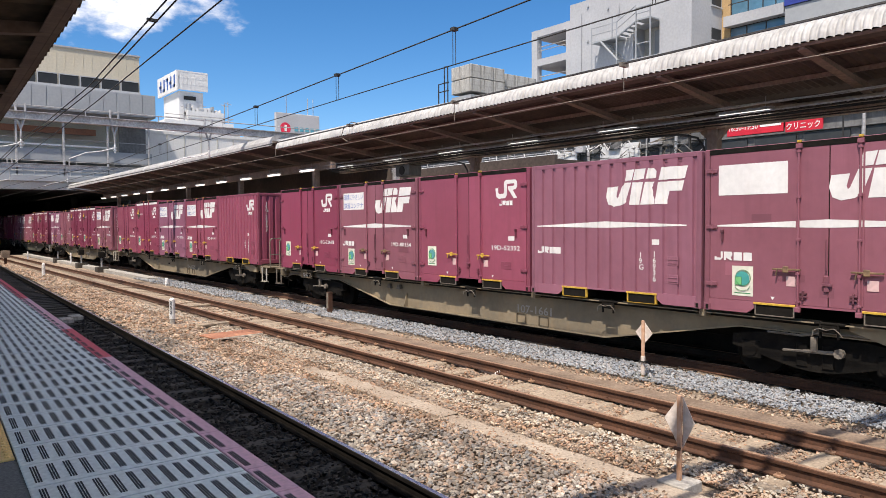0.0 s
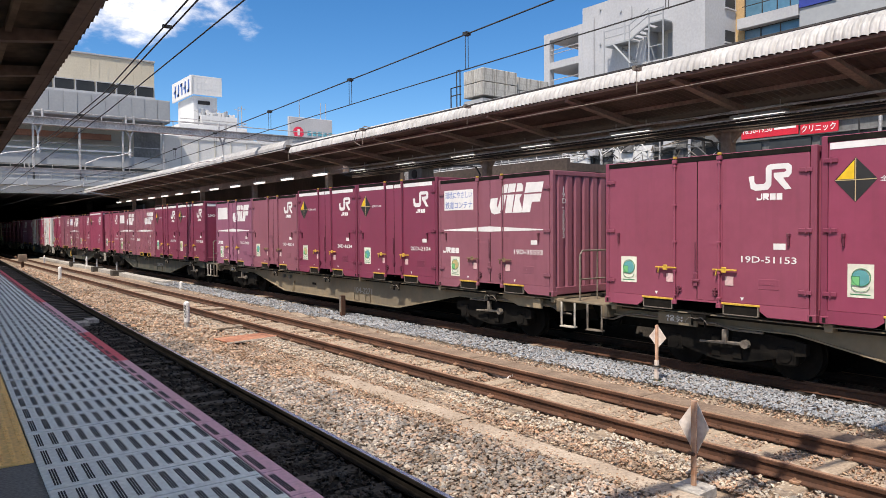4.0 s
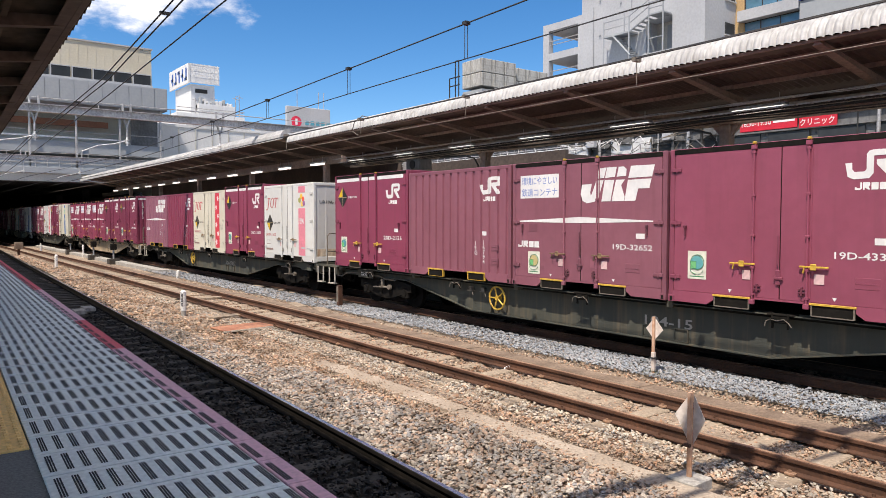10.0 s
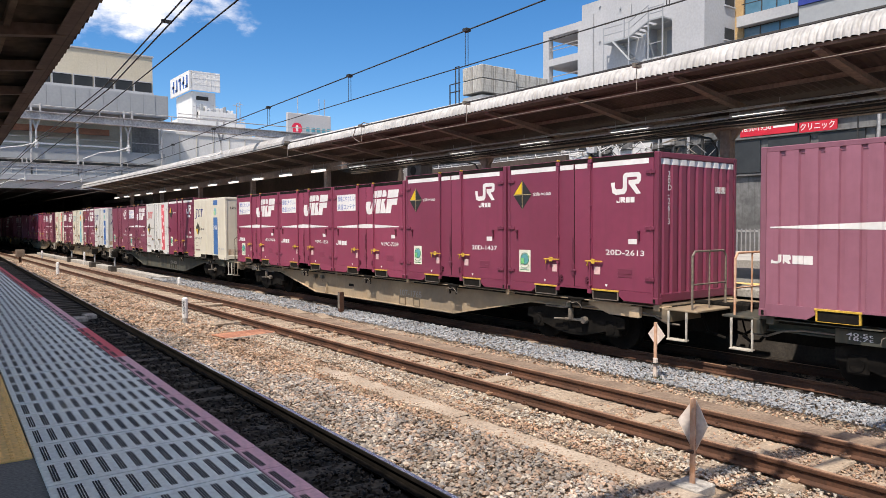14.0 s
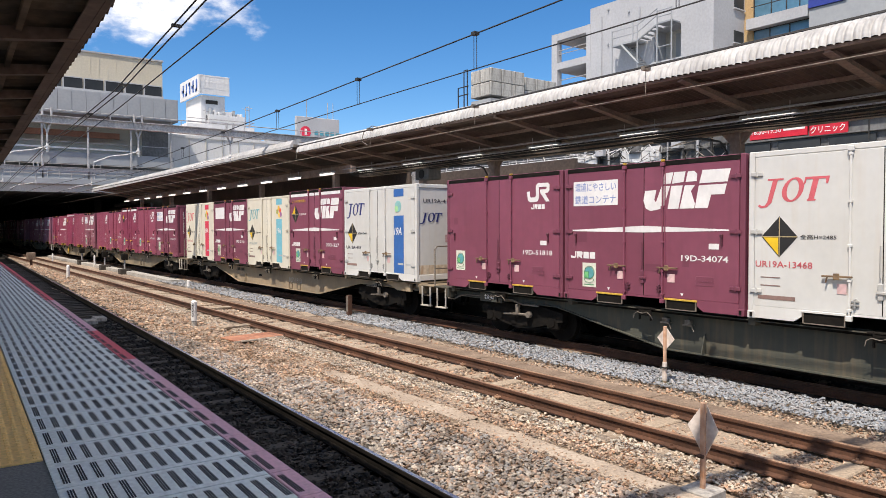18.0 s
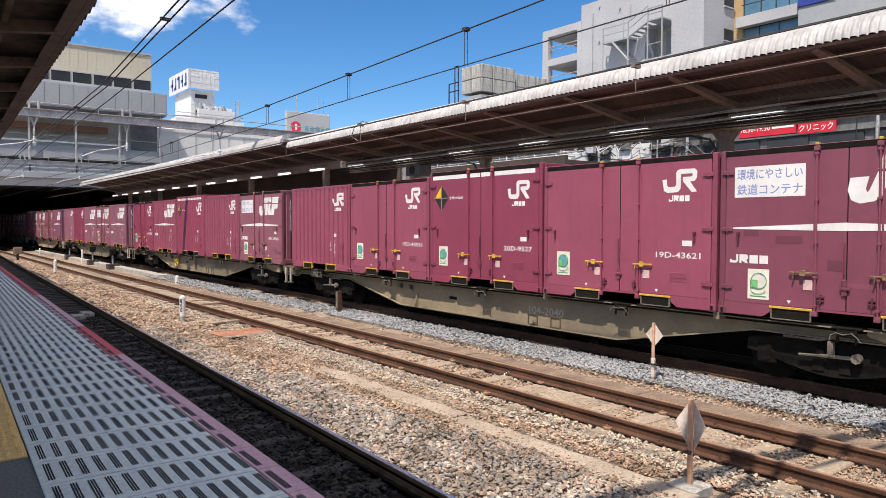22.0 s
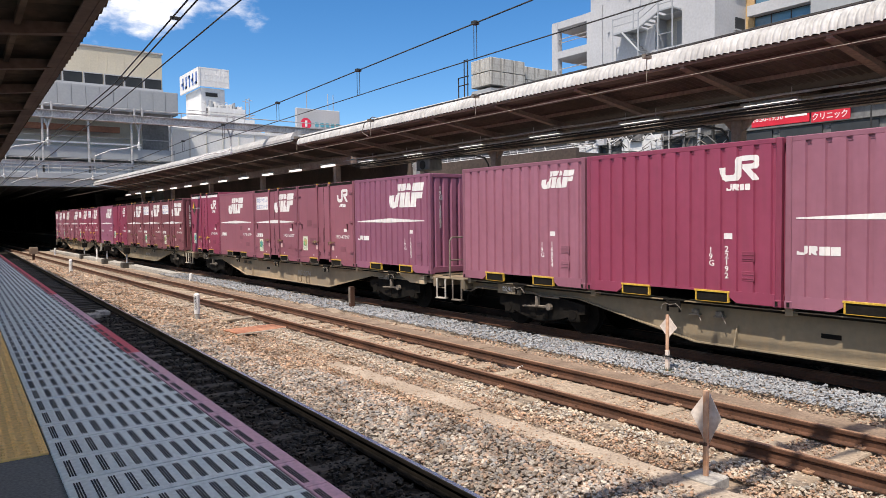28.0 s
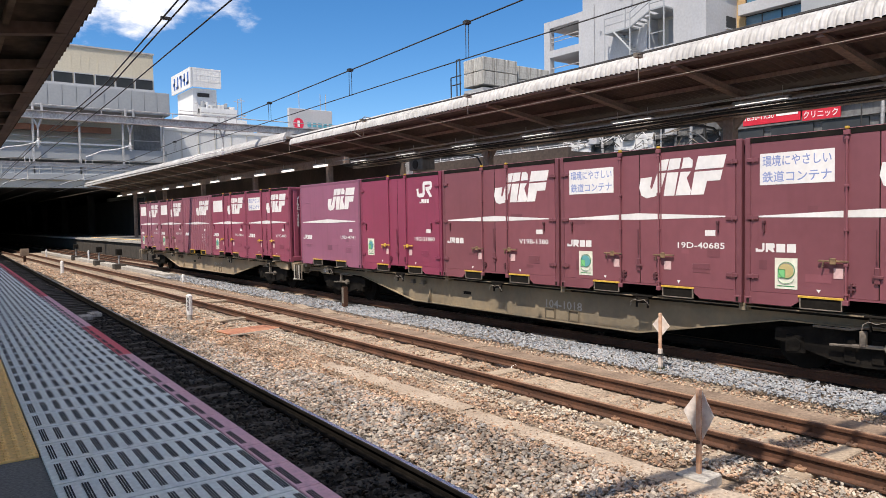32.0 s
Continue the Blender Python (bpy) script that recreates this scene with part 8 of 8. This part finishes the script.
    part("marks", Geo().box(-0.09, -0.082, 15.0, 15.5, 3.75, 4.15).box(-0.09, -0.082, 14.3, 14.6, 3.75, 4.15).box(-0.09, -0.082, 14.2, 15.6, 3.3, 3.5), M["white"], s)
    part("strip", Geo().box(-0.08, 0, 13.2, 16.5, 2.45, 3.1), M["ink"], s, "red strip", colour=(0.60, 0.03, 0.02))
    part("strip_marks", Geo().box(-0.09, -0.082, 15.8, 16.3, 2.6, 2.95).box(-0.09, -0.082, 15.2, 15.6, 2.6, 2.95), M["yellow"], s)
    f = thing("boundary_fence", "grey slatted boundary fence beyond the platforms", "fence", kind="structure")
    part("rail", Geo().box(31.9, 32.0, -4, 40, 1.95, 2.05).box(31.9, 32.0, -4, 40, 0.4, 0.5), M["pole"], f)
    me = Geo().box(31.9, 31.94, -0.03, 0.03, -0.3, 2.1).mesh("slat")
    for i in range(150):
        part("slat", me, M["pole"], f).matrix_basis = pose(0, 2 + 0.22 * i, 0)
    # wires and pipes in a tangle over the shop roofs
    for i, (y, h, col) in enumerate(((19.6, 0.5, "yellow"), (21.0, 1.1, "wall"), (23.2, 0.7, "pole"), (25.0, 1.4, "wall"), (27.2, 0.8, "tank"), (12.6, 0.9, "wall"), (11.2, 1.5, "street"))):
        q = thing("roof_housing", "small pale housing on the shop roof", "roof housing", pose(34.2, y, 7.9), "roof housings")
        part("casing", Geo().box(-0.2, 1.2, -0.7, 0.7, 0, h, 0.03), M[col], q)
    t = thing("rooftop_pipes", "tangle of grey rooftop pipes and racks on the street block", "pipes")
    rnd = random.Random(11)
    for i in range(34):
        y = rnd.uniform(8, 29)
        z = 7.9
        part("pipe", Geo().path([(34.05, y, z - 0.1), (34.05, y, z + rnd.uniform(0.2, 1.0)), (34.05, y + rnd.uniform(-1.5, 1.5), z + rnd.uniform(0.1, 0.9))], 0.045, 5), M["pole" if i % 3 else "porcelain"], t)


beyond()


# ---- movement: the distance of the train's front end along the track, by time ----
# how far each wagon's front end lies behind that of the first
AT = [-0.01, 20.65, 40.83, 61.09, 80.76, 101.00, 121.65, 141.77, 161.92, 182.24, 201.86, 222.47, 242.62, 262.75, 282.46]
TRAIN = [(0.0, 2.37), (2.0, -14.41), (4.0, -31.19), (6.0, -47.95), (8.0, -64.67), (10.0, -81.33), (12.0, -97.93), (14.0, -114.46), (16.0, -130.92), (18.0, -147.32), (20.0, -163.66), (22.0, -179.94), (24.0, -196.18), (26.0, -212.38), (28.0, -228.55), (30.0, -244.68), (32.0, -260.77)]


def place(t):
    for (t0, s0), (t1, s1) in zip(TRAIN, TRAIN[1:]):
        if t <= t1:
            return s0 + (s1 - s0) * (t - t0) / (t1 - t0)
    return TRAIN[-1][1]


def motions():
    # wheels of 0.405 m roll on the rails
    roll = [(k / 15, math.degrees((TRAIN[0][1] - place(k / 15)) / 0.405)) for k in range(481)]
    for w in WAGONS:
        for b in w.children:
            for ws in b.children:
                if ws.name.startswith("wheelset"):
                    a = ws.matrix_basis.translation.y
                    walk(ws, [(t, pose(0, a, 0.405, d)) for t, d in roll])
    for k, w in enumerate(WAGONS):
        walk(w, [(t, pose(FAR, s + AT[k] + 9.43, 0)) for t, s in TRAIN])
        for j, c in enumerate(BOX[k]):
            walk(c, [(t, pose(FAR, s + AT[k] + SLOT * (j + 0.5), 0.985)) for t, s in TRAIN])


motions()
